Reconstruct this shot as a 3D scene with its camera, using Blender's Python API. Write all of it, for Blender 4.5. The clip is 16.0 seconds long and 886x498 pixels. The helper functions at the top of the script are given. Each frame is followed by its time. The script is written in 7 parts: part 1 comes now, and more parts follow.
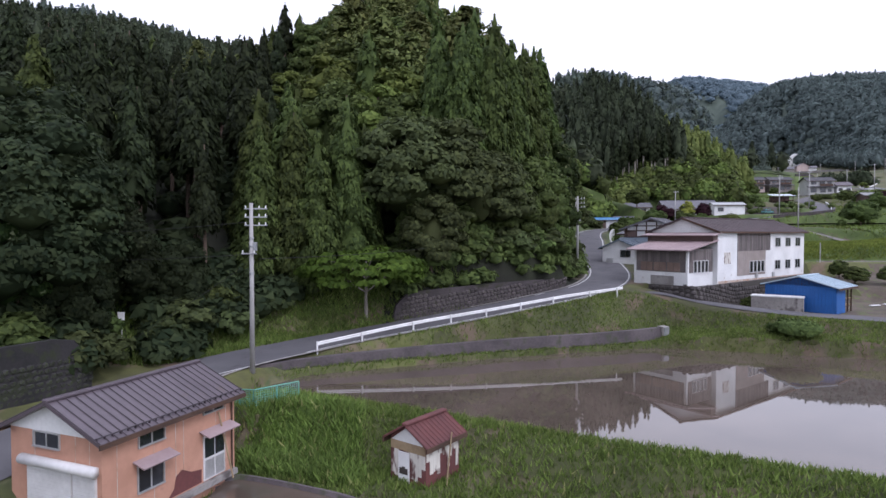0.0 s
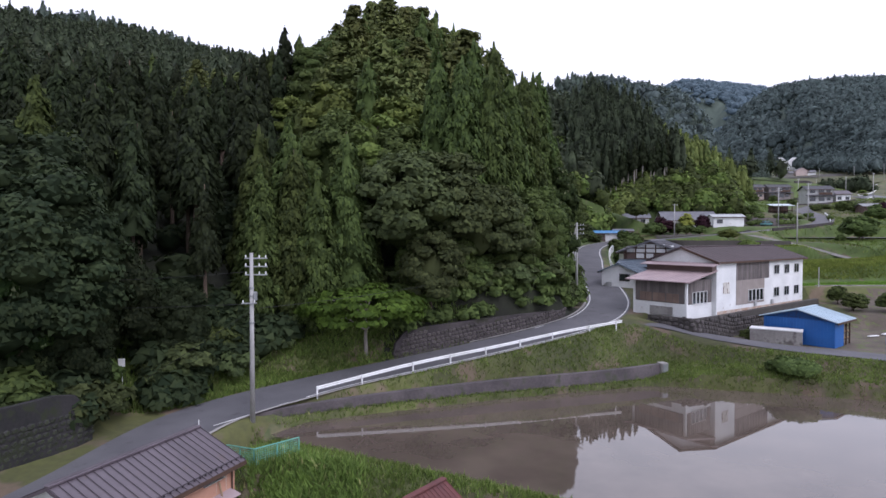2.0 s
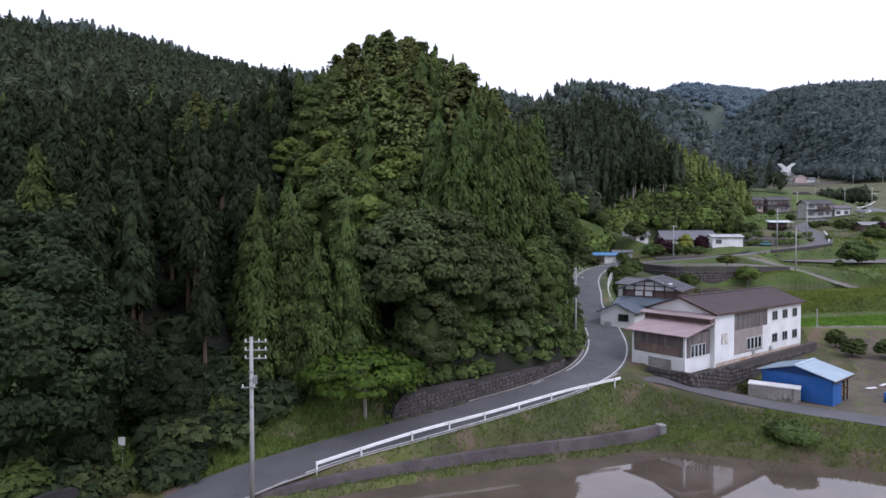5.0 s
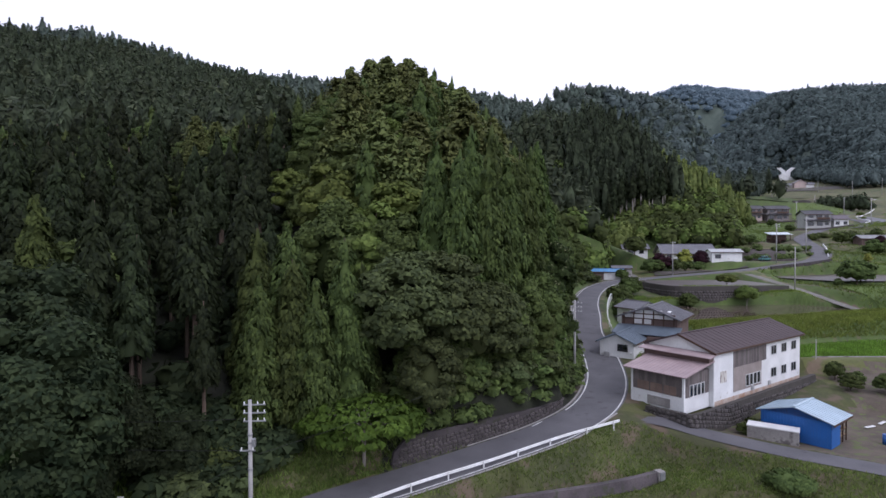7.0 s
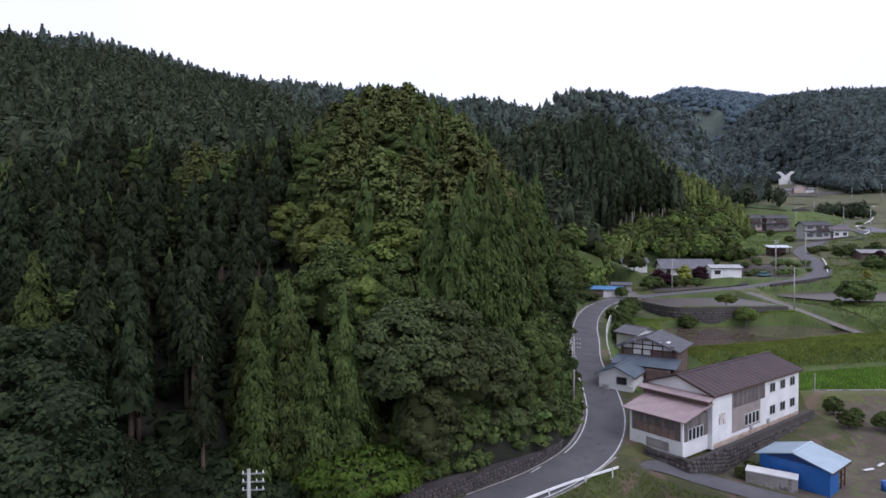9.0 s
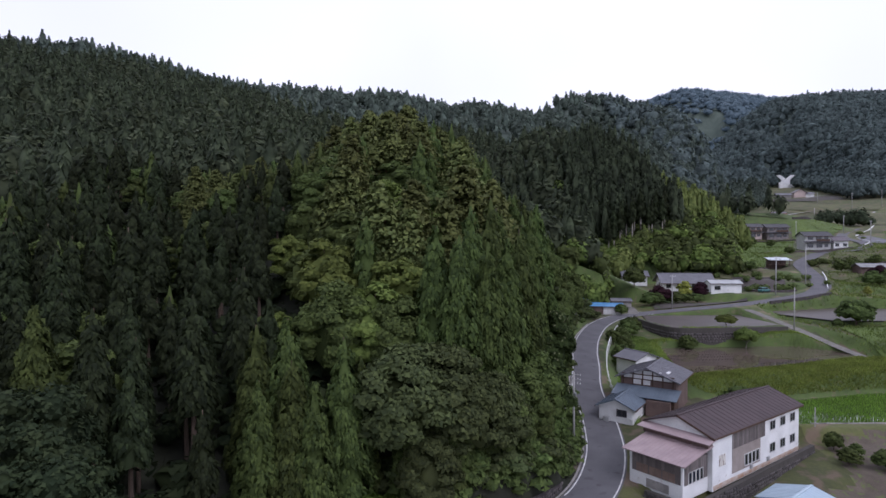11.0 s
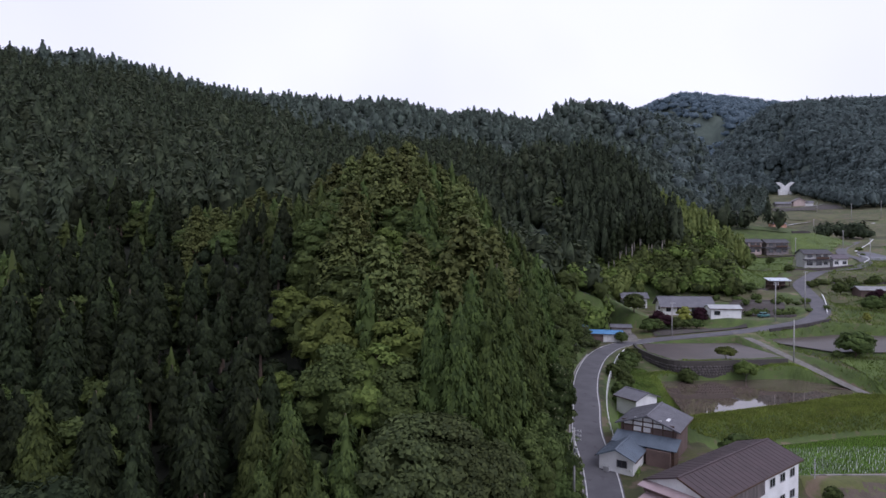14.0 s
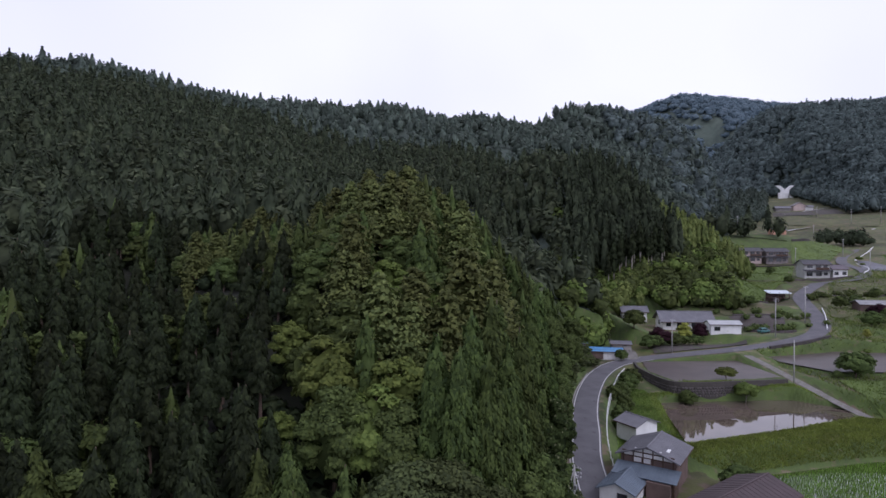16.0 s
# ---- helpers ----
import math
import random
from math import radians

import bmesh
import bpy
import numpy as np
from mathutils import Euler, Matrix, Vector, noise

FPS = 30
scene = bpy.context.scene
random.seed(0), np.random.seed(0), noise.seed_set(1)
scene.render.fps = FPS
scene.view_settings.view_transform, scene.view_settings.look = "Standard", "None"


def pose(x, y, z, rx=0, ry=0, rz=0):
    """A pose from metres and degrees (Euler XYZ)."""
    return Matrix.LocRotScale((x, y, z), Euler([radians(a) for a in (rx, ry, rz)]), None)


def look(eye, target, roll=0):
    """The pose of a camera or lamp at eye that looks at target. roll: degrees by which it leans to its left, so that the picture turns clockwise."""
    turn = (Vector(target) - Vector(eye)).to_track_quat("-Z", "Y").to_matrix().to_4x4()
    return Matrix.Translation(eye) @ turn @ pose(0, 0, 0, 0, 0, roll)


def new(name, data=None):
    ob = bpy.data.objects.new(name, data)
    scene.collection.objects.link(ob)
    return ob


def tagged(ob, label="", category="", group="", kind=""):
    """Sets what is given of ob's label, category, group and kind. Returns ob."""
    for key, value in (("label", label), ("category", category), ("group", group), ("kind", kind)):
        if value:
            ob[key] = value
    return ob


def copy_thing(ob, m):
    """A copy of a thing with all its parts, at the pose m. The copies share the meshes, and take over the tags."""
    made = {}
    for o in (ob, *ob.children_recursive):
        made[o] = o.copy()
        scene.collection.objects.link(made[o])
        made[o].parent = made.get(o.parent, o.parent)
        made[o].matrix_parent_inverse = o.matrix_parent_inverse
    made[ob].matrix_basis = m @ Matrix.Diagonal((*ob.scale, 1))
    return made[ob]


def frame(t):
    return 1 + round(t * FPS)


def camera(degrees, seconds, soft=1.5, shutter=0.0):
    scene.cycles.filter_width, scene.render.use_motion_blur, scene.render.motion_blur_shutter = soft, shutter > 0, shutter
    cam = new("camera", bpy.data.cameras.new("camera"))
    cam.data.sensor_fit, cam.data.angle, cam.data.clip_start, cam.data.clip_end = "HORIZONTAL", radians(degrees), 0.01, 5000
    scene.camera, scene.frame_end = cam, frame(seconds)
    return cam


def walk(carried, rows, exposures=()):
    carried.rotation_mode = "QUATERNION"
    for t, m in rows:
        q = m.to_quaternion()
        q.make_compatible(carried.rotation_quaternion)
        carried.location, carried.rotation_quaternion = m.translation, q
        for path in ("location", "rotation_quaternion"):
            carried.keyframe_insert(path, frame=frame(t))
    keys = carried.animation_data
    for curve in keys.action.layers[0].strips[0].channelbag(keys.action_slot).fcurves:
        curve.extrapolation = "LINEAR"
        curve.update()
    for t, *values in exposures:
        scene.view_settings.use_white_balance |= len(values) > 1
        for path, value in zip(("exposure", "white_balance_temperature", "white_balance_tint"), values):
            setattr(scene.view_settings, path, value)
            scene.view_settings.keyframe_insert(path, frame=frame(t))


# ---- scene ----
cam = camera(73.3, 16.0)
METRES, EYE, TILT, LEAN, TURN = 32.0, 8.6, -1.5, 0.0, 0.0
ROWS = [
    (0.0, 0.0, 0.0, 0.0, 0.0, 0.0, -0.0),
    (0.5, 0.0003, -0.001, 0.0224, -0.01, 0.03, 0.02),
    (1.0, 0.0004, -0.0021, 0.046, -0.02, 0.06, 0.02),
    (1.5, 0.0002, -0.0026, 0.07, -0.03, 0.1, 0.03),
    (2.0, -0.0002, -0.0043, 0.0944, -0.05, 0.13, 0.03),
    (2.5, -0.0004, -0.0061, 0.1192, -0.07, 0.14, 0.03),
    (3.0, -0.0006, -0.0074, 0.1447, -0.08, 0.17, 0.03),
    (3.5, -0.0007, -0.0087, 0.1712, -0.09, 0.21, 0.03),
    (6.0, 0.0027, -0.0125, 0.3158, -0.1, 0.37, 0.06),
    (6.5, 0.0032, -0.0123, 0.346, -0.12, 0.41, 0.1),
    (7.0, 0.0038, -0.0133, 0.3779, -0.12, 0.43, 0.1),
    (7.5, 0.0042, -0.0138, 0.4106, -0.12, 0.47, 0.13),
    (8.0, 0.0049, -0.0151, 0.4445, -0.12, 0.46, 0.12),
    (8.5, 0.0061, -0.0167, 0.4792, -0.12, 0.49, 0.12),
    (9.0, 0.0069, -0.0169, 0.5142, -0.13, 0.48, 0.11),
    (11.5, 0.0068, -0.0178, 0.6847, -0.14, 0.46, 0.06),
    (12.0, 0.0061, -0.0194, 0.7186, -0.16, 0.53, 0.04),
    (12.5, 0.0042, -0.0224, 0.7529, -0.16, 0.55, 0.04),
    (13.0, 0.003, -0.025, 0.788, -0.16, 0.58, 0.02),
    (13.5, 0.0024, -0.0257, 0.8229, -0.16, 0.61, 0.02),
    (14.0, 0.0022, -0.0255, 0.8581, -0.17, 0.6, 0.03),
    (14.5, 0.0022, -0.0244, 0.8926, -0.17, 0.6, 0.06),
    (15.0, 0.0025, -0.0255, 0.9285, -0.18, 0.59, 0.06),
    (15.5, 0.0031, -0.0263, 0.9644, -0.17, 0.58, 0.06),
    (16.0, 0.0024, -0.0253, 0.9991, -0.18, 0.6, 0.08),
]
walk(cam, [(t, pose(0, 0, EYE, TILT, LEAN, TURN) @ pose(METRES * x, METRES * y, METRES * z, 90 + pitch, roll, yaw)) for t, x, y, z, yaw, pitch, roll in ROWS],
     exposures=[(0.0, 0.54, 5800, 21), (7.0, 0.33, 5780, 21), (16.0, 0.06, 5750, 25)])

# ---- world and light: a bright overcast evening ----
world = bpy.data.worlds.new("overcast_sky")
scene.world = world
world.use_nodes = True
wn, wl = world.node_tree.nodes, world.node_tree.links
wn.clear()
sky = wn.new("ShaderNodeTexSky")
sky.sky_type, sky.sun_disc, sky.sun_elevation, sky.sun_rotation = "NISHITA", False, radians(48), radians(140)
sky.air_density, sky.dust_density = 1.0, 2.0
grey = wn.new("ShaderNodeHueSaturation")
grey.inputs["Saturation"].default_value = 0.35
clouds = wn.new("ShaderNodeTexNoise")
clouds.inputs["Scale"].default_value, clouds.inputs["Detail"].default_value = 1.3, 3
tone = wn.new("ShaderNodeValToRGB")
tone.color_ramp.elements[0].color, tone.color_ramp.elements[1].color = (7.9, 8.1, 8.7, 1), (10.1, 10.25, 10.6, 1)
tone.color_ramp.elements[0].position, tone.color_ramp.elements[1].position = 0.35, 0.65
cover = wn.new("ShaderNodeMix")
cover.data_type = "RGBA"
cover.inputs["Factor"].default_value = 0.88
back = wn.new("ShaderNodeBackground")
back.inputs["Strength"].default_value = 0.1
wout = wn.new("ShaderNodeOutputWorld")
wl.new(sky.outputs["Color"], grey.inputs["Color"])
wl.new(clouds.outputs["Fac"], tone.inputs["Fac"])
wl.new(grey.outputs["Color"], cover.inputs[6])
wl.new(tone.outputs["Color"], cover.inputs[7])
wl.new(cover.outputs[2], back.inputs["Color"])
wl.new(back.outputs["Background"], wout.inputs["Surface"])
sun = new("sun", bpy.data.lights.new("sun", "SUN"))
sun.data.energy, sun.data.angle, sun.data.color = 0.9, radians(25), (1.0, 0.97, 0.93)
sun.matrix_world = look((60, -70, 100), (0, 0, 0))


# ---- materials ----
def mat(name, col, col2=None, rough=0.8, big=0.6, fine=9.0, bump=0.15, metal=0.0, spec=0.5, rnd=0.0, island=0.0, stretch=(1, 1, 1), stain=None, stain_at=0.62):
    """Two scales of noise between two colours, a bump from the finer one, and shifts per object or per piece."""
    m = bpy.data.materials.new(name)
    m.use_nodes = True
    n, l = m.node_tree.nodes, m.node_tree.links
    p = n["Principled BSDF"]
    if col2 is None:
        col2 = tuple(c * 0.72 for c in col)
    co = n.new("ShaderNodeTexCoord")
    mp = n.new("ShaderNodeMapping")
    mp.inputs["Scale"].default_value = stretch
    l.new(co.outputs["Object"], mp.inputs["Vector"])
    n1, n2 = n.new("ShaderNodeTexNoise"), n.new("ShaderNodeTexNoise")
    n1.inputs["Scale"].default_value, n1.inputs["Detail"].default_value = big, 5
    n2.inputs["Scale"].default_value, n2.inputs["Detail"].default_value = fine, 4
    add = n.new("ShaderNodeMath")
    add.operation = "MULTIPLY_ADD"
    add.inputs[1].default_value = 0.45
    l.new(mp.outputs["Vector"], n1.inputs["Vector"])
    l.new(mp.outputs["Vector"], n2.inputs["Vector"])
    l.new(n2.outputs["Fac"], add.inputs[0])
    l.new(n1.outputs["Fac"], add.inputs[2])
    ramp = n.new("ShaderNodeValToRGB")
    ramp.color_ramp.elements[0].position, ramp.color_ramp.elements[1].position = 0.52, 0.92
    ramp.color_ramp.elements[0].color, ramp.color_ramp.elements[1].color = (*col2, 1), (*col, 1)
    l.new(add.outputs[0], ramp.inputs["Fac"])
    out = ramp.outputs["Color"]
    if stain:
        n3, st, mx = n.new("ShaderNodeTexNoise"), n.new("ShaderNodeValToRGB"), n.new("ShaderNodeMix")
        n3.inputs["Scale"].default_value, n3.inputs["Detail"].default_value = big * 2.3, 6
        st.color_ramp.elements[0].position, st.color_ramp.elements[1].position = stain_at - 0.04, stain_at + 0.06
        mx.data_type = "RGBA"
        mx.inputs[7].default_value = (*stain, 1)
        l.new(mp.outputs["Vector"], n3.inputs["Vector"])
        l.new(n3.outputs["Fac"], st.inputs["Fac"])
        l.new(st.outputs["Color"], mx.inputs["Factor"])
        l.new(out, mx.inputs[6])
        out = mx.outputs[2]
    for amount, socket in ((rnd, ("ShaderNodeObjectInfo", "Random")), (island, ("ShaderNodeNewGeometry", "Random Per Island"))):
        if amount:
            src, mr, hs = n.new(socket[0]), n.new("ShaderNodeMapRange"), n.new("ShaderNodeHueSaturation")
            mr.inputs["To Min"].default_value, mr.inputs["To Max"].default_value = 1 - amount, 1 + amount
            l.new(src.outputs[socket[1]], mr.inputs["Value"])
            l.new(mr.outputs[0], hs.inputs["Value"])
            l.new(out, hs.inputs["Color"])
            out = hs.outputs["Color"]
    l.new(out, p.inputs["Base Color"])
    p.inputs["Roughness"].default_value, p.inputs["Metallic"].default_value = rough, metal
    p.inputs["Specular IOR Level"].default_value = spec
    if bump:
        b = n.new("ShaderNodeBump")
        b.inputs["Strength"].default_value, b.inputs["Distance"].default_value = bump, 0.05
        l.new(n2.outputs["Fac"], b.inputs["Height"])
        l.new(b.outputs["Normal"], p.inputs["Normal"])
    return m


def leaf(name, col, col2, rnd=0.25, island=0.45, through_light=0.3, tip=None, patch=0.35):
    """Foliage: each clump and each tree its own shade between two greens, partly letting light through."""
    m = bpy.data.materials.new(name)
    m.use_nodes = True
    n, l = m.node_tree.nodes, m.node_tree.links
    p, out = n["Principled BSDF"], n["Material Output"]
    geo, info = n.new("ShaderNodeNewGeometry"), n.new("ShaderNodeObjectInfo")
    ramp = n.new("ShaderNodeValToRGB")
    ramp.color_ramp.elements[0].color, ramp.color_ramp.elements[1].color = (*col2, 1), (*col, 1)
    if tip:
        e = ramp.color_ramp.elements.new(0.93)
        e.color = (*col, 1)
        ramp.color_ramp.elements[-1].color = (*tip, 1)
    l.new(geo.outputs["Random Per Island"], ramp.inputs["Fac"])
    co, n1 = n.new("ShaderNodeTexCoord"), n.new("ShaderNodeTexNoise")
    n1.inputs["Scale"].default_value, n1.inputs["Detail"].default_value = patch, 3
    l.new(co.outputs["Object"], n1.inputs["Vector"])
    mr1 = n.new("ShaderNodeMapRange")
    mr1.inputs["From Min"].default_value, mr1.inputs["From Max"].default_value = 0.3, 0.7
    mr1.inputs["To Min"].default_value, mr1.inputs["To Max"].default_value = 1 - island * 0.6, 1 + island * 0.6
    l.new(n1.outputs["Fac"], mr1.inputs["Value"])
    mr2 = n.new("ShaderNodeMapRange")
    mr2.inputs["To Min"].default_value, mr2.inputs["To Max"].default_value = 1 - rnd, 1 + rnd
    l.new(info.outputs["Random"], mr2.inputs["Value"])
    mul = n.new("ShaderNodeMath")
    mul.operation = "MULTIPLY"
    l.new(mr1.outputs[0], mul.inputs[0])
    l.new(mr2.outputs[0], mul.inputs[1])
    hs = n.new("ShaderNodeHueSaturation")
    mh = n.new("ShaderNodeMapRange")
    mh.inputs["To Min"].default_value, mh.inputs["To Max"].default_value = 0.485, 0.515
    l.new(info.outputs["Random"], mh.inputs["Value"])
    l.new(mh.outputs[0], hs.inputs["Hue"])
    l.new(mul.outputs[0], hs.inputs["Value"])
    l.new(ramp.outputs["Color"], hs.inputs["Color"])
    l.new(hs.outputs["Color"], p.inputs["Base Color"])
    p.inputs["Roughness"].default_value, p.inputs["Specular IOR Level"].default_value = 0.75, 0.12
    tr, mix = n.new("ShaderNodeBsdfTranslucent"), n.new("ShaderNodeMixShader")
    l.new(hs.outputs["Color"], tr.inputs["Color"])
    mix.inputs[0].default_value = through_light
    l.new(p.outputs[0], mix.inputs[1])
    l.new(tr.outputs[0], mix.inputs[2])
    l.new(mix.outputs[0], out.inputs["Surface"])
    return m


GRASS = mat("meadow_ground", (0.08, 0.1, 0.03), (0.046, 0.056, 0.022), 0.95, 0.16, 2.2, 0.6, stain=(0.125, 0.105, 0.062), stain_at=0.56)
BANKGRASS = mat("bank_grass_ground", (0.085, 0.125, 0.028), (0.05, 0.074, 0.02), 0.95, 0.3, 2.5, 0.7, stain=(0.10, 0.095, 0.045), stain_at=0.62)
gn, gl = GRASS.node_tree.nodes, GRASS.node_tree.links
gp = gn["Principled BSDF"]
vor, gco, gmix, ghs = gn.new("ShaderNodeTexVoronoi"), gn.new("ShaderNodeTexCoord"), gn.new("ShaderNodeSeparateColor"), gn.new("ShaderNodeHueSaturation")
vor.inputs["Scale"].default_value = 0.045
for a_, lo_, hi_ in (("Value", 0.72, 1.35), ("Hue", 0.455, 0.515)):
    mr_ = gn.new("ShaderNodeMapRange")
    mr_.inputs["To Min"].default_value, mr_.inputs["To Max"].default_value = lo_, hi_
    gl.new(gmix.outputs[0 if a_ == "Value" else 1], mr_.inputs["Value"])
    gl.new(mr_.outputs[0], ghs.inputs[a_])
gl.new(gco.outputs["Object"], vor.inputs["Vector"])
gl.new(vor.outputs["Color"], gmix.inputs[0])
gl.new(gp.inputs["Base Color"].links[0].from_socket, ghs.inputs["Color"])
gl.new(ghs.outputs["Color"], gp.inputs["Base Color"])
ASPHALT = mat("worn_asphalt", (0.125, 0.12, 0.128), (0.09, 0.087, 0.094), 0.88, 0.35, 14, 0.25, stain=(0.075, 0.07, 0.075), stain_at=0.66)
GRAVEL = mat("gravel_track", (0.21, 0.195, 0.18), (0.13, 0.12, 0.11), 0.95, 0.8, 12, 0.5, stain=(0.1, 0.13, 0.05))
PAINT = mat("road_paint", (0.72, 0.72, 0.7), (0.42, 0.42, 0.42), 0.6, 1.5, 20, 0.05)
CONCRETE = mat("aged_concrete", (0.33, 0.31, 0.29), (0.2, 0.185, 0.175), 0.9, 0.5, 7, 0.3, stain=(0.13, 0.115, 0.11), stain_at=0.58)
DARKWALL = mat("mossy_retaining_wall", (0.125, 0.105, 0.108), (0.06, 0.051, 0.054), 0.92, 0.5, 5, 0.5, stain=(0.06, 0.065, 0.04), stain_at=0.6, rnd=0.25)
BANKSTONE = mat("dark_bank_stone", (0.095, 0.08, 0.08), (0.05, 0.042, 0.043), 0.95, 0.6, 7, 0.6, stain=(0.05, 0.05, 0.03), stain_at=0.6, rnd=0.3)
STONE = mat("field_stone", (0.092, 0.08, 0.077), (0.045, 0.04, 0.039), 0.9, 1.2, 6, 0.6, rnd=0.4, stain=(0.06, 0.07, 0.035), stain_at=0.62)
JOINT = mat("stone_joint", (0.07, 0.062, 0.055), None, 0.95, 1, 8, 0.4)
EARTH = mat("bare_earth", (0.125, 0.10, 0.075), (0.075, 0.06, 0.045), 0.95, 0.6, 6, 0.6, stain=(0.1, 0.12, 0.04), stain_at=0.58)
POLE = mat("pole_concrete", (0.42, 0.41, 0.4), (0.3, 0.29, 0.28), 0.8, 0.6, 10, 0.1)
STEEL = mat("galvanised_steel", (0.45, 0.46, 0.47), (0.3, 0.31, 0.32), 0.45, 1, 12, 0.05, metal=0.7)
CABLE = mat("black_cable", (0.025, 0.025, 0.025), None, 0.6, 2, 10, 0)
WHITE = mat("white_rail_paint", (0.82, 0.82, 0.82), (0.62, 0.62, 0.6), 0.5, 0.8, 9, 0.05)
BARK = mat("cedar_bark", (0.13, 0.09, 0.065), (0.06, 0.045, 0.035), 0.95, 1, 9, 0.6, stretch=(4, 4, 0.6), rnd=0.3)
PALEBARK = mat("pale_bark", (0.32, 0.29, 0.25), (0.16, 0.14, 0.12), 0.9, 1, 9, 0.4, stretch=(3, 3, 0.7))
REDBARK = mat("pine_bark", (0.22, 0.10, 0.06), (0.1, 0.05, 0.035), 0.95, 1, 9, 0.5, stretch=(3, 3, 0.7))
# near-black, so the shade of the gaps between trees is in the floor colour
FOREST_SHADED = mat("shaded_forest_floor", (0.022, 0.026, 0.012), (0.012, 0.012, 0.008), 0.95, 0.3, 3, 0.5)
# far ground under the trees, its colour lifted to hold distance haze
FARWOOD_HAZE = mat("hazy_forest_ground", (0.09, 0.115, 0.09), (0.055, 0.075, 0.06), 0.95, 0.05, 0.4, 0.5)
L_CEDAR = leaf("cedar_foliage", (0.098, 0.132, 0.036), (0.038, 0.056, 0.019))
L_DARK = leaf("dark_cedar_foliage", (0.041, 0.053, 0.022), (0.015, 0.021, 0.011))
L_BROAD = leaf("broad_foliage", (0.12, 0.158, 0.046), (0.052, 0.075, 0.025))
L_LIGHT = leaf("young_foliage", (0.165, 0.205, 0.05), (0.08, 0.11, 0.028))
L_OAK = leaf("oak_foliage", (0.105, 0.13, 0.048), (0.045, 0.06, 0.026))
L_PINE = leaf("pine_foliage", (0.16, 0.178, 0.056), (0.078, 0.096, 0.034))
L_FLOWER = leaf("flowering_foliage", (0.065, 0.10, 0.028), (0.025, 0.045, 0.015), tip=(0.34, 0.36, 0.2))
L_BAMBOO = leaf("bamboo_foliage", (0.185, 0.205, 0.06), (0.10, 0.125, 0.038))
L_MAPLE = leaf("maple_foliage", (0.115, 0.19, 0.03), (0.055, 0.1, 0.018), through_light=0.4)
L_FAR = leaf("far_wood_foliage", (0.07, 0.088, 0.048), (0.033, 0.044, 0.026), island=0.85, patch=0.22)
L_FARLIGHT = leaf("far_broad_foliage", (0.082, 0.098, 0.052), (0.038, 0.05, 0.029), island=0.85, patch=0.2)
# mountain, ridge and across-valley foliage: distance haze is mixed into the base colours
L_MOUNT_HAZE = leaf("hazy_mountain_foliage", (0.16, 0.21, 0.24), (0.11, 0.155, 0.185), rnd=0, island=0.2)
L_RIDGE_HAZE = leaf("hazy_ridge_foliage", (0.108, 0.135, 0.105), (0.06, 0.08, 0.065), island=0.85, patch=0.12)
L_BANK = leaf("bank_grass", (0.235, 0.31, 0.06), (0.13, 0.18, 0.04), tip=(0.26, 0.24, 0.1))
L_ACROSS_HAZE = leaf("hazy_across_valley_foliage", (0.13, 0.165, 0.155), (0.08, 0.106, 0.102), island=0.85, patch=0.1)
# darker copy of the broad foliage, with the wood's shade put into its green
L_SHADE = leaf("shaded_broad_foliage", (0.042, 0.054, 0.023), (0.016, 0.025, 0.012))
L_GRASS = leaf("grass_blades", (0.185, 0.25, 0.058), (0.088, 0.122, 0.034), tip=(0.31, 0.28, 0.13))
L_RED = leaf("purple_foliage", (0.06, 0.022, 0.03), (0.03, 0.012, 0.016))
WOODDARK = mat("dark_timber", (0.10, 0.055, 0.035), (0.05, 0.03, 0.022), 0.8, 1, 8, 0.3, stretch=(1, 1, 4))
# mossy stone, darkened further to carry the deep shade under the trees
MOSSWALL_SHADED = mat("shaded_mossy_stone", (0.045, 0.041, 0.042), (0.022, 0.022, 0.021), 0.95, 0.6, 6, 0.5, stain=(0.035, 0.042, 0.02), stain_at=0.55, rnd=0.3)
ROOFDARK = mat("dark_brown_metal_roof", (0.07, 0.047, 0.049), (0.05, 0.034, 0.035), 0.7, 0.5, 5, 0.06, stain=(0.07, 0.05, 0.05), stain_at=0.66)
ROOFBROWN = mat("brown_metal_roof", (0.118, 0.094, 0.108), (0.08, 0.064, 0.074), 0.42, 0.5, 5, 0.06, spec=0.6, stain=(0.10, 0.075, 0.075), stain_at=0.66)


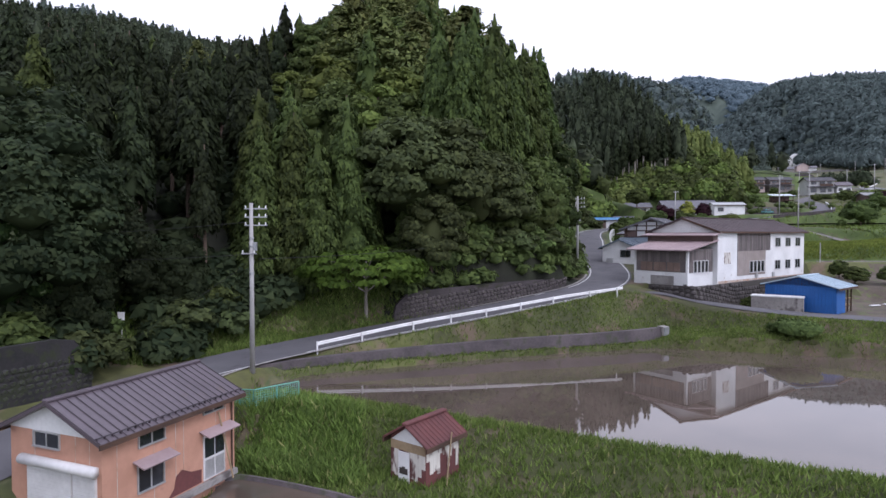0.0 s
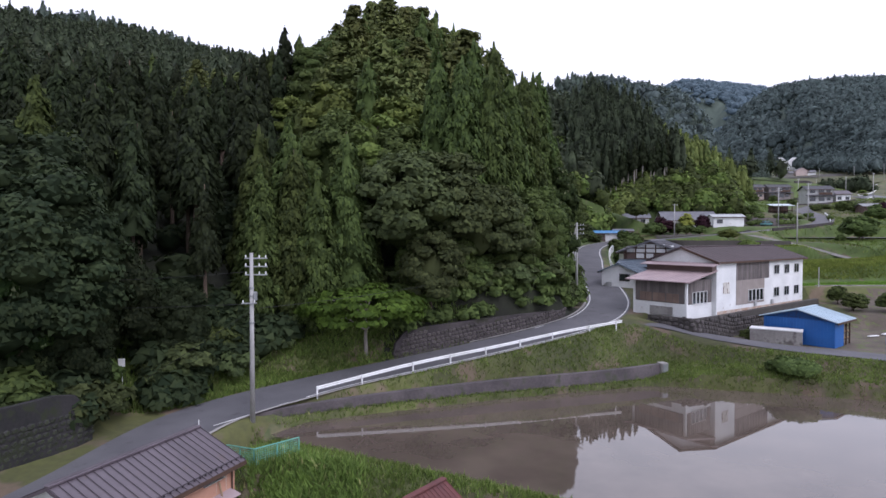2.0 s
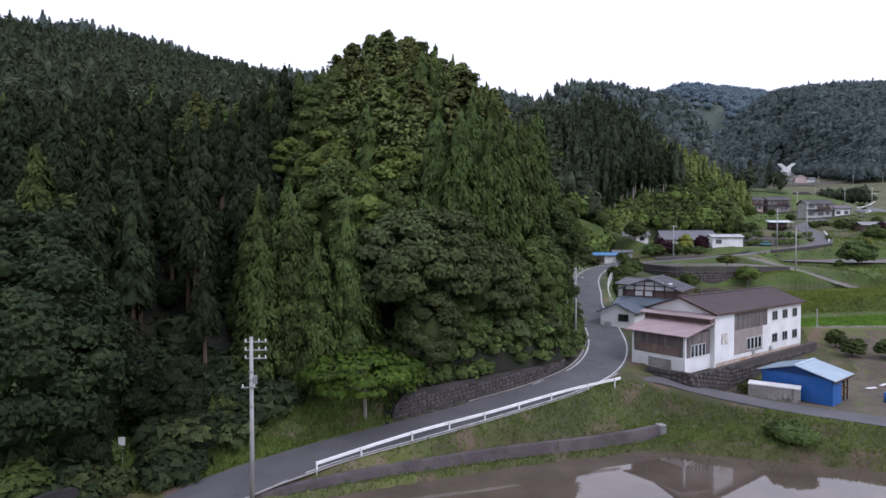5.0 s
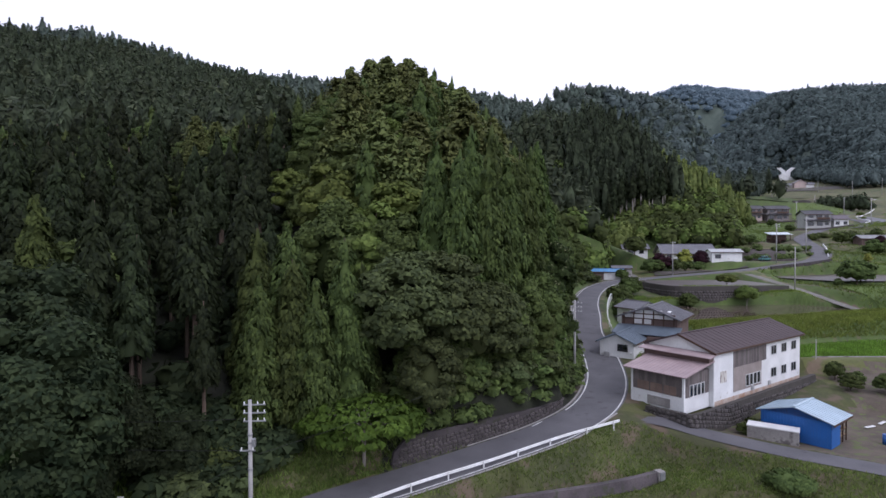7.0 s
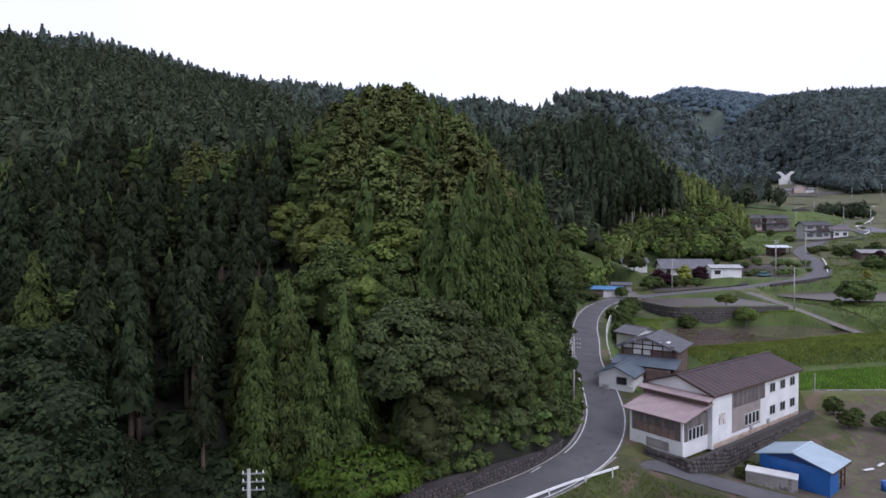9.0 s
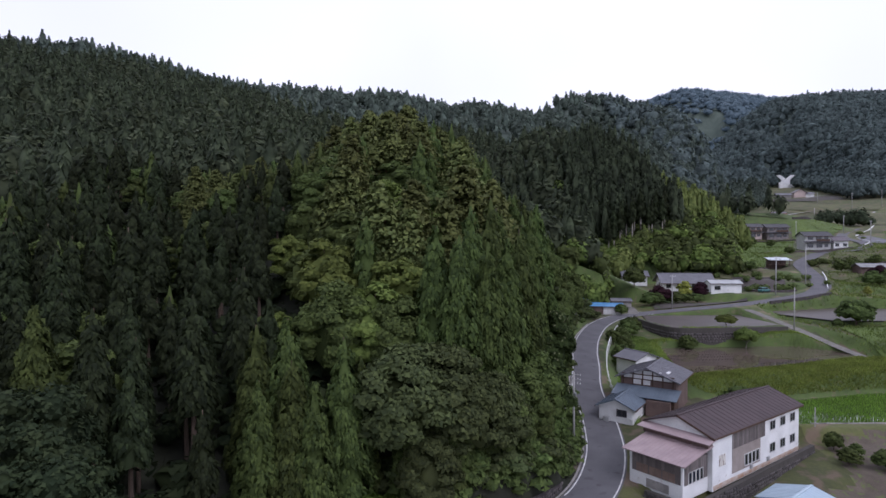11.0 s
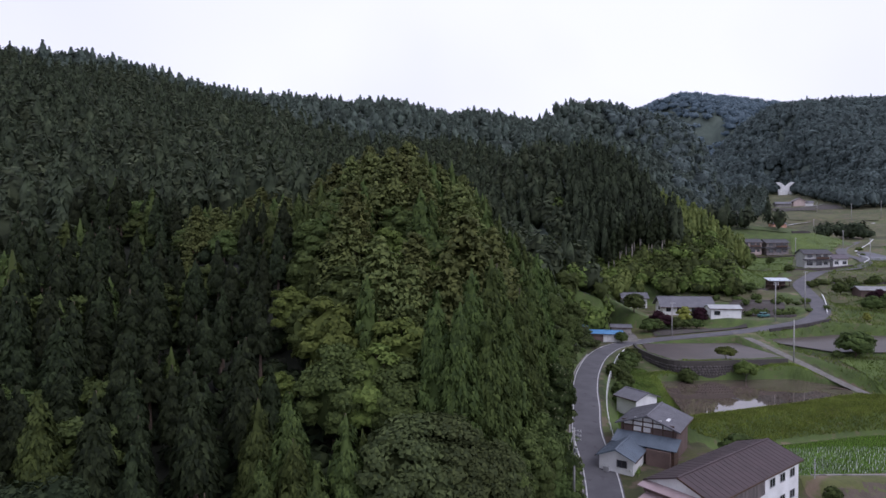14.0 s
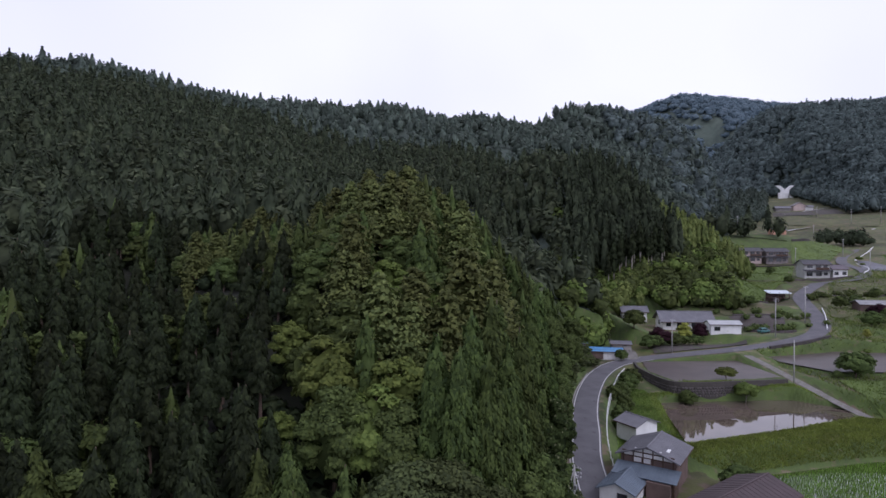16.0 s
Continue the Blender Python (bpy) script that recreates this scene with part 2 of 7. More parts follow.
def water(name, col, rough=0.015):
    m = bpy.data.materials.new(name)
    m.use_nodes = True
    n, l = m.node_tree.nodes, m.node_tree.links
    p = n["Principled BSDF"]
    co, n1, r, n2, b = n.new("ShaderNodeTexCoord"), n.new("ShaderNodeTexNoise"), n.new("ShaderNodeValToRGB"), n.new("ShaderNodeTexNoise"), n.new("ShaderNodeBump")
    n1.inputs["Scale"].default_value, n1.inputs["Detail"].default_value = 0.25, 5
    r.color_ramp.elements[0].color, r.color_ramp.elements[1].color = (*[c * 0.8 for c in col], 1), (*[c * 1.2 for c in col], 1)
    r.color_ramp.elements[0].position, r.color_ramp.elements[1].position = 0.35, 0.65
    n2.inputs["Scale"].default_value, n2.inputs["Detail"].default_value = 1.3, 2
    b.inputs["Strength"].default_value, b.inputs["Distance"].default_value = 0.02, 0.02
    for a in (n1, n2):
        l.new(co.outputs["Object"], a.inputs["Vector"])
    l.new(n1.outputs["Fac"], r.inputs["Fac"])
    l.new(r.outputs["Color"], p.inputs["Base Color"])
    l.new(n2.outputs["Fac"], b.inputs["Height"])
    l.new(b.outputs["Normal"], p.inputs["Normal"])
    p.inputs["Roughness"].default_value, p.inputs["IOR"].default_value, p.inputs["Specular IOR Level"].default_value = rough, 1.45, 0.8
    return m


MUDWATER = water("muddy_water", (0.105, 0.082, 0.066))
MUD = mat("wet_paddy_mud", (0.105, 0.083, 0.076), (0.07, 0.056, 0.052), 0.4, 0.25, 3.0, 0.12, spec=0.35)
GLASS = mat("window_glass", (0.03, 0.035, 0.04), (0.02, 0.022, 0.026), 0.06, 1, 5, 0.02, spec=0.8, rnd=0.3)


# ---- small builders ----
def part(name, bm, material, parent=None, label="", smooth=False):
    me = bpy.data.meshes.new(name)
    bm.to_mesh(me)
    bm.free()
    me.materials.append(material)
    if smooth:
        for f in me.polygons:
            f.use_smooth = True
    ob = new(name, me)
    ob.parent = parent
    return tagged(ob, label)


def np_part(name, verts, faces, material, parent=None, label="", smooth=False, normals=None):
    me = bpy.data.meshes.new(name)
    me.from_pydata([tuple(v) for v in np.asarray(verts).tolist()], [], [tuple(f) for f in (faces.tolist() if hasattr(faces, "tolist") else faces)])
    me.materials.append(material)
    if smooth or normals is not None:
        me.polygons.foreach_set("use_smooth", np.ones(len(me.polygons), bool))
    if normals is not None:
        me.normals_split_custom_set_from_vertices(np.asarray(normals).tolist())
    ob = new(name, me)
    ob.parent = parent
    return tagged(ob, label)


def box(bm, x0, x1, y0, y1, z0, z1, bevel=0.0, m=None):
    g = bmesh.ops.create_cube(bm, size=1, matrix=(m or Matrix()) @ Matrix.Translation(((x0 + x1) / 2, (y0 + y1) / 2, (z0 + z1) / 2)) @ Matrix.Diagonal((x1 - x0, y1 - y0, z1 - z0, 1)))
    if bevel:
        es = {e for v in g["verts"] for e in v.link_edges}
        bmesh.ops.bevel(bm, geom=list(es), offset=bevel, segments=1, affect="EDGES", profile=0.7)
    return bm


def boxes(*specs, bevel=0.0):
    bm = bmesh.new()
    for s in specs:
        box(bm, *s, bevel=bevel)
    return bm


def tube(bm, a, b, r0, r1=None, n=8):
    a, b = Vector(a), Vector(b)
    d = b - a
    bmesh.ops.create_cone(bm, cap_ends=True, segments=n, radius1=r0, radius2=r0 if r1 is None else r1, depth=d.length,
                          matrix=Matrix.Translation((a + b) / 2) @ d.to_track_quat("Z", "Y").to_matrix().to_4x4())
    return bm


def prism(bm, pts, z0, z1):
    """A vertical prism over a plan outline."""
    lo, hi = [bm.verts.new((x, y, z0)) for x, y in pts], [bm.verts.new((x, y, z1)) for x, y in pts]
    n = len(pts)
    bm.faces.new(hi)
    bm.faces.new(lo[::-1])
    for i in range(n):
        bm.faces.new((lo[i], lo[(i + 1) % n], hi[(i + 1) % n], hi[i]))
    bmesh.ops.recalc_face_normals(bm, faces=bm.faces)
    return bm


def slab(bm, corners, thick):
    """A slab under four or more corners in one plane, given in order."""
    top = [Vector(c) for c in corners]
    nrm = (top[1] - top[0]).cross(top[2] - top[0]).normalized()
    if nrm.z < 0:
        nrm = -nrm
    a, b = [bm.verts.new(c) for c in top], [bm.verts.new(c - nrm * thick) for c in top]
    n = len(a)
    bm.faces.new(a)
    bm.faces.new(b[::-1])
    for i in range(n):
        bm.faces.new((a[i], b[i], b[(i + 1) % n], a[(i + 1) % n]))
    bmesh.ops.recalc_face_normals(bm, faces=bm.faces)
    return bm


def thing(name, x, y, z, rz=0.0, label="", category="", group="", kind=""):
    ob = new(name)
    ob.matrix_basis = pose(x, y, z, 0, 0, rz)
    return tagged(ob, label, category, group, kind)


# ---- the lie of the land ----
ROAD = [(-27, 2, -1.3), (-20.8, 18, -1.0), (-17.8, 28, -0.5), (-15.6, 37.6, -0.05), (-9.7, 43.6, 0.5), (-2.6, 47.3, 1.3), (3.7, 50.7, 2.0), (10.3, 54.7, 2.75),
        (15.6, 60.6, 3.2), (19.3, 69, 3.7), (21.4, 78.8, 4.5), (22.9, 92.5, 5.9), (25.2, 102.5, 7.2), (27.3, 112, 8.2), (31, 124, 8.9), (36.5, 137, 9.4), (43.5, 146.5, 9.9),
        (53, 151.5, 10.3), (65, 152.8, 11.2), (78, 154, 12.2), (92, 157, 13.5), (103, 163, 14.6), (112, 175, 16.2), (119, 192, 18.2), (128, 211, 20.5), (146, 230, 23.4)]
ROAD_FAR = [(146, 230, 23.4), (165, 236, 24.8), (180, 252, 27), (187, 277, 29.7), (214, 313, 32.7), (247, 347, 35.1)]
BRANCH = [(14.5, 58.6, 3.0), (20.5, 58.0, 2.85), (25.5, 56.2, 1.95), (31, 52.7, 1.5), (36.5, 48.6, 1.5), (52, 37.5, 1.3)]
DIAG = [(76, 153, 12.1), (77.5, 141, 10.6), (79, 129, 8.9), (82, 116, 6.4), (86, 104, 5.0), (92, 92, 4.2)]
LANE = [(49, 150.5, 10.1), (50.5, 160, 10.8), (48, 170, 11.6), (46, 182, 12.6)]


def smooth_line(pts, step=1.0):
    """A Catmull-Rom line through the points, cut every step metres."""
    p = np.array([2 * np.array(pts[0]) - pts[1], *pts, 2 * np.array(pts[-1]) - pts[-2]], float)
    out = []
    for i in range(1, len(p) - 2):
        n = max(2, int(np.linalg.norm(p[i + 1] - p[i]) / step))
        for k in range(n):
            t = k / n
            out.append(0.5 * (2 * p[i] + (p[i + 1] - p[i - 1]) * t + (2 * p[i - 1] - 5 * p[i] + 4 * p[i + 1] - p[i + 2]) * t * t + (3 * p[i] - p[i - 1] - 3 * p[i + 1] + p[i + 2]) * t ** 3))
    out.append(p[-2])
    return np.array(out)


def near_line(x, y, line):
    """Distance to a line, its height there and the side (left is positive)."""
    best, hz, side = np.full(x.shape, 1e9), np.zeros(x.shape), np.zeros(x.shape)
    for a, b in zip(line[:-1], line[1:]):
        d = b - a
        t = np.clip(((x - a[0]) * d[0] + (y - a[1]) * d[1]) / (d[0] ** 2 + d[1] ** 2), 0, 1)
        dx, dy = x - a[0] - t * d[0], y - a[1] - t * d[1]
        q = np.hypot(dx, dy)
        m = q < best
        best, hz, side = np.where(m, q, best), np.where(m, a[2] + t * d[2], hz), np.where(m, np.sign(d[0] * dy - d[1] * dx), side)
    return best, hz, side


def outside(x, y, poly):
    """Distance outside a plan outline, 0 within it."""
    inside, d = np.zeros(x.shape, bool), np.full(x.shape, 1e9)
    for (ax, ay), (bx, by) in zip(poly, poly[1:] + poly[:1]):
        dx, dy = bx - ax, by - ay
        t = np.clip(((x - ax) * dx + (y - ay) * dy) / (dx * dx + dy * dy), 0, 1)
        d = np.minimum(d, np.hypot(x - ax - t * dx, y - ay - t * dy))
        inside ^= ((ay > y) != (by > y)) & (x < dx * (y - ay) / (dy if dy else 1e-9) + ax)
    return np.where(inside, 0, d)


def ease(t):
    t = np.clip(t, 0, 1)
    return t * t * (3 - 2 * t)


POND = [(-10.2, 36.6), (-8.4, 35.2), (0.5, 30.6), (5.6, 27.8), (17, 22.5), (30, 17), (44, 24), (40, 40.5), (32.3, 43.8), (24, 46.4), (16.5, 48.2), (4.9, 44.6), (-3.3, 41.4), (-8.6, 39)]
POND_UP = [(41.5, 99), (46, 123.5), (60, 124.5), (74, 125.5), (81, 118.5), (79, 113.5), (62, 106)]
PADDY = [(38.5, 83), (44.5, 90.5), (56, 93), (68, 96.5), (84, 99), (84, 80), (50, 79)]
POND_TERR = [(50.6, 127.6), (48.2, 137.5), (50.4, 147.8), (74.2, 148.8), (75.2, 131.4), (62, 127.6), (55, 127)]
POND_FAR = [(88, 133), (82.4, 143.5), (81.4, 149.2), (92, 151.8), (104, 156), (127, 152), (122, 130)]
POOL = [(-9.4, 25.9), (-8.6, 26.1), (-4.4, 24.1), (-2.0, 22.6), (-3, 17), (-10, 18)]
PADS = [  # outline, height, width of the bank round it
    ([(-60, -30), (-60, 12), (-12, 18), (-8, 31), (0, 26.5), (6, 23.5), (20, 15), (60, -30)], -2.3, 5.0),
    ([(-9, 32.4), (0.2, 28.8), (5.6, 26), (17, 20.7), (30, 15), (31, 17), (17, 23), (0.5, 31), (-9, 36)], -0.5, 3.2),
    (POND, -1.2, 0.9),
    ([(-13.0, 38.2), (-9.2, 40.5), (-3.4, 43.1), (4.8, 46.1), (12, 48.3), (16.3, 49.9), (18.6, 51), (17.5, 48.9), (5, 45), (-3.3, 41.7), (-9.5, 39.2)], -0.45, 0.45),
    ([(28.5, 59), (36, 52.5), (46, 46), (58, 54), (47, 65), (36, 62.5)], 1.15, 2.5),
    ([(21.0, 62.6), (24.4, 59.4), (28.2, 62.3), (44.4, 74.5), (41, 79.5), (24, 68)], 3.6, 0.9),
    ([(23.9, 68), (30, 71), (41, 88), (35, 97), (28, 92), (25.5, 80)], 4.7, 2.2),
    (PADDY, 3.7, 3.0),
    ([(12.3, 64.5), (14.2, 62.8), (17.2, 70), (17.6, 77), (14.5, 74)], 3.75, 2.0),
    ([(-2.4, 24.2), (-0.9, 23.2), (0.9, 26), (-0.6, 27)], -1.62, 2.2),
    ([(47, 78), (50, 76.2), (84, 78.5), (84, 79.8), (50, 78.2)], 4.9, 1.5),
    ([(40, 94), (62, 103), (80, 111.5), (82, 113), (80, 114.5), (62, 105.2), (40, 97)], 6.9, 4.5),
    (POND_UP, 6.0, 1.2),
    ([(49.6, 126.4), (55, 125.6), (62, 126.4), (75.2, 129.2), (77, 131), (75, 150), (52, 149), (47, 138)], 10.3, 0.6),
    (POND_TERR, 9.7, 0.6),
    (POND_FAR, 10.6, 1.6),
    ([(36, 151), (37, 158), (50, 162), (50, 151.5)], 9.9, 3.0),
    ([(-12, 32), (-9.8, 30.2), (-7.6, 32.2), (-9.5, 33.5)], -0.55, 0.8),
    (POOL, -2.75, 0.6),
]


def valley(x, y):
    s = 0.5 * x + 0.866 * y
    z = np.interp(s, [-200, 20, 60, 109, 169, 240, 308, 346, 478, 600, 830, 1000, 1400, 2600], [-4, -2.5, 0.3, 5.0, 12, 20, 27, 31, 40, 60, 88, 110, 150, 230])
    k = (z + 0.35 * np.sin(x * 0.05) + 0.3 * np.sin(y * 0.043)) / 2.3
    steps = z + 2.3 * (np.floor(k) + ease((k - np.floor(k) - 0.72) / 0.28) - k)
    w = ease((s - 150) / 20) * ease((620 - s) / 60)
    return z * (1 - w) + steps * w


LINE = smooth_line(ROAD, 3.0)
LINE_FAR, LINE_B, LINE_D, LINE_L = smooth_line(ROAD_FAR, 5.0), smooth_line(BRANCH, 2.0), smooth_line(DIAG, 3.0), smooth_line(LANE, 3.0)


RIDGES = [(smooth_line(p, 40.0), sl, r) for p, sl, r in (
    ([(-520, 330, 130), (-327, 468, 171), (-247, 545, 167), (-159, 600, 165), (-49, 650, 173), (-6, 660, 161), (45, 680, 167)], 0.36, 30),
    ([(45, 680, 167), (99, 700, 160), (135, 712, 186), (177, 721, 192), (228, 690, 175), (249, 615, 140), (247, 520, 98), (238, 455, 64)], 0.55, 22),
    ([(-42, 165, 44), (-66, 205, 55), (-110, 300, 90), (-170, 420, 126)], 0.42, 20),
    ([(55, 330, 78), (66, 290, 68), (76, 260, 57), (86, 246, 46), (100, 241, 38), (113, 242, 28), (122, 246, 20)], 0.8, 10),
    ([(440, 1090, 105), (478, 1070, 160), (520, 1055, 214), (587, 1050, 262), (644, 1000, 256), (760, 900, 245), (1000, 760, 260)], 0.385, 40),
    ([(400, 1800, 390), (629, 1900, 446), (737, 1900, 490), (899, 1900, 473), (1300, 2000, 465)], 0.5, 60),
    ([(1500, 2350, 520), (1720, 2300, 585), (2300, 2200, 700)], 0.4, 60))]


VAXIS = np.array([(150, 290, 0), (262, 460, 0), (340, 600, 0), (420, 748, 0)], float)


def bump_at(x, y, cx, cy, h, rx, ry=None):
    return h * np.exp(-((x - cx) / rx) ** 2 - ((y - cy) / (ry or rx)) ** 2)


def ground(x, y):
    x, y = np.atleast_1d(np.asarray(x, float)), np.atleast_1d(np.asarray(y, float))
    z = valley(x, y)
    u = 0.866 * x - 0.5 * y
    d, hz, side = near_line(x, y, LINE)
    # the wooded spur above the road, and the ridges behind it
    up = np.where(side > 0, d, 0) * np.where(y > 215, 0, 1)
    up = np.where(y > 150, np.maximum(up - (y - 150) * 0.9, 0), up)
    spur = 36 * (1 - np.exp(-np.maximum(up - 4.0, 0) / 55)) + bump_at(x, y, -2, 108, 20, 27, 36) + 1.7 * ease((up - 3.3) / 0.7) * ease((y - 49.6) / 1.0) * ease((66 - y) / 12) * ease((x + 4.6) / 1.5)
    uphill = np.where(up > 0, hz + spur, -50)
    wob = np.array([noise.noise((a * 0.013, b * 0.013, 3.1)) for a, b in zip(x.ravel(), y.ravel())]).reshape(x.shape)
    z = np.where((side > 0) & (up > 0), np.maximum(uphill, -50), z)
    axis_d = near_line(x, y, VAXIS)[0]
    for line, slope, rnd in RIDGES:
        q, crest, _ = near_line(x, y, line)
        tent = crest - slope * (np.sqrt(q * q + rnd * rnd) - rnd) + wob * np.clip(q / 60, 0, 1) * 10
        tent = tent - 75 * (1 - ease((axis_d - 30) / 60)) * (y > 330)
        tent = np.where((side <= 0) & (y < 165), -100, tent - 60 * (1 - ease((d - 10) / 40)) * (y < 165))
        k = np.clip(0.5 + (tent - z) / 16, 0, 1)
        z = z * (1 - k) + tent * k + 4 * k * (1 - k)
    z = z + wob * np.where(d < 12, 0.2, 1.0)
    for poly, h, w in PADS:
        k = ease(1 - outside(x, y, poly) / w)
        z = z * (1 - k) + h * k
    for line, half, w in ((LINE_L, 1.6, 3), (LINE_D, 1.4, 2.5), (LINE_FAR, 2.4, 5), (LINE_B, 1.7, 3.0), (LINE, 2.9, 4.0)):
        d, hz, sd = near_line(x, y, line)
        if line is LINE:
            w = np.where((sd > 0) & (y > 47) & (y < 70), 1.2, np.where((sd < 0) & (x < 6) & (y < 50), 1.6, 4.0))
        k = ease(1 - (d - half) / w)
        z = z * (1 - k) + (hz - 0.05) * k
        z = z - 0.12 * (d < half - 0.75)
    for poly, h, w in PADS[2:4] + PADS[12:13] + PADS[14:16] + PADS[-1:]:
        k = ease(1 - outside(x, y, poly) / min(w, 0.8))
        z = z * (1 - k) + h * k
    return z


def axis(lo, a, b, hi, step):
    """Grid lines: even between a and b, wider and wider outside."""
    mid = list(np.arange(a, b, step))
    out, s = [b], step
    while out[-1] < hi:
        s *= 1.07
        out.append(out[-1] + s)
    inn, s = [], step
    v = a
    while v > lo:
        s *= 1.07
        v -= s
        inn.append(v)
    return np.array(inn[::-1] + mid + out)


gx, gy = axis(-1800, -32, 92, 2600, 0.6), axis(-300, 12, 158, 3200, 0.6)
GX, GY = np.meshgrid(gx, gy)
GZ = ground(GX.ravel(), GY.ravel()).reshape(GX.shape)
nx, ny = len(gx), len(gy)
idx = np.arange(nx * ny).reshape(ny, nx)
quads = np.stack([idx[:-1, :-1], idx[:-1, 1:], idx[1:, 1:], idx[1:, :-1]], -1).reshape(-1, 4)
land = np_part("ground", np.stack([GX.ravel(), GY.ravel(), GZ.ravel()], -1), quads, GRASS, smooth=True)
tagged(land, "grassy terraced valley floor and wooded slopes", "ground", kind="structure")
land.data.materials.append(FOREST_SHADED)
land.data.materials.append(EARTH)
cx, cy = (GX[:-1, :-1] + GX[1:, 1:]).ravel() / 2, (GY[:-1, :-1] + GY[1:, 1:]).ravel() / 2
dd, _, ss = near_line(cx, cy, LINE)
cz = GZ[:-1, :-1].ravel()
edge = np.array([noise.noise((a * 0.5, b * 0.5, 0.0)) for a, b in zip(cx, cy)])
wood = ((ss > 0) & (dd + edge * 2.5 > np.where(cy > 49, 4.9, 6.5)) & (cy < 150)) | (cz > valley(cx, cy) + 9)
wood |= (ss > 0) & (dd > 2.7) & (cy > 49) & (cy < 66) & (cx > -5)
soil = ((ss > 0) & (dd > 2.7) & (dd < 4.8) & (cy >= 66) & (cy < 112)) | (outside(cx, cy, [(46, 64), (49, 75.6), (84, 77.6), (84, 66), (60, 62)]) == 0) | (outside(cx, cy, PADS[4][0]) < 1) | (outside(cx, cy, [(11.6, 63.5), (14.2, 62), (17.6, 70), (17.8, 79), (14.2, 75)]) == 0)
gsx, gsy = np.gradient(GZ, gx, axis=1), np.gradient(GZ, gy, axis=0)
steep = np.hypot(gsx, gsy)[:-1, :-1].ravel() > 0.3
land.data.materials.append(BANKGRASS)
land.data.materials.append(FARWOOD_HAZE)
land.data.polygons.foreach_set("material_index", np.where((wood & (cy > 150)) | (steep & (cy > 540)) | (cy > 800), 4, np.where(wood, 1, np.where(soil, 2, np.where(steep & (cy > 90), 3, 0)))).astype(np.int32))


def lookup(grid, x, y):
    """A value of the land's grid at a place, between its lines."""
    x, y = np.atleast_1d(np.asarray(x, float)), np.atleast_1d(np.asarray(y, float))
    i, j = np.clip(np.searchsorted(gx, x) - 1, 0, nx - 2), np.clip(np.searchsorted(gy, y) - 1, 0, ny - 2)
    a, b = np.clip((x - gx[i]) / (gx[i + 1] - gx[i]), 0, 1), np.clip((y - gy[j]) / (gy[j + 1] - gy[j]), 0, 1)
    return (grid[j, i] * (1 - a) + grid[j, i + 1] * a) * (1 - b) + (grid[j + 1, i] * (1 - a) + grid[j + 1, i + 1] * a) * b


def land_z(x, y):
    return lookup(GZ, x, y)


def gz(x, y):
    return float(lookup(GZ, x, y)[0])


DROAD = near_line(GX.ravel(), GY.ravel(), LINE)
DROAD = (DROAD[0] * np.where(DROAD[2] == 0, 1, DROAD[2])).reshape(GX.shape)


def road_side(x, y):
    """Metres from the road, positive on the wooded side."""
    return float(lookup(DROAD, x, y)[0])


def sheet(name, poly, z, material, label, category, kind="structure"):
    bm = bmesh.new()
    bm.faces.new([bm.verts.new((x, y, z)) for x, y in poly])
    bmesh.ops.recalc_face_normals(bm, faces=bm.faces)
    ob = part(name, bm, material)
    if ob.data.polygons[0].normal.z < 0:
        ob.data.flip_normals()
    return tagged(ob, label, category, kind=kind)


def grown(poly, d):
    c = np.mean(poly, 0)
    return [tuple(np.array(p) + (np.array(p) - c) / np.linalg.norm(np.array(p) - c) * d) for p in poly]


sheet("water", grown(POND, 0.45), -0.78, MUDWATER, "still brown muddy water of a flooded rice paddy", "water")
sheet("water", grown(POND_UP, 0.5), 6.42, MUDWATER, "still muddy water of a flooded upper paddy", "water")
sheet("water", grown(POND_TERR, 0.2), 10.08, MUD, "wet brown mud of a walled terrace paddy", "water")
sheet("water", grown(POND_FAR, 0.3), 10.92, MUD, "wet brown mud of a far paddy", "water")


def ribbon(line, left, right, lift):
    """A strip along a line, from left to right of it in metres."""
    d = np.gradient(line[:, :2], axis=0)
    d /= np.linalg.norm(d, axis=1)[:, None]
    nrm = np.stack([-d[:, 1], d[:, 0]], -1)
    a, b = line[:, :2] + nrm * left, line[:, :2] + nrm * right
    z = line[:, 2:3] + lift
    v = np.concatenate([np.hstack([a, z]), np.hstack([b, z])])
    n = len(line)
    return v, [(i, i + n, i + n + 1, i + 1) for i in range(n - 1)]


def strip(name, pts, left, right, lift, material, label, category, step=1.0):
    v, f = ribbon(smooth_line(pts, step), left, right, lift)
    return tagged(np_part(name, v, f, material, smooth=True), label, category, kind="structure")


strip("road", ROAD, 2.45, -2.45, 0.0, ASPHALT, "narrow grey asphalt road climbing along the wooded slope", "road")
strip("road", ROAD_FAR, 2.2, -2.2, 0.0, ASPHALT, "far grey asphalt road winding up the valley", "road")
strip("road", BRANCH, 1.5, -1.5, 0.02, ASPHALT, "worn asphalt lane running down to the sheds", "road")
strip("track", DIAG, 1.1, -1.1, 0.02, GRAVEL, "pale gravel farm track between the paddies", "track")
strip("track", LANE, 1.3, -1.3, 0.02, GRAVEL, "pale lane leading up to the houses", "track")
strip("road_line", ROAD[3:18], -2.12, -2.27, 0.012, PAINT, "worn white painted edge line", "road marking")
strip("road_line", ROAD[7:18], 2.27, 2.12, 0.012, PAINT, "worn white painted edge line", "road marking")


# ---- trees ----
rng = np.random.default_rng(7)


def unit(a):
    return a / (np.linalg.norm(a, axis=-1, keepdims=True) + 1e-9)


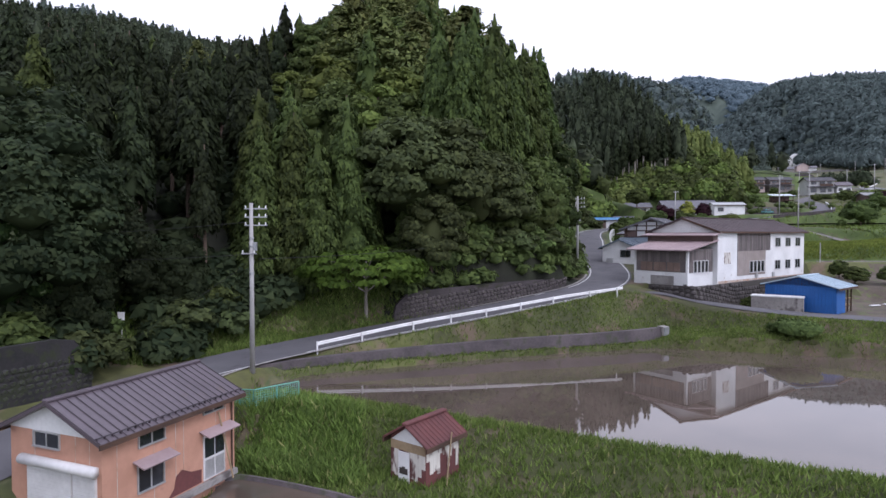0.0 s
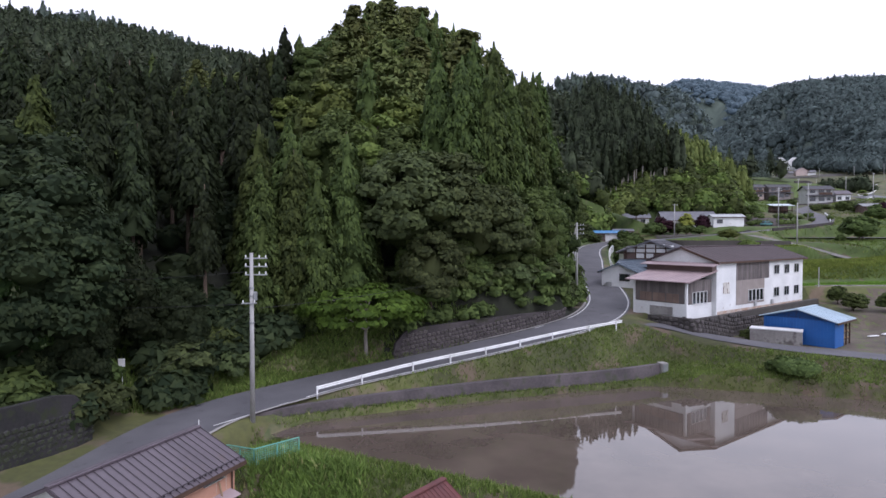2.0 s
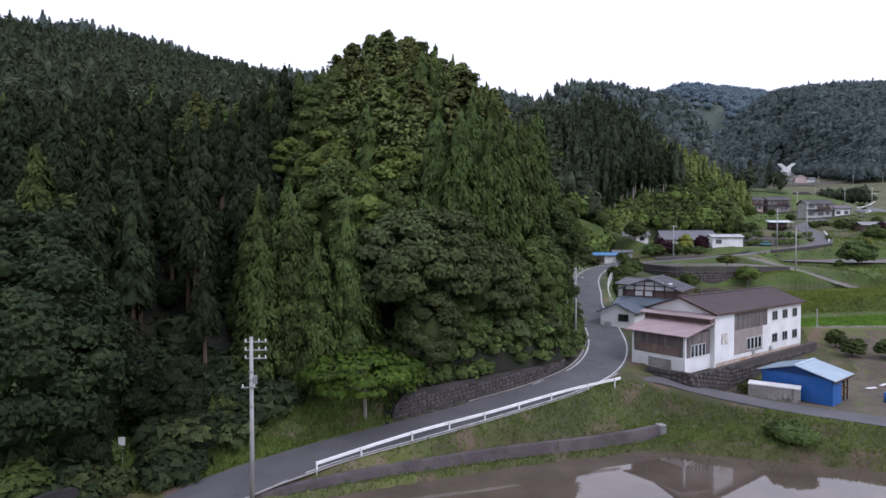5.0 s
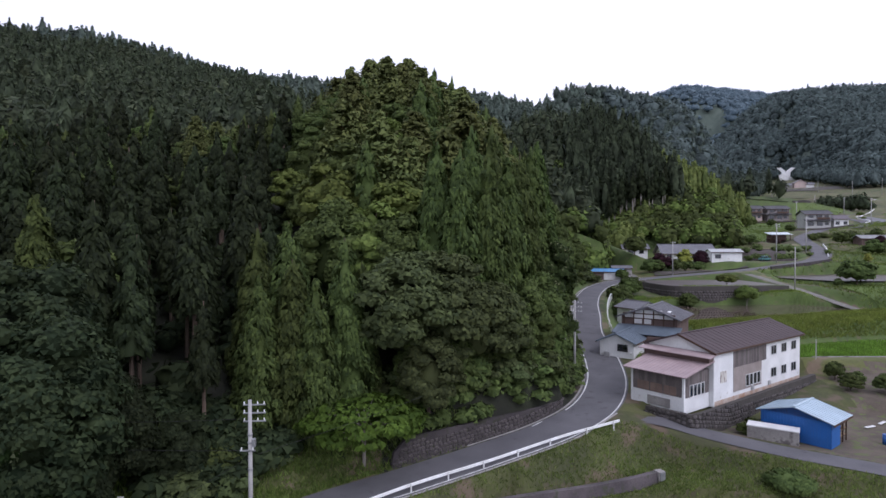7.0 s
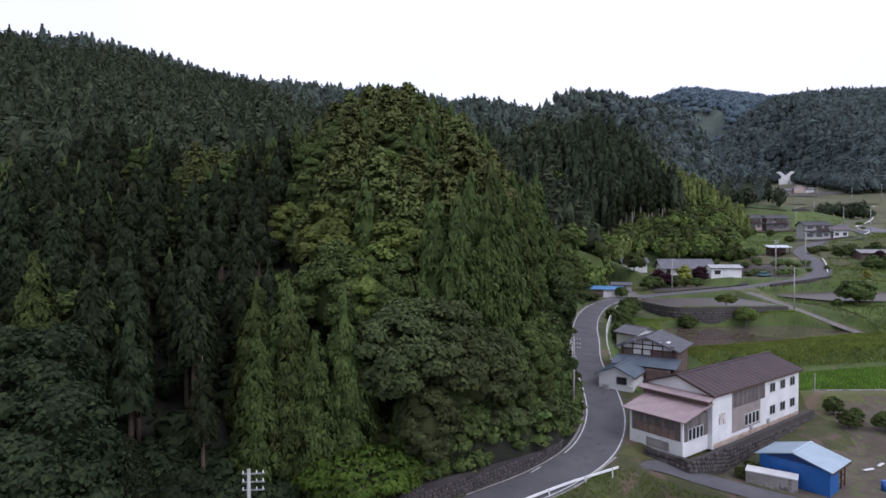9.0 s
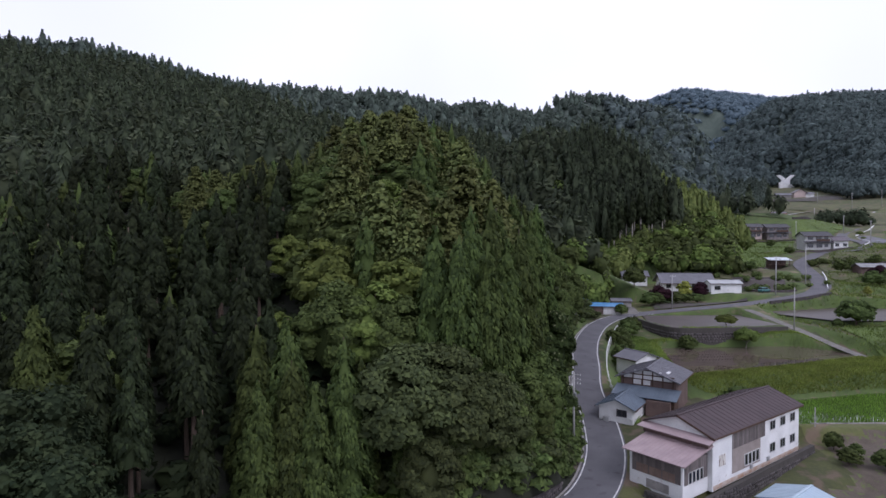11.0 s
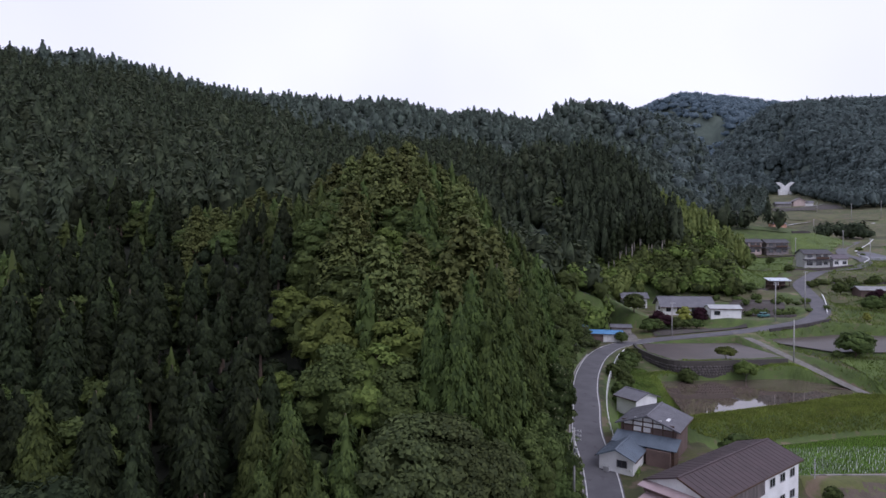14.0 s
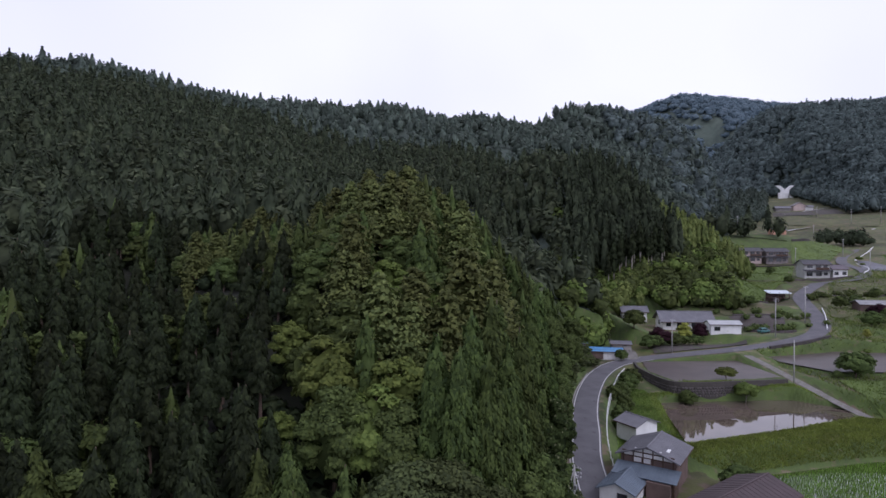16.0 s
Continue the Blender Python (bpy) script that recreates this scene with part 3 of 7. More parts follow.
def cards(c, nrm, size, rg, long=1.0, loose=0.4, along=None):
    """Small leaf clumps: one pointed face at each centre, facing about along its normal, shaded as part of the crown's rounding."""
    n = len(c)
    soft = unit(nrm)
    nrm = unit(soft + rg.normal(0, loose, (n, 3)))
    ref = rg.normal(0, 1, (n, 3))
    a = unit(np.cross(nrm, ref) if along is None else along + ref * 0.25)
    b = unit(np.cross(nrm, a))
    s = (size * rg.uniform(0.6, 1.4, n))[:, None]
    v = np.stack([c + a * s * long * 1.15, c - a * s * long * 0.55 + b * s * 0.8, c - a * s * long * 0.55 - b * s * 0.8 + nrm * s * 0.15], 1).reshape(-1, 3)
    return v, np.arange(3 * n).reshape(n, 3), np.repeat(unit(soft + 0.45 * nrm), 3, 0)


def merge(parts):
    vs, fs, ns, k = [], [], [], 0
    for v, f, m in parts:
        vs.append(v)
        fs.append(f + k)
        ns.append(m)
        k += len(v)
    return np.concatenate(vs), np.concatenate(fs), np.concatenate(ns)


def ico_base():
    bm = bmesh.new()
    bmesh.ops.create_icosphere(bm, subdivisions=1, radius=1)
    v, f = np.array([q.co[:] for q in bm.verts]), np.array([[q.index for q in g.verts] for g in bm.faces])
    bm.free()
    return v, f


ICO_V, ICO_F = ico_base()


def cores(cen, rad, rg, rough=0.22):
    """Uneven inner masses of leaves, hidden under the clumps."""
    n = len(cen)
    v = cen[:, None] + ICO_V[None] * rad[:, None] * (1 + rg.uniform(-rough, rough, (n, len(ICO_V), 1)))
    f = ICO_F[None] + (np.arange(n) * len(ICO_V))[:, None, None]
    return v.reshape(-1, 3), f.reshape(-1, 3), np.tile(unit(ICO_V + [0, 0, 0.2]), (n, 1))


def cone_core(h, r, low, rg, taper=1.6, sides=8):
    """The dense inside of a conifer: uneven rings up the stem."""
    ts = np.linspace(low, 0.97, 7)
    a = np.arange(sides) * 2 * np.pi / sides
    v = np.concatenate([np.stack([np.cos(a) * q, np.sin(a) * q, np.full(sides, h * t)], -1) for t, q in zip(ts, r * (1 - ts ** taper))])
    v[:, :2] *= rg.uniform(0.75, 1.2, (len(v), 1))
    f = [(i * sides + j, i * sides + (j + 1) % sides, (i + 1) * sides + (j + 1) % sides) for i in range(6) for j in range(sides)]
    f += [(i * sides + j, (i + 1) * sides + (j + 1) % sides, (i + 1) * sides + j) for i in range(6) for j in range(sides)]
    return v, np.array(f), unit(np.concatenate([v[:, :2], np.full((len(v), 1), 0.5)], 1) * [1, 1, 1])


def cedar_crown(h, r, n, rg, low=0.12, size=0.29, puff=0.21, taper=1.6):
    """A spire of rounded, drooping tufts round a dense inside."""
    nb = int(np.clip(n // 34, 50, 230))
    t = low + (1 - low) * (1 - np.sqrt(rg.uniform(0, 1, nb))) ** 0.9
    ang = np.arange(nb) * 2.39996 + rg.normal(0, 0.3, nb)
    env = r * (1 - t ** taper) * rg.uniform(0.8, 1.14, nb) * np.clip((t - low) / 0.1 + 0.6, 0, 1)
    pr = np.minimum(r * puff * rg.uniform(0.75, 1.3, nb), 0.16 + env * 0.55)
    cen = np.stack([np.cos(ang) * (env - pr * 0.5), np.sin(ang) * (env - pr * 0.5), h * t - 0.1 * env], -1)
    k = rg.choice(nb, n, p=pr ** 2 / np.sum(pr ** 2))
    out = np.stack([np.cos(ang[k]), np.sin(ang[k]), np.full(n, 0.25)], -1)
    d = unit(rg.normal(0, 1, (n, 3)) + out * 0.9 + [0, 0, 0.25])
    c = cen[k] + d * (pr[k] * rg.uniform(0.65, 1.08, n))[:, None] * [1, 1, 1.55]
    c[:, 2] = np.minimum(c[:, 2], h)
    droop = out * [0.5, 0.5, 0] + [0, 0, -0.85]
    return merge([cone_core(h, r * 0.66, low, rg, taper), cards(c, unit(d * 0.75 + out * 0.45 + [0, 0, 0.2]), size * 0.85, rg, 1.6, 0.3, droop)])


def lobe_crown(h, r, n, rg, base=0.3, lobes=18, flat=0.62, size=0.34, thin=0.5, dense=True):
    """A broad crown of many leafy lobes with gaps between them."""
    i = np.arange(lobes)
    up = 1 - 1.55 * (i + 0.5) / lobes
    ring = np.sqrt(np.clip(1 - up * up, 0, 1))
    a = i * 2.39996 + rg.normal(0, 0.35, lobes)
    g = np.stack([ring * np.cos(a), ring * np.sin(a), up], -1)
    mid, half = h * (base + (1 - base) * 0.42), h * (1 - base) * 0.5
    lr = r * rg.uniform(0.24, 0.42, lobes) * (1.15 if lobes < 22 else 1.0)
    cen = g * (np.array([r, r, half]) - lr[:, None] * [0.75, 0.75, 0.6]) * rg.uniform(0.8, 1.08, (lobes, 1)) + [0, 0, mid]
    k = rg.choice(lobes, n, p=lr ** 2 / np.sum(lr ** 2))
    d = unit(rg.normal(0, 1, (n, 3)) + g[k] * 0.7)
    d[:, 2] = np.where(d[:, 2] < -0.35, -d[:, 2] * 0.5, d[:, 2])
    c = cen[k] + d * (lr[k] * rg.uniform(max(thin, 0.72), 1.1, n))[:, None] * [1, 1, flat]
    leaves = cards(c, unit(d * [1, 1, 1 / max(flat, 0.5)] * 0.8 + g[k] * 0.4 + [0, 0, 0.25]), size, rg, 1.0, 0.35)
    if not dense:
        return leaves, cen, lr
    inner = cores(np.concatenate([cen, [[0, 0, mid]]]), np.concatenate([lr[:, None] * [0.78, 0.78, 0.78 * flat], [[r * 0.62, r * 0.62, half * 0.72]]]), rg)
    return merge([inner, leaves]), cen, lr


def trunk_mesh(h, r, limbs, rg, bend=0.03):
    """A tapered trunk with limbs reaching to the given points."""
    bm = bmesh.new()
    pts = [Vector((rg.normal(0, bend) * h * i / 4, rg.normal(0, bend) * h * i / 4, h * i / 4 - (0.4 if i == 0 else 0))) for i in range(5)]
    for i in range(4):
        tube(bm, pts[i], pts[i + 1], r * (1.15 - 0.25 * i), r * (0.9 - 0.25 * i) + 0.015, 7)
    for q in limbs:
        q = Vector(q)
        k = min(3, max(0, int(4 * (q.z * 0.62) / h)))
        a = pts[k].lerp(pts[k + 1], 0.5)
        m = a.lerp(q, 0.55) + Vector((0, 0, 0.12 * (q - a).length))
        tube(bm, a, m, r * 0.38, r * 0.25, 5)
        tube(bm, m, q, r * 0.25, r * 0.08, 5)
    return bm


def tree(name, kind, h, r, n, seed, material, bark, label, category, group, **kw):
    """A tree at the origin: trunk and crown."""
    rg = np.random.default_rng(seed)
    ob = thing(name, 0, 0, 0, 0, label, category, group)
    if kind == "cedar":
        v, f, nv = cedar_crown(h, r, n, rg, **kw)
        bm = trunk_mesh(h * 0.97, 0.02 * h * 0.6 + 0.06, [], rg, 0.004)
    elif kind == "pine":
        layers = []
        tips = []
        for i in range(15):
            z = h * (0.3 + 0.68 * i / 14)
            w = r * (1.05 - 0.85 * (i / 14) ** 1.3)
            for j in range(5):
                a = j * 1.2566 + i * 0.7 + rg.normal(0, 0.25)
                reach = w * rg.uniform(0.45, 0.85)
                q = np.array([np.cos(a) * reach, np.sin(a) * reach, z + rg.normal(0, 0.2)])
                tips.append(q)
                m = n // 75
                e = rg.normal(0, 1, (m, 3)) * [0.42, 0.24, 0.13] * w
                e = np.stack([e[:, 0] * np.cos(a) - e[:, 1] * np.sin(a), e[:, 0] * np.sin(a) + e[:, 1] * np.cos(a), e[:, 2] - 0.12 * e[:, 0]], -1)
                layers.append(cards(q + e, unit(e * [0.5, 0.5, 1.6] / w + q * [0.25, 0.25, 0] / w + [0, 0, 0.6]), 0.3, rg, 1.3))
        layers.append(cone_core(h * 0.97, r * 0.42, 0.34, rg, 1.8))
        v, f, nv = merge(layers)
        bm = trunk_mesh(h * 0.97, 0.17, tips[::5], rg, 0.012)
    else:
        (v, f, nv), cen, lr = lobe_crown(h, r, n, rg, **kw)
        bm = trunk_mesh(h * 0.72, 0.022 * h, cen[:: max(1, len(cen) // 9)], rg, 0.035)
    part("trunk", bm, bark, ob)
    np_part("crown", v, f, material, ob, normals=nv)
    return ob


KINDS = {}


def kind_of(key, count, make):
    KINDS[key] = [make(i) for i in range(count)]


G_CED, G_BRO = "cedars on the wooded slope", "broadleaf trees on the wooded slope"
FINE = dict(size=0.2)
kind_of("cedar", 3, lambda i: tree("cedar_tree", "cedar", 15, 2.7, 9000, 10 + i, L_CEDAR, BARK, "tall green Japanese cedar at the forest edge", "tree", G_CED, low=0.05, size=0.18))
kind_of("oak", 3, lambda i: tree("broadleaf_tree", "broad", 11, 4.2, 8200, 30 + i, L_OAK, BARK, "dark green oak with layered foliage above the road", "tree", G_BRO, lobes=34, flat=0.62, base=0.08, **FINE))
kind_of("broad", 3, lambda i: tree("broadleaf_tree", "broad", 11, 4.0, 7600, 40 + i, L_BROAD, BARK, "full green broadleaf tree at the forest edge", "tree", G_BRO, base=0.05, lobes=30, flat=0.75, **FINE))
kind_of("flower", 2, lambda i: tree("flowering_tree", "broad", 11, 3.8, 7600, 60 + i, L_FLOWER, BARK, "green tree dotted with pale cream blossom clusters", "tree", G_BRO, base=0.05, lobes=30, flat=0.75, **FINE))
kind_of("cedar_b", 3, lambda i: tree("cedar_tree", "cedar", 15, 2.7, 2500, 110 + i, L_CEDAR, BARK, "tall green Japanese cedar on the wooded slope", "tree", G_CED))
kind_of("dark_cedar", 3, lambda i: tree("cedar_tree", "cedar", 16, 2.4, 3200, 20 + i, L_DARK, BARK, "tall dark green cedar with a narrow spire", "tree", G_CED, low=0.4, size=0.23))
kind_of("broad_b", 3, lambda i: tree("broadleaf_tree", "broad", 11, 4.0, 2600, 140 + i, L_BROAD, BARK, "full green broadleaf tree on the wooded slope", "tree", G_BRO, base=0.1, size=0.28))
kind_of("light", 3, lambda i: tree("broadleaf_tree", "broad", 10, 3.8, 3400, 50 + i, L_LIGHT, BARK, "yellowish green young-leaved broadleaf tree on the slope", "tree", G_BRO, base=0.1, size=0.27, lobes=22))
kind_of("pine", 3, lambda i: tree("pine_tree", "pine", 15, 3.6, 3600, 70 + i, L_PINE, REDBARK, "yellow-green red pine with tiered branches near the summit", "tree", "pines on the hilltop"))
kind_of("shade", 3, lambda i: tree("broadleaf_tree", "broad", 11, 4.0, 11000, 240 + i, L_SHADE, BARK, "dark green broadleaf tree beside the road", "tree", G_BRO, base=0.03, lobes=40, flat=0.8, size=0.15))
kind_of("tall_cedar", 2, lambda i: tree("cedar_tree", "cedar", 20, 2.4, 1500, 250 + i, L_DARK, PALEBARK, "tall cedar with a long bare stem", "tree", "bare-stemmed cedars", low=0.52))
kind_of("shrub", 3, lambda i: tree("shrub", "broad", 2.6, 1.7, 650, 80 + i, L_BROAD, BARK, "dense green roadside shrub", "shrub", "shrubs beside the road", base=0.0, lobes=10, size=0.2))
kind_of("dark_shrub", 2, lambda i: tree("shrub", "broad", 2.6, 1.7, 650, 85 + i, L_OAK, BARK, "dark green shrub at the forest edge", "shrub", "shrubs beside the road", base=0.0, lobes=10, size=0.2))
USED = {k: [False] * len(v) for k, v in KINDS.items()}
SIZE = {"cedar": 15, "dark_cedar": 16, "oak": 11, "broad": 11, "light": 10, "flower": 11, "pine": 15, "shrub": 2.6, "dark_shrub": 2.6, "cedar_b": 15, "broad_b": 11, "shade": 11, "tall_cedar": 20}


def plant(kind, x, y, h, wide=1.0, z=None):
    """Plants one tree of a kind, scaled to a height."""
    i = int(rng.integers(0, len(KINDS[kind])))
    k = h / SIZE[kind]
    src = KINDS[kind][i]
    m = pose(x, y, (gz(x, y) if z is None else z) - 0.1, 0, 0, float(rng.uniform(0, 360)))
    if not USED[kind][i]:
        USED[kind][i] = True
        ob = src
        ob.matrix_basis = m
    else:
        ob = copy_thing(src, m)
    ob.scale = (k * wide, k * wide, k)
    return ob


# front row above the road, then the slope behind it
FRONT = [("cedar", -15.2, 50, 13.5, 1.0), ("cedar", -12.6, 51, 15, 1.0), ("cedar", -10.6, 50.4, 14, 0.95), ("cedar", -8.4, 52.5, 16.5, 0.9), ("cedar", -13.8, 54, 16, 1.0), ("cedar", -16.6, 54, 15, 1.0), ("cedar", -7.2, 54.5, 13, 0.75),
         ("oak", -3.5, 55, 13.5, 1.05), ("oak", 0.3, 56.5, 12.5, 1.05), ("oak", 3.2, 56.8, 10.5, 1.0), ("oak", -1.0, 52.5, 8.5, 0.9), ("oak", 5.5, 58.5, 9.5, 1.0), ("broad", 8.6, 61.5, 9, 0.9), ("broad", 10.8, 65, 9.5, 0.9),
         ("flower", 12.6, 69.5, 10, 0.9), ("flower", 14.2, 76, 10, 0.9), ("cedar", 2.0, 60.5, 20.5, 0.85), ("cedar", 5.0, 61.5, 20, 0.85), ("cedar", -0.4, 62.5, 19.5, 0.85), ("cedar", 7.4, 64.5, 19.5, 0.85), ("cedar", 3.4, 65, 21, 0.85), ("cedar", 9.2, 69, 19, 0.85), ("cedar", 6, 70, 20, 0.85), ("cedar", 11.5, 76, 18.5, 0.85), ("cedar", 13.4, 83, 18, 0.85),
         ("broad", 6.8, 58.6, 8, 0.9), ("broad", 9.8, 61.6, 7.5, 0.8), ("broad", 12.2, 66.5, 7.5, 0.8), ("broad", 15.6, 80, 8, 0.8), ("broad", 17.2, 88, 8.5, 0.8), ("broad", 19, 97, 9, 0.8), ("broad", 21, 106, 9, 0.8), ("broad", -2.5, 53.3, 6, 0.8), ("broad", 1.6, 55.3, 6, 0.8),
         ("cedar", 7, 74, 17, 1.0), ("broad", -3.8, 63, 11.5, 1.0), ("light", -7.5, 64.5, 11.5, 1.0), ("light", -4.8, 68.5, 11.5, 1.0), ("broad", -11.5, 64, 12, 1.0), ("light", -13, 70, 12, 1.0),
         ("flower", -25.6, 34.5, 9.5, 0.8), ("shade", -24, 38.2, 8, 0.9), ("shade", -22.8, 37.0, 7.5, 0.8), ("shade", -25, 36, 14, 1.05), ("shade", -22.8, 40.5, 9.5, 0.9), ("shade", -30, 34, 12, 1.0), ("shade", -19.2, 43.5, 6.5, 0.9), ("shade", -28.5, 41, 14.5, 1.0),
         ("dark_cedar", -24.5, 47, 14.5, 1.0), ("dark_cedar", -21.5, 52, 18, 1.0), ("dark_cedar", -28, 48, 17, 1.0), ("dark_cedar", -18.8, 57, 18, 1.0), ("cedar", -32, 47, 16, 1.0), ("dark_cedar", -23.5, 55, 13, 1.0),
         ("broad", 18.6, 104, 8, 0.8), ("broad", 21, 113, 8, 0.8), ("broad", 23.5, 121, 8, 0.8), ("broad", 27, 129, 8, 0.8), ("broad", 30.5, 137, 8, 0.8), ("broad", 33, 146, 8, 0.8), ("broad", 26, 140, 9, 0.9), ("broad", 34, 154, 8, 0.9), ("broad", 29, 150, 9, 0.9)]
taken = []
for kind, x, y, h, w in FRONT:
    plant(kind, x, y, h, w)
    taken.append((x, y))


def scatter(n, x0, x1, y0, y1, gap, ok, rg, start=()):
    got = [tuple(p) for p in start]
    out = []
    for _ in range(n * 12):
        if len(out) >= n:
            break
        x, y = rg.uniform(x0, x1), rg.uniform(y0, y1)
        if ok(x, y) and all((x - a) ** 2 + (y - b) ** 2 > gap * gap for a, b in got):
            got.append((x, y))
            out.append((x, y))
    return out


def slope_ok(x, y):
    return road_side(x, y) > 8.5 and (y > 62 or x < -17) and abs(x) < y * 0.80 + 3 and y > 40 - (x + 25) * 0.2


for x, y in scatter(400, -75, 34, 30, 140, 3.5, slope_ok, rng, taken):
    top = math.hypot((x + 2) / 13, (y - 86) / 17)
    r = rng.uniform()
    if top < 1 or (abs(x + 20) < 25 and y > 100 and r < 0.5):
        kind = "pine" if r < 0.55 else "light" if r < 0.72 else "broad_b" if r < 0.9 else "cedar_b"
    elif x > -3:
        kind = "cedar_b" if r < 0.8 else "broad_b"
    elif x > -20 and y > 62:
        kind = "light" if r < 0.35 else "broad_b" if r < 0.75 else "cedar_b" if r < 0.92 else "pine"
    else:
        kind = "dark_cedar" if r < 0.72 else "cedar_b" if r < 0.82 else "broad_b"
    plant(kind, x, y, SIZE[kind] * rng.uniform(0.75, 1.05) * (0.85 if y > 90 else 1) * (0.78 if -0.46 * y < x < -0.2 * y else 1), rng.uniform(0.9, 1.15))

# the small maple at the roadside
maple = tree("maple_tree", "broad", 6.6, 5.0, 3600, 99, L_MAPLE, PALEBARK, "bright green maple with flat tiers and a pale forked trunk", "tree", "", base=0.2, lobes=34, flat=0.2, size=0.24, dense=False)
maple.matrix_basis = pose(-6.4, 49.4, 1.9, 0, 0, 30)


def far_trees(name, xy, hs, rs, material, label, seed, per=46, spiky=True):
    """A far wood: hundreds of rough crowns in one mesh."""
    rg = np.random.default_rng(seed)
    xy = np.array(xy)
    z = land_z(xy[:, 0], xy[:, 1])
    n = len(xy)
    k = np.repeat(np.arange(n), per)
    t = rg.uniform(0, 1, n * per)
    a = rg.uniform(0, 6.283, n * per)
    foot_ = np.stack([xy[:, 0], xy[:, 1], z], -1)
    if spiky:
        rad = (1 - t ** 1.5) * rs[k] * rg.uniform(0.7, 1.1, n * per) + 0.1
        c = np.stack([xy[k, 0] + rad * np.cos(a), xy[k, 1] + rad * np.sin(a), z[k] + hs[k] * (0.2 + 0.8 * t)], -1)
        out = np.stack([np.cos(a), np.sin(a), 0.4 + 0.5 * t], -1)
        leaves = cards(c, out, rs[k] * 0.23, rg, 1.6, 0.24, np.stack([np.cos(a) * 0.5, np.sin(a) * 0.5, np.full(len(a), -0.85)], -1))
        inner = cores(foot_ + np.stack([0 * hs, 0 * hs, hs * 0.5], -1), np.stack([rs * 0.62, rs * 0.62, hs * 0.42], -1), rg, 0.15)
    else:
        d = unit(rg.normal(0, 1, (n * per, 3)))
        d[:, 2] = np.where(d[:, 2] < -0.3, -d[:, 2], d[:, 2])
        lump = 1 + 0.2 * np.sin(a * 3 + k) + 0.12 * np.sin(7 * d[:, 0] + 5 * d[:, 2] + k)
        d = unit(d)
        c = np.stack([xy[k, 0] + d[:, 0] * rs[k] * lump, xy[k, 1] + d[:, 1] * rs[k] * lump, z[k] + hs[k] * (0.5 + 0.46 * d[:, 2] * lump)], -1)
        leaves = cards(c, d + [0, 0, 0.25], rs[k] * 0.24, rg, 1.1, 0.24)
        inner = cores(foot_ + np.stack([0 * hs, 0 * hs, hs * 0.5], -1), np.stack([rs * 0.9, rs * 0.9, hs * 0.42], -1), rg, 0.2)
    v, f, nv = merge([inner, leaves])
    return tagged(np_part(name, v, f, material, normals=nv), label, "woods", kind="stuff")


def in_view(x, y, lo=-0.80, hi=0.80):
    return lo * y - 5 < x < hi * y + 5


def on_hill(p, lift=9.0):
    p = np.array(p)
    return land_z(p[:, 0], p[:, 1]) > valley(p[:, 0], p[:, 1]) + lift


def hill_ok(x, y):
    return in_view(x, y) and (y > 138 or x < -75) and y > 60 and not (82 < x < 128 and 218 < y < 258) and not (x > 0.5 * y and 360 < y < 452)


rf = np.random.default_rng(5)


def wood(name, n, box4, gap, ok, hr, rr, material, label, seed, per, spiky, lift=9.0):
    pts = []
    cell = {}
    for _ in range(n * 6):
        if len(pts) >= n:
            break
        x, y = rf.uniform(box4[0], box4[1]), rf.uniform(box4[2], box4[3])
        if not ok(x, y):
            continue
        c = (int(x // gap), int(y // gap))
        if cell.get(c, 0):
            continue
        cell[c] = 1
        pts.append((x, y))
    pts = [p for p, k in zip(pts, on_hill(pts, lift)) if k]
    m = len(pts)
    return far_trees(name, pts, rf.uniform(*hr, m), rf.uniform(*rr, m), material, label, seed, per, spiky)


wood("cedar_wood", 2700, (-330, 250, 60, 420), 5.0, hill_ok, (11, 17), (2.2, 3.2), L_FAR, "dark cedar forest covering the hillside", 1, 96, True)
wood("broadleaf_wood", 1500, (-330, 250, 60, 420), 7, hill_ok, (9, 14), (3, 4.6), L_FARLIGHT, "green mixed broadleaf forest on the hillside", 2, 96, False)
wood("cedar_wood", 1800, (-560, 300, 400, 900), 9, hill_ok, (12, 18), (3.5, 5), L_RIDGE_HAZE, "dark cedar forest on the far ridge", 3, 70, True)
wood("broadleaf_wood", 1500, (-560, 300, 400, 900), 10, hill_ok, (10, 15), (4.5, 6.5), L_RIDGE_HAZE, "mixed forest on the far ridge", 4, 70, False)
wood("broadleaf_wood", 3000, (190, 1150, 400, 1300), 12, lambda x, y: in_view(x, y, 0.25), (12, 17), (6, 9), L_ACROSS_HAZE, "mixed forest on the hill across the valley", 5, 44, False, 4.0)
wood("cedar_wood", 1200, (190, 1150, 400, 1300), 12, lambda x, y: in_view(x, y, 0.25), (14, 20), (4, 6), L_ACROSS_HAZE, "dark cedars on the hill across the valley", 6, 44, True, 4.0)
wood("broadleaf_wood", 3200, (300, 2000, 1250, 2500), 18, lambda x, y: in_view(x, y, 0.2), (14, 20), (11, 16), L_MOUNT_HAZE, "distant wooded mountain", 7, 22, False)

# undergrowth in the darkened green, filling gaps with painted shade
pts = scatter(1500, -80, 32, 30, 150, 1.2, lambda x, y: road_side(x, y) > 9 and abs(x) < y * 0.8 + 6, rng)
far_trees("undergrowth", pts, rng.uniform(1.2, 3.0, len(pts)), rng.uniform(1.0, 2.0, len(pts)), L_SHADE, "undergrowth on the forest floor, coloured dark for the shade there", 41, 46, False)["category"] = "undergrowth"

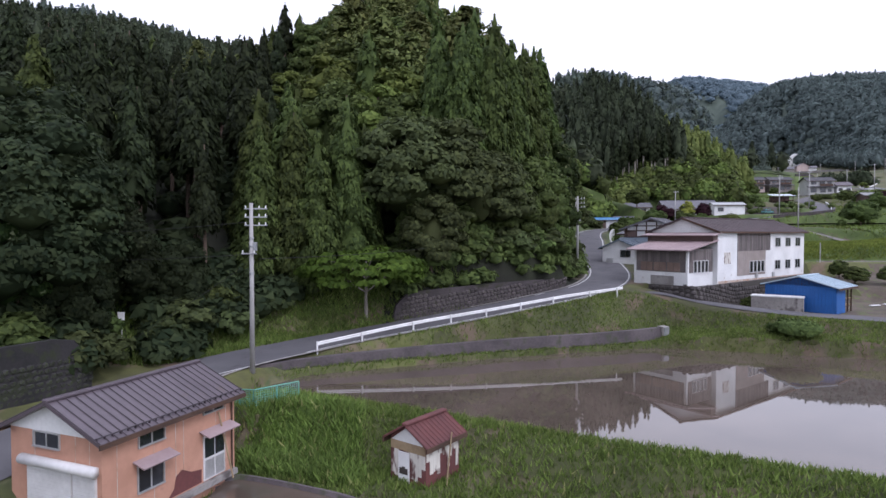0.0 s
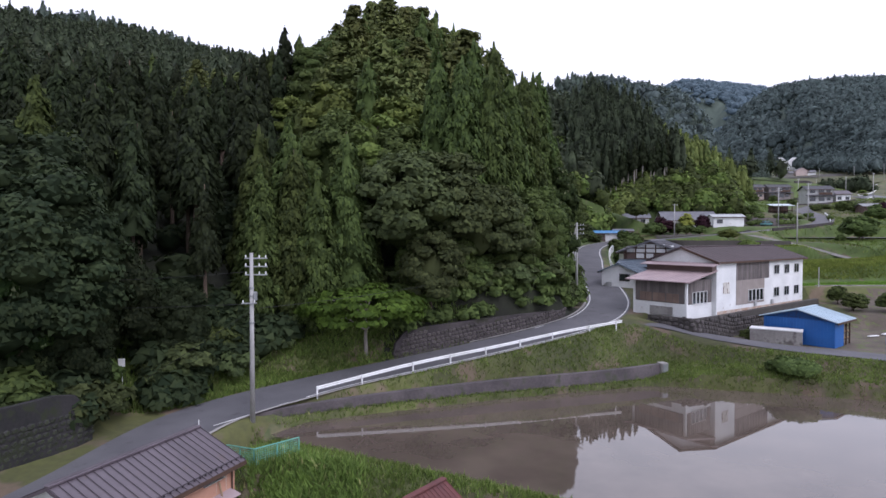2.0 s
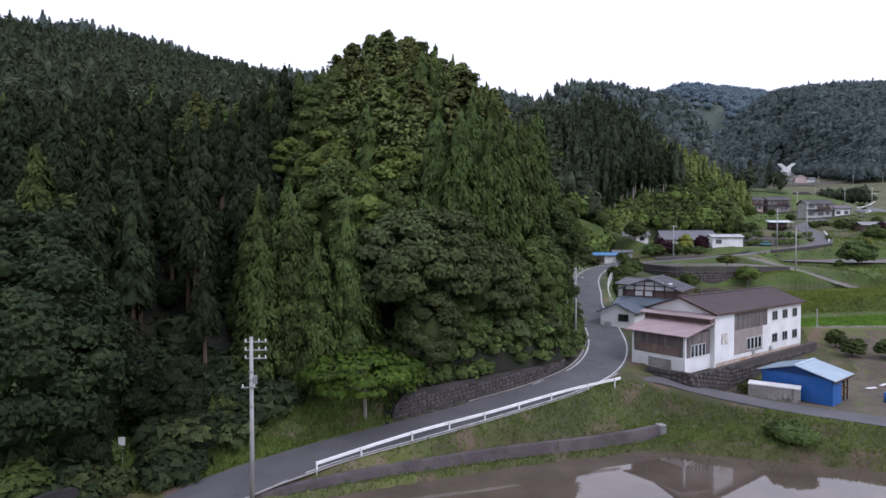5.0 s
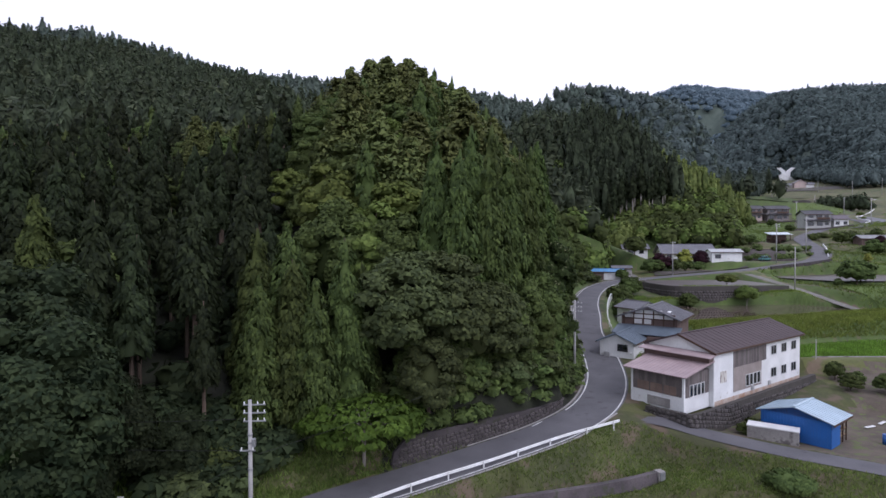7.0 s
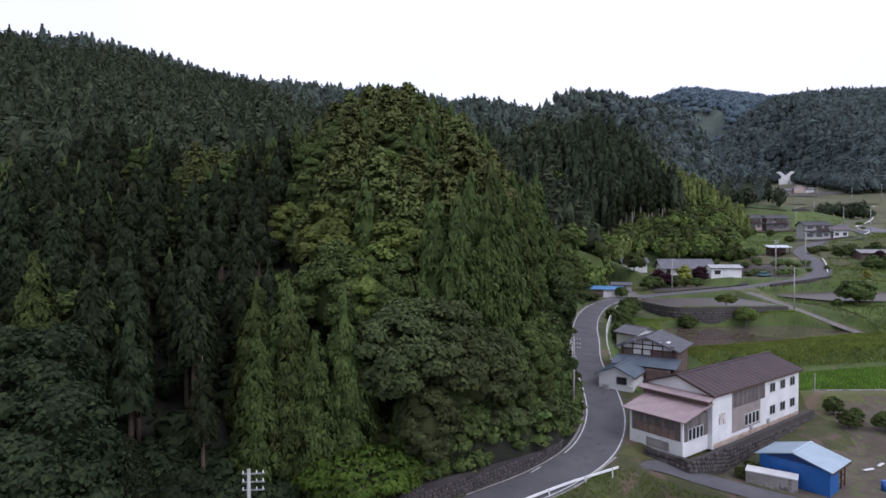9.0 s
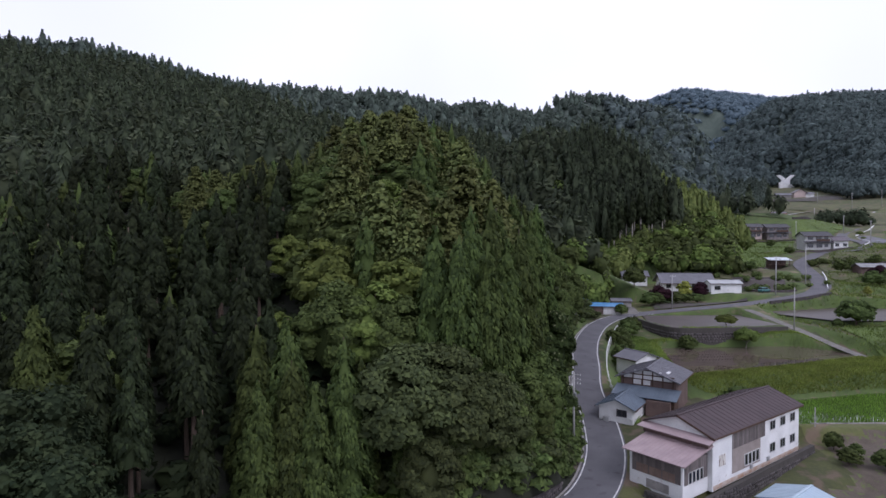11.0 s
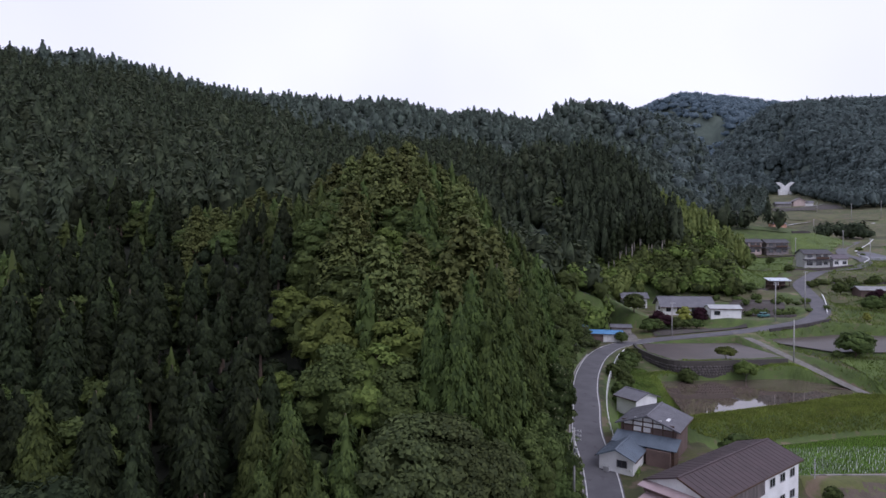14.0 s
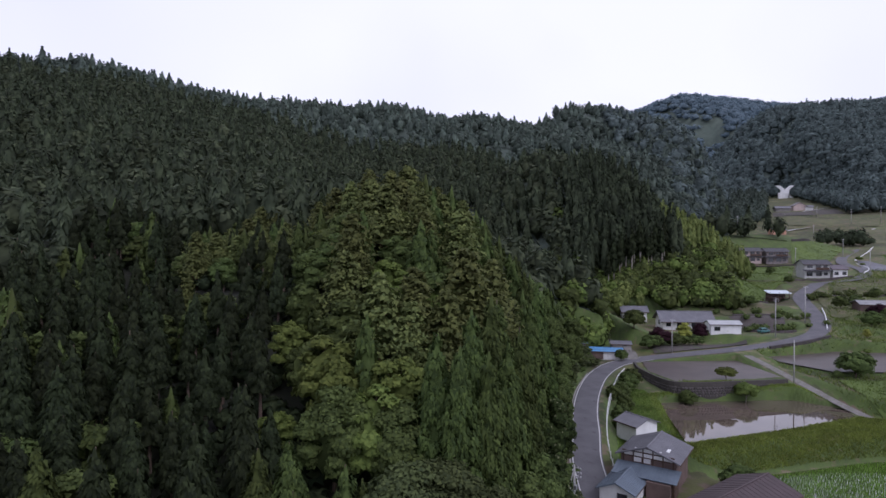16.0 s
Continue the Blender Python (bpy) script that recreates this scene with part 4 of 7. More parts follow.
# shrubs along the forest's edge
for x, y in scatter(230, -26, 28, 30, 118, 1.5, lambda x, y: 4.9 < road_side(x, y) < 9.5 and not (-12 < x < 2 and road_side(x, y) < 7), rng):
    plant("shrub" if rng.uniform() < 0.45 else "dark_shrub", x, y, rng.uniform(1.6, 3.4), rng.uniform(0.9, 1.3))


# a denser row close to the road's uphill edge
for i, p in enumerate(smooth_line(ROAD, 1.3)):
    if 50 < p[1] < 146 and p[0] < 43:
        for off in (4.3, 5.6, 7.2):
            x, y = p[0] - off * (0.55 if p[1] < 58 else 0.93), p[1] + off * (0.83 if p[1] < 58 else 0.36)
            x, y = x + rng.uniform(-0.4, 0.4), y + rng.uniform(-0.4, 0.4)
            if 3.7 < road_side(x, y) < 9 and rng.uniform() < 0.62 and outside(np.array([x]), np.array([y]), PADS[8][0])[0] > 0.8:
                plant("shrub" if rng.uniform() < 0.6 else "dark_shrub", x, y, rng.uniform(1.2, 2.6), rng.uniform(0.9, 1.3))


edge_plot = [(-2.8, 51.9), (2.6, 54.6), (8.2, 58.2), (12.0, 62.2), (13.2, 66), (11, 68), (6, 62), (1, 58), (-3.5, 55)]
for x, y in scatter(75, -4, 14, 51, 69, 1.05, lambda x, y: outside(np.array([x]), np.array([y]), edge_plot)[0] == 0, rng):
    plant("shrub" if rng.uniform() < 0.6 else "dark_shrub", x, y, rng.uniform(1.4, 3.0), rng.uniform(0.95, 1.3))


def tufts(name, pts, size, material, label, seed, per=3, lean=0.5):
    """Grass: thin upright blades in tufts, all in one mesh."""
    rg = np.random.default_rng(seed)
    p = np.repeat(np.array(pts), per, 0)
    n = len(p)
    z = land_z(p[:, 0], p[:, 1])
    p = p + rg.normal(0, 0.10, p.shape)
    a = rg.uniform(0, 6.283, n)
    h = size * rg.uniform(0.5, 1.4, n)
    w = h * rg.uniform(0.10, 0.2, n)
    dx, dy = np.cos(a), np.sin(a)
    tip = np.stack([p[:, 0] + rg.normal(0, lean, n) * h, p[:, 1] + rg.normal(0, lean, n) * h, z + h], -1)
    v = np.stack([np.stack([p[:, 0] - dx * w, p[:, 1] - dy * w, z - 0.03], -1), np.stack([p[:, 0] + dx * w, p[:, 1] + dy * w, z - 0.03], -1), tip], 1).reshape(-1, 3)
    return tagged(np_part(name, v, np.arange(3 * n).reshape(n, 3), material), label, "grass", kind="stuff")


def fill(n, poly, rg, avoid=None):
    q = np.array(poly)
    p = rg.uniform(q.min(0), q.max(0), (n * 3, 2))
    p = p[outside(p[:, 0], p[:, 1], poly) == 0]
    if avoid is not None:
        p = p[avoid(p[:, 0], p[:, 1])]
    return p[:n]


rg8 = np.random.default_rng(8)
dry = lambda x, y: (outside(x, y, POND) > 0.1) & (outside(x, y, POOL) > 0.35) & (near_line(x, y, LINE)[0] > 2.7) & (near_line(x, y, LINE_B)[0] > 1.7)
tufts("grass", fill(26000, [(-12, 37), (-10, 24), (20, 12), (34, 10), (34, 18), (17, 23.5), (0.5, 31.8), (-8.4, 36.4)], rg8, dry), 0.24, L_GRASS, "long green grass on the paddy's near bank", 1)
tufts("grass", fill(20000, [(-11, 38), (17, 48), (33, 43), (44, 40), (48, 40), (34, 49.5), (17.5, 57), (11, 53), (-9.5, 41)], rg8, dry), 0.2, L_GRASS, "rough green grass on the bank between road and paddy", 2)
tufts("grass", fill(16000, [(-23, 36), (-15, 42), (-8, 47.6), (2, 53), (0, 56), (-12, 52), (-24, 44)], rg8, dry), 0.3, L_GRASS, "tall grass and weeds along the forest edge", 3)


# ---- buildings ----
WALLWHITE = mat("white_plaster", (0.80, 0.80, 0.79), (0.64, 0.64, 0.63), 0.85, 0.5, 6, 0.1, stain=(0.52, 0.49, 0.45), stain_at=0.68)
RUST = mat("rusty_plinth", (0.42, 0.26, 0.17), (0.6, 0.55, 0.5), 0.9, 0.9, 6, 0.2)
PANEL = mat("beige_panel_board", (0.33, 0.285, 0.26), (0.25, 0.21, 0.19), 0.85, 0.7, 9, 0.2)
TAN = mat("brown_shutter_board", (0.24, 0.17, 0.135), (0.16, 0.11, 0.09), 0.8, 0.8, 9, 0.2)
LATTICE = mat("grey_timber_screen", (0.175, 0.15, 0.142), (0.115, 0.098, 0.094), 0.85, 0.7, 9, 0.3, rnd=0.25)
PINKROOF = mat("faded_pink_metal_roof", (0.40, 0.305, 0.305), (0.31, 0.235, 0.24), 0.55, 0.6, 6, 0.06)
BROWNBOARD = mat("brown_boarding", (0.17, 0.115, 0.10), (0.11, 0.075, 0.066), 0.8, 0.7, 8, 0.2)
ORANGE = mat("orange_siding", (0.53, 0.29, 0.20), (0.44, 0.235, 0.16), 0.75, 0.5, 4, 0.08, stain=(0.38, 0.2, 0.15), stain_at=0.68)
RUSTRED = mat("rust_red_sheet", (0.15, 0.05, 0.045), (0.09, 0.035, 0.035), 0.8, 0.8, 7, 0.2)
BLUE = mat("blue_sheet_metal", (0.022, 0.125, 0.40), (0.02, 0.10, 0.32), 0.5, 0.7, 5, 0.06)
PALEBLUE = mat("pale_blue_metal_roof", (0.43, 0.53, 0.60), (0.35, 0.44, 0.50), 0.4, 0.6, 6, 0.05)
DARKTILE = mat("dark_roof_tiles", (0.07, 0.068, 0.075), (0.045, 0.044, 0.05), 0.6, 0.6, 8, 0.2)
TILE = mat("grey_roof_tiles", (0.15, 0.148, 0.162), (0.105, 0.104, 0.116), 0.55, 0.6, 8, 0.2)
SLATE = mat("blue_grey_metal_roof", (0.135, 0.17, 0.205), (0.095, 0.12, 0.15), 0.5, 0.6, 7, 0.08)
SHUTTER = mat("white_shutter", (0.72, 0.71, 0.7), (0.58, 0.57, 0.56), 0.6, 0.8, 5, 0.05)
FRAME = mat("aluminium_frame", (0.55, 0.55, 0.55), (0.4, 0.4, 0.4), 0.45, 1, 8, 0.02, metal=0.5)
DARKFRAME = mat("dark_frame", (0.06, 0.05, 0.045), None, 0.6, 1, 8, 0.02)
PEEL = mat("peeling_paint", (0.66, 0.63, 0.57), (0.5, 0.47, 0.42), 0.8, 1.2, 8, 0.2, stretch=(1.2, 1.2, 0.4), stain=(0.10, 0.04, 0.035), stain_at=0.55)
BUFF = mat("buff_board", (0.36, 0.27, 0.16), (0.25, 0.18, 0.11), 0.8, 1, 8, 0.15)
GREENMESH = mat("green_fence_paint", (0.16, 0.42, 0.33), (0.11, 0.3, 0.24), 0.6, 1, 8, 0.05)
PLASTIC = mat("blue_plastic", (0.03, 0.12, 0.4), None, 0.4, 1, 8, 0.02)


def window(parent, x, y, z, w, h, axis_="x", frame=FRAME, panes=2, label="", out=-1):
    """A sliding window centred at a place of a wall's face; axis_ is the wall's direction, out the side it faces."""
    def bx(a0, a1, d0, d1, z0, z1):
        d0, d1 = sorted((d0 * out, d1 * out))
        return (x + a0, x + a1, y + d0, y + d1, z0, z1) if axis_ == "x" else (x + d0, x + d1, y + a0, y + a1, z0, z1)
    t = 0.05
    fr = part("window", boxes(bx(-w / 2 - t, w / 2 + t, -0.02, 0.06, z + h / 2, z + h / 2 + t), bx(-w / 2 - t, w / 2 + t, -0.02, 0.09, z - h / 2 - t, z - h / 2),
                              bx(-w / 2 - t, -w / 2, -0.02, 0.06, z - h / 2, z + h / 2), bx(w / 2, w / 2 + t, -0.02, 0.06, z - h / 2, z + h / 2)), frame, parent, label)
    for i in range(panes):
        a, b = -w / 2 + w * i / panes, -w / 2 + w * (i + 1) / panes
        part("pane", boxes(bx(a + 0.025, b - 0.025, -0.01, 0.012 + 0.012 * (i % 2), z - h / 2, z + h / 2)), GLASS, fr)
        if i:
            part("mullion", boxes(bx(a - 0.025, a + 0.025, -0.01, 0.045, z - h / 2, z + h / 2)), frame, fr)
    return fr


def gable_roof(parent, x0, x1, y0, y1, z, rise, over, material, thick=0.12, along="x", seams=0.0, label="", cap=True, seam_mat=None):
    """Two slopes over a plan, ridge along x or y, each a part, with standing seams."""
    mid = (y0 + y1) / 2 if along == "x" else (x0 + x1) / 2
    half = (y1 - y0) / 2 if along == "x" else (x1 - x0) / 2
    drop = rise * over / half
    a0, a1 = ((x0, x1) if along == "x" else (y0, y1))
    a0, a1 = a0 - over, a1 + over
    def P(a, b, h):
        return (a, b, h) if along == "x" else (b, a, h)
    for sgn in (-1, 1):
        e = mid + sgn * (half + over)
        roof = part("roof", slab(bmesh.new(), [P(a0, mid, z + rise), P(a1, mid, z + rise), P(a1, e, z - drop), P(a0, e, z - drop)], thick), material, parent, label)
        if seams:
            n = int((a1 - a0) / seams)
            for i in range(n + 1):
                a = a0 + 0.03 + (a1 - a0 - 0.06) * i / n
                part("seam", tube(bmesh.new(), P(a, mid, z + rise + 0.02), P(a, e, z - drop + 0.02), 0.022, n=4), seam_mat or material, roof)
        part("fascia", boxes((a0, a1, e - 0.03, e + 0.03, z - drop - 0.2, z - drop - 0.02) if along == "x" else (e - 0.03, e + 0.03, a0, a1, z - drop - 0.2, z - drop - 0.02)), WOODDARK, roof)
    if cap:
        part("ridge_cap", boxes((a0, a1, mid - 0.14, mid + 0.14, z + rise - 0.04, z + rise + 0.08) if along == "x" else (mid - 0.14, mid + 0.14, a0, a1, z + rise - 0.04, z + rise + 0.08), bevel=0.03), material, parent)


def gable_walls(parent, x0, x1, y0, y1, z0, z1, rise, material, along="x", label=""):
    """A closed shell with gable ends."""
    bm = bmesh.new()
    if along == "x":
        m = (y0 + y1) / 2
        prof = [(y0, z0), (y1, z0), (y1, z1), (m, z1 + rise), (y0, z1)]
        a, b = [bm.verts.new((x0, p, q)) for p, q in prof], [bm.verts.new((x1, p, q)) for p, q in prof]
    else:
        m = (x0 + x1) / 2
        prof = [(x0, z0), (x1, z0), (x1, z1), (m, z1 + rise), (x0, z1)]
        a, b = [bm.verts.new((p, y0, q)) for p, q in prof], [bm.verts.new((p, y1, q)) for p, q in prof]
    bm.faces.new(a)
    bm.faces.new(b[::-1])
    for i in range(5):
        bm.faces.new((a[i], b[i], b[(i + 1) % 5], a[(i + 1) % 5]))
    bmesh.ops.recalc_face_normals(bm, faces=bm.faces)
    return part("wall", bm, material, parent, label)


def slats(parent, material, a0, a1, step, w, mk, name="slat"):
    """Upright boards side by side; mk turns a stretch of the wall into a box."""
    n = int((a1 - a0) / step)
    for i in range(n):
        a = a0 + step * i + step / 2
        part(name, boxes(mk(a - w / 2, a + w / 2)), material, parent)


# the white two-storey building: its long side runs along local x, local -y faces the paddy
wb = thing("white_building", 28.2, 61.1, 3.7, 36.9, "long white plaster workshop with brown roof above a stone wall", "building")
gable_walls(wb, 0, 20.3, 0, 7.6, -0.6, 5.2, 1.35, WALLWHITE)
gable_roof(wb, 0, 20.3, 0, 7.6, 5.25, 1.35, 0.4, ROOFDARK, seams=0.9)
part("plinth_stain", boxes((0.2, 20.25, -0.012, 0.02, -0.55, -0.05)), RUST, wb, "rust-stained plaster at the wall's foot")
for x in (13.3, 15.9, 18.5):
    for z in (0.75 + 0.55, 3.3 + 0.6):
        window(wb, x, 0, z, 1.2, 0.95, panes=2)
scr = part("screen", boxes((4.0, 11.4, -0.03, 0.02, 3.0, 4.9)), LATTICE, wb, "upper grey timber screen")
slats(scr, LATTICE, 4.0, 11.4, 0.37, 0.3, lambda a, b: (a, b, -0.07, -0.03, 3.02, 4.88))
scr = part("screen", boxes((4.0, 10.3, -0.03, 0.02, 0.35, 3.0)), PANEL, wb, "lower beige panel screen")
slats(scr, PANEL, 4.0, 10.3, 0.42, 0.4, lambda a, b: (a, b, -0.06, -0.03, 1.95, 2.98))
for x in (7.0, 7.85, 8.7, 9.55):
    window(wb, x, -0.05, 1.25, 0.7, 1.2, panes=1, frame=SHUTTER)
part("vent_panel", boxes((1.3, 2.6, -0.03, 0.02, 1.7, 2.9), bevel=0.01), PEEL, wb, "weathered vent panel")
for x in (11.9, 7.9):
    part("meter_box", boxes((x, x + 0.45, -0.18, 0.0, 0.0, 0.5), bevel=0.02), FRAME, wb)
# lean-to in front of the gable
part("wall", boxes((-4.7, 0, 0.5, 6.6, -0.6, 1.0)), WALLWHITE, wb, "low white plaster wall of the lean-to")
part("wall", boxes((-4.66, 0, 0.54, 6.56, 1.0, 3.35)), LATTICE, wb, "grey boarded upper wall of the lean-to")
part("corner_post", boxes((-4.74, -4.5, 0.46, 0.7, -0.6, 3.2), bevel=0.01), WALLWHITE, wb)
part("corner_post", boxes((-4.74, -4.5, 6.4, 6.64, -0.6, 3.2), bevel=0.01), WALLWHITE, wb)
sc = part("screen", boxes((-4.72, -4.66, 0.75, 6.35, 1.05, 3.1)), LATTICE, wb)
slats(sc, LATTICE, 0.75, 6.35, 0.35, 0.3, lambda a, b: (-4.77, -4.72, a, b, 2.0, 3.1))
for y in (2.0, 3.55, 5.1):
    for k in (-0.36, 0.36):
        part("shutter_panel", boxes((-4.8, -4.72, y + k - 0.33, y + k + 0.33, 1.06, 1.96), bevel=0.015), TAN, wb)
sc = part("screen", boxes((-4.4, -0.1, 0.48, 0.54, 0.95, 3.3)), LATTICE, wb)
slats(sc, LATTICE, -4.4, -0.1, 0.36, 0.31, lambda a, b: (a, b, 0.44, 0.48, 2.1, 3.3))
for x in (-3.4, -2.7, -2.0, -1.3):
    window(wb, x, 0.48, 1.55, 0.55, 1.15, panes=1, frame=SHUTTER)
part("door_panel", boxes((-4.79, -4.7, 2.0, 4.6, -0.3, 0.6), bevel=0.01), CONCRETE, wb, "pale grey panel below the windows")
rf1 = part("roof", slab(bmesh.new(), [(-5.4, -0.1, 3.25), (-5.4, 7.2, 3.25), (0.05, 7.2, 4.25), (0.05, -0.1, 4.25)], 0.1), PINKROOF, wb, "faded pink metal lean-to roof")
for i in range(17):
    y = -0.05 + 7.2 * i / 16
    part("seam", tube(bmesh.new(), (-5.4, y, 3.27), (0.0, y, 4.27), 0.03, n=4), PINKROOF, rf1)
part("wall", boxes((-0.9, 0.0, 0.0, 7.6, 4.0, 4.75)), BROWNBOARD, wb, "brown boarding between the roofs")
part("roof", slab(bmesh.new(), [(-1.5, -0.45, 4.72), (-1.5, 8.05, 4.72), (0.0, 8.05, 5.0), (0.0, -0.45, 5.0)], 0.09), PINKROOF, wb, "narrow pink pent roof under the gable")
part("bargeboard", slab(bmesh.new(), [(-0.43, -0.5, 5.08), (-0.43, 3.8, 6.62), (-0.33, 3.8, 6.62), (-0.33, -0.5, 5.08)], 0.2), WOODDARK, wb)
# low annexe at the far end
part("wall", boxes((20.3, 22.0, 1.0, 4.6, -0.6, 2.6)), WALLWHITE, wb, "small white annexe at the end")
part("roof", slab(bmesh.new(), [(20.2, 0.8, 2.9), (20.2, 4.9, 2.9), (22.3, 4.9, 2.55), (22.3, 0.8, 2.55)], 0.08), ROOFBROWN, wb)
window(wb, 21.2, 1.0, 1.7, 0.7, 0.8, panes=1)
part("water_heater", boxes((20.6, 21.3, 0.55, 0.95, -0.1, 0.9), bevel=0.03), FRAME, wb)

# ---- the orange barn: ridge along local y ----
SEAM = mat("dark_roof_seam", (0.055, 0.042, 0.05), None, 0.6, 1, 8, 0.02)
barn = thing("barn", -13.94, 20.83, -2.0, -21.5, "orange-sided barn with a ribbed brown metal roof", "barn")
gable_walls(barn, -2.525, 2.175, 0.35, 6.95, -0.6, 3.5, 1.04, ORANGE, "y")
gable_roof(barn, -2.525, 2.175, 0.35, 6.95, 3.6, 1.04, 0.35, ROOFBROWN, along="y", seams=0.34, seam_mat=SEAM)
for i in range(24):
    y = 0.05 + 7.15 * i / 23
    part("snow_stop", boxes((2.3, 2.37, y - 0.02, y + 0.02, 3.5, 3.64)), SEAM, barn)
part("snow_bar", tube(bmesh.new(), (2.33, 0.02, 3.62), (2.33, 7.28, 3.62), 0.025, n=6), SEAM, barn)
bm = bmesh.new()
vs = [bm.verts.new(p) for p in ((-2.5, 0.31, 3.45), (2.15, 0.31, 3.45), (2.15, 0.31, 3.52), (-0.17, 0.31, 4.5), (-2.5, 0.31, 3.52))]
f = bm.faces.new(vs)
r = bmesh.ops.extrude_face_region(bm, geom=[f])
bmesh.ops.translate(bm, verts=[v for v in r["geom"] if isinstance(v, bmesh.types.BMVert)], vec=(0, 0.06, 0))
bmesh.ops.recalc_face_normals(bm, faces=bm.faces)
part("gable_panel", bm, WALLWHITE, barn, "white plaster gable")
window(barn, -0.55, 0.35, 3.14, 1.3, 0.5, panes=2)
hood = part("shutter_hood", tube(bmesh.new(), (-1.75, 0.2, 2.36), (2.05, 0.2, 2.36), 0.19, n=14), SHUTTER, barn, "white rolled shutter box", smooth=True)
for a, b in ((-1.55, 0.75), (0.83, 1.95)):
    dr = part("shutter", boxes((a, b, 0.27, 0.35, 0.0, 2.25)), SHUTTER, barn, "white garage shutter")
    for i in range(17):
        part("slat", boxes((a + 0.02, b - 0.02, 0.255, 0.27, 0.04 + 0.128 * i, 0.15 + 0.128 * i)), SHUTTER, dr)
window(barn, 2.175, 2.45, 3.08, 1.15, 0.75, axis_="y", out=1)
window(barn, 2.175, 2.4, 1.5, 1.15, 0.95, axis_="y", out=1)
window(barn, 2.175, 5.65, 3.24, 1.1, 0.42, axis_="y", out=1)
for x in (-1.2, 0.9, 1.6):
    part("siding_joint", boxes((x - 0.012, x + 0.012, 0.338, 0.35, 2.4, 3.45)), RUST, barn)
for y in (0.95, 2.55, 3.6, 4.0, 5.8, 6.4):
    part("siding_joint", boxes((2.175, 2.187, y - 0.012, y + 0.012, 0.2, 3.45)), RUST, barn)
for y0_, y1_, z in ((1.6, 3.3, 2.25), (4.85, 6.7, 2.35)):
    part("awning", slab(bmesh.new(), [(2.175, y0_, z), (2.175, y1_, z), (2.75, y1_, z - 0.18), (2.75, y0_, z - 0.18)], 0.05), PINKROOF, barn, "small pink metal awning")
dr = part("door", boxes((2.165, 2.225, 5.05, 6.3, 0.2, 2.1)), SHUTTER, barn, "glazed pale grey double door")
for a, b in ((5.11, 5.65), (5.71, 6.24)):
    part("pane", boxes((2.215, 2.24, a, b, 1.15, 2.0)), GLASS, dr)
    part("panel", boxes((2.215, 2.245, a, b, 0.27, 1.05), bevel=0.01), FRAME, dr)
bm = bmesh.new()
f = bm.faces.new([bm.verts.new((2.18, y, z)) for y, z in ((3.2, 0.2), (3.5, 0.5), (3.6, 0.95), (3.9, 1.12), (4.4, 0.85), (4.95, 0.75), (4.95, 0.2))])
r = bmesh.ops.extrude_face_region(bm, geom=[f])
bmesh.ops.translate(bm, verts=[v for v in r["geom"] if isinstance(v, bmesh.types.BMVert)], vec=(0.012, 0, 0))
bmesh.ops.recalc_face_normals(bm, faces=bm.faces)
part("rust_patch", bm, RUSTRED, barn, "rusty patch of bare siding")
part("sill", boxes((2.175, 2.4, 0.4, 6.9, -0.1, 0.14)), CONCRETE, barn, "pale concrete footing")
part("pipe", tube(bmesh.new(), (2.26, 6.7, 0.0), (2.26, 6.7, 3.4), 0.04, n=8), WOODDARK, barn)
bm = tube(bmesh.new(), (2.75, 6.2, 0.0), (2.25, 5.9, 2.9), 0.04, n=5)
part("plank", bm, BUFF, barn)

# ---- the small weathered shed ----
shed = thing("garden_shed", -0.75, 25.0, -1.85, -38, "small shed with peeling white paint and a rusty roof", "shed")
gable_walls(shed, -0.95, 0.95, -1.05, 1.05, -0.3, 2.0, 0.55, RUSTRED, "y")
shed.scale = (1.0, 1.05, 1.02)
gable_roof(shed, -0.95, 0.95, -1.05, 1.05, 2.06, 0.56, 0.24, RUSTRED, along="y", seams=0.22, thick=0.04, label="rust-red corrugated roof")
rgs = random.Random(4)
for i in range(9):
    a = -0.93 + 1.86 * i / 9
    if 1 < i < 4:
        continue
    part("board", boxes((a, a + 0.2, -1.075, -1.05, rgs.uniform(0.35, 1.0), 1.5)), PEEL, shed, "peeling white board")
for i in range(10):
    a = -1.03 + 2.06 * i / 10
    part("board", boxes((0.95, 0.975, a, a + 0.2, rgs.uniform(0.5, 1.45), 2.0 - rgs.uniform(0, 0.1))), PEEL, shed, "peeling white board")
part("board", boxes((-0.93, 0.93, -1.08, -1.05, 1.5, 1.86)), BUFF, shed, "buff fascia board")
bm = bmesh.new()
f = bm.faces.new([bm.verts.new(p) for p in ((-0.9, -1.08, 1.86), (0.9, -1.08, 1.86), (0, -1.08, 2.5))])
r = bmesh.ops.extrude_face_region(bm, geom=[f])
bmesh.ops.translate(bm, verts=[v for v in r["geom"] if isinstance(v, bmesh.types.BMVert)], vec=(0, 0.03, 0))
bmesh.ops.recalc_face_normals(bm, faces=bm.faces)
part("gable_panel", bm, WALLWHITE, shed, "white gable board")
dr = part("door", boxes((-0.5, 0.1, -1.1, -1.06, 0.05, 1.45), bevel=0.01), WALLWHITE, shed, "narrow white door with a dark vent")
part("vent", boxes((-0.42, 0.02, -1.115, -1.098, 0.55, 0.8)), DARKFRAME, dr)
part("vent", boxes((-0.27, -0.12, -1.118, -1.098, 0.62, 0.86)), DARKFRAME, dr)
part("pole", tube(bmesh.new(), (1.35, -0.3, 0), (1.25, 0.2, 2.2), 0.03, n=6), BUFF, shed)

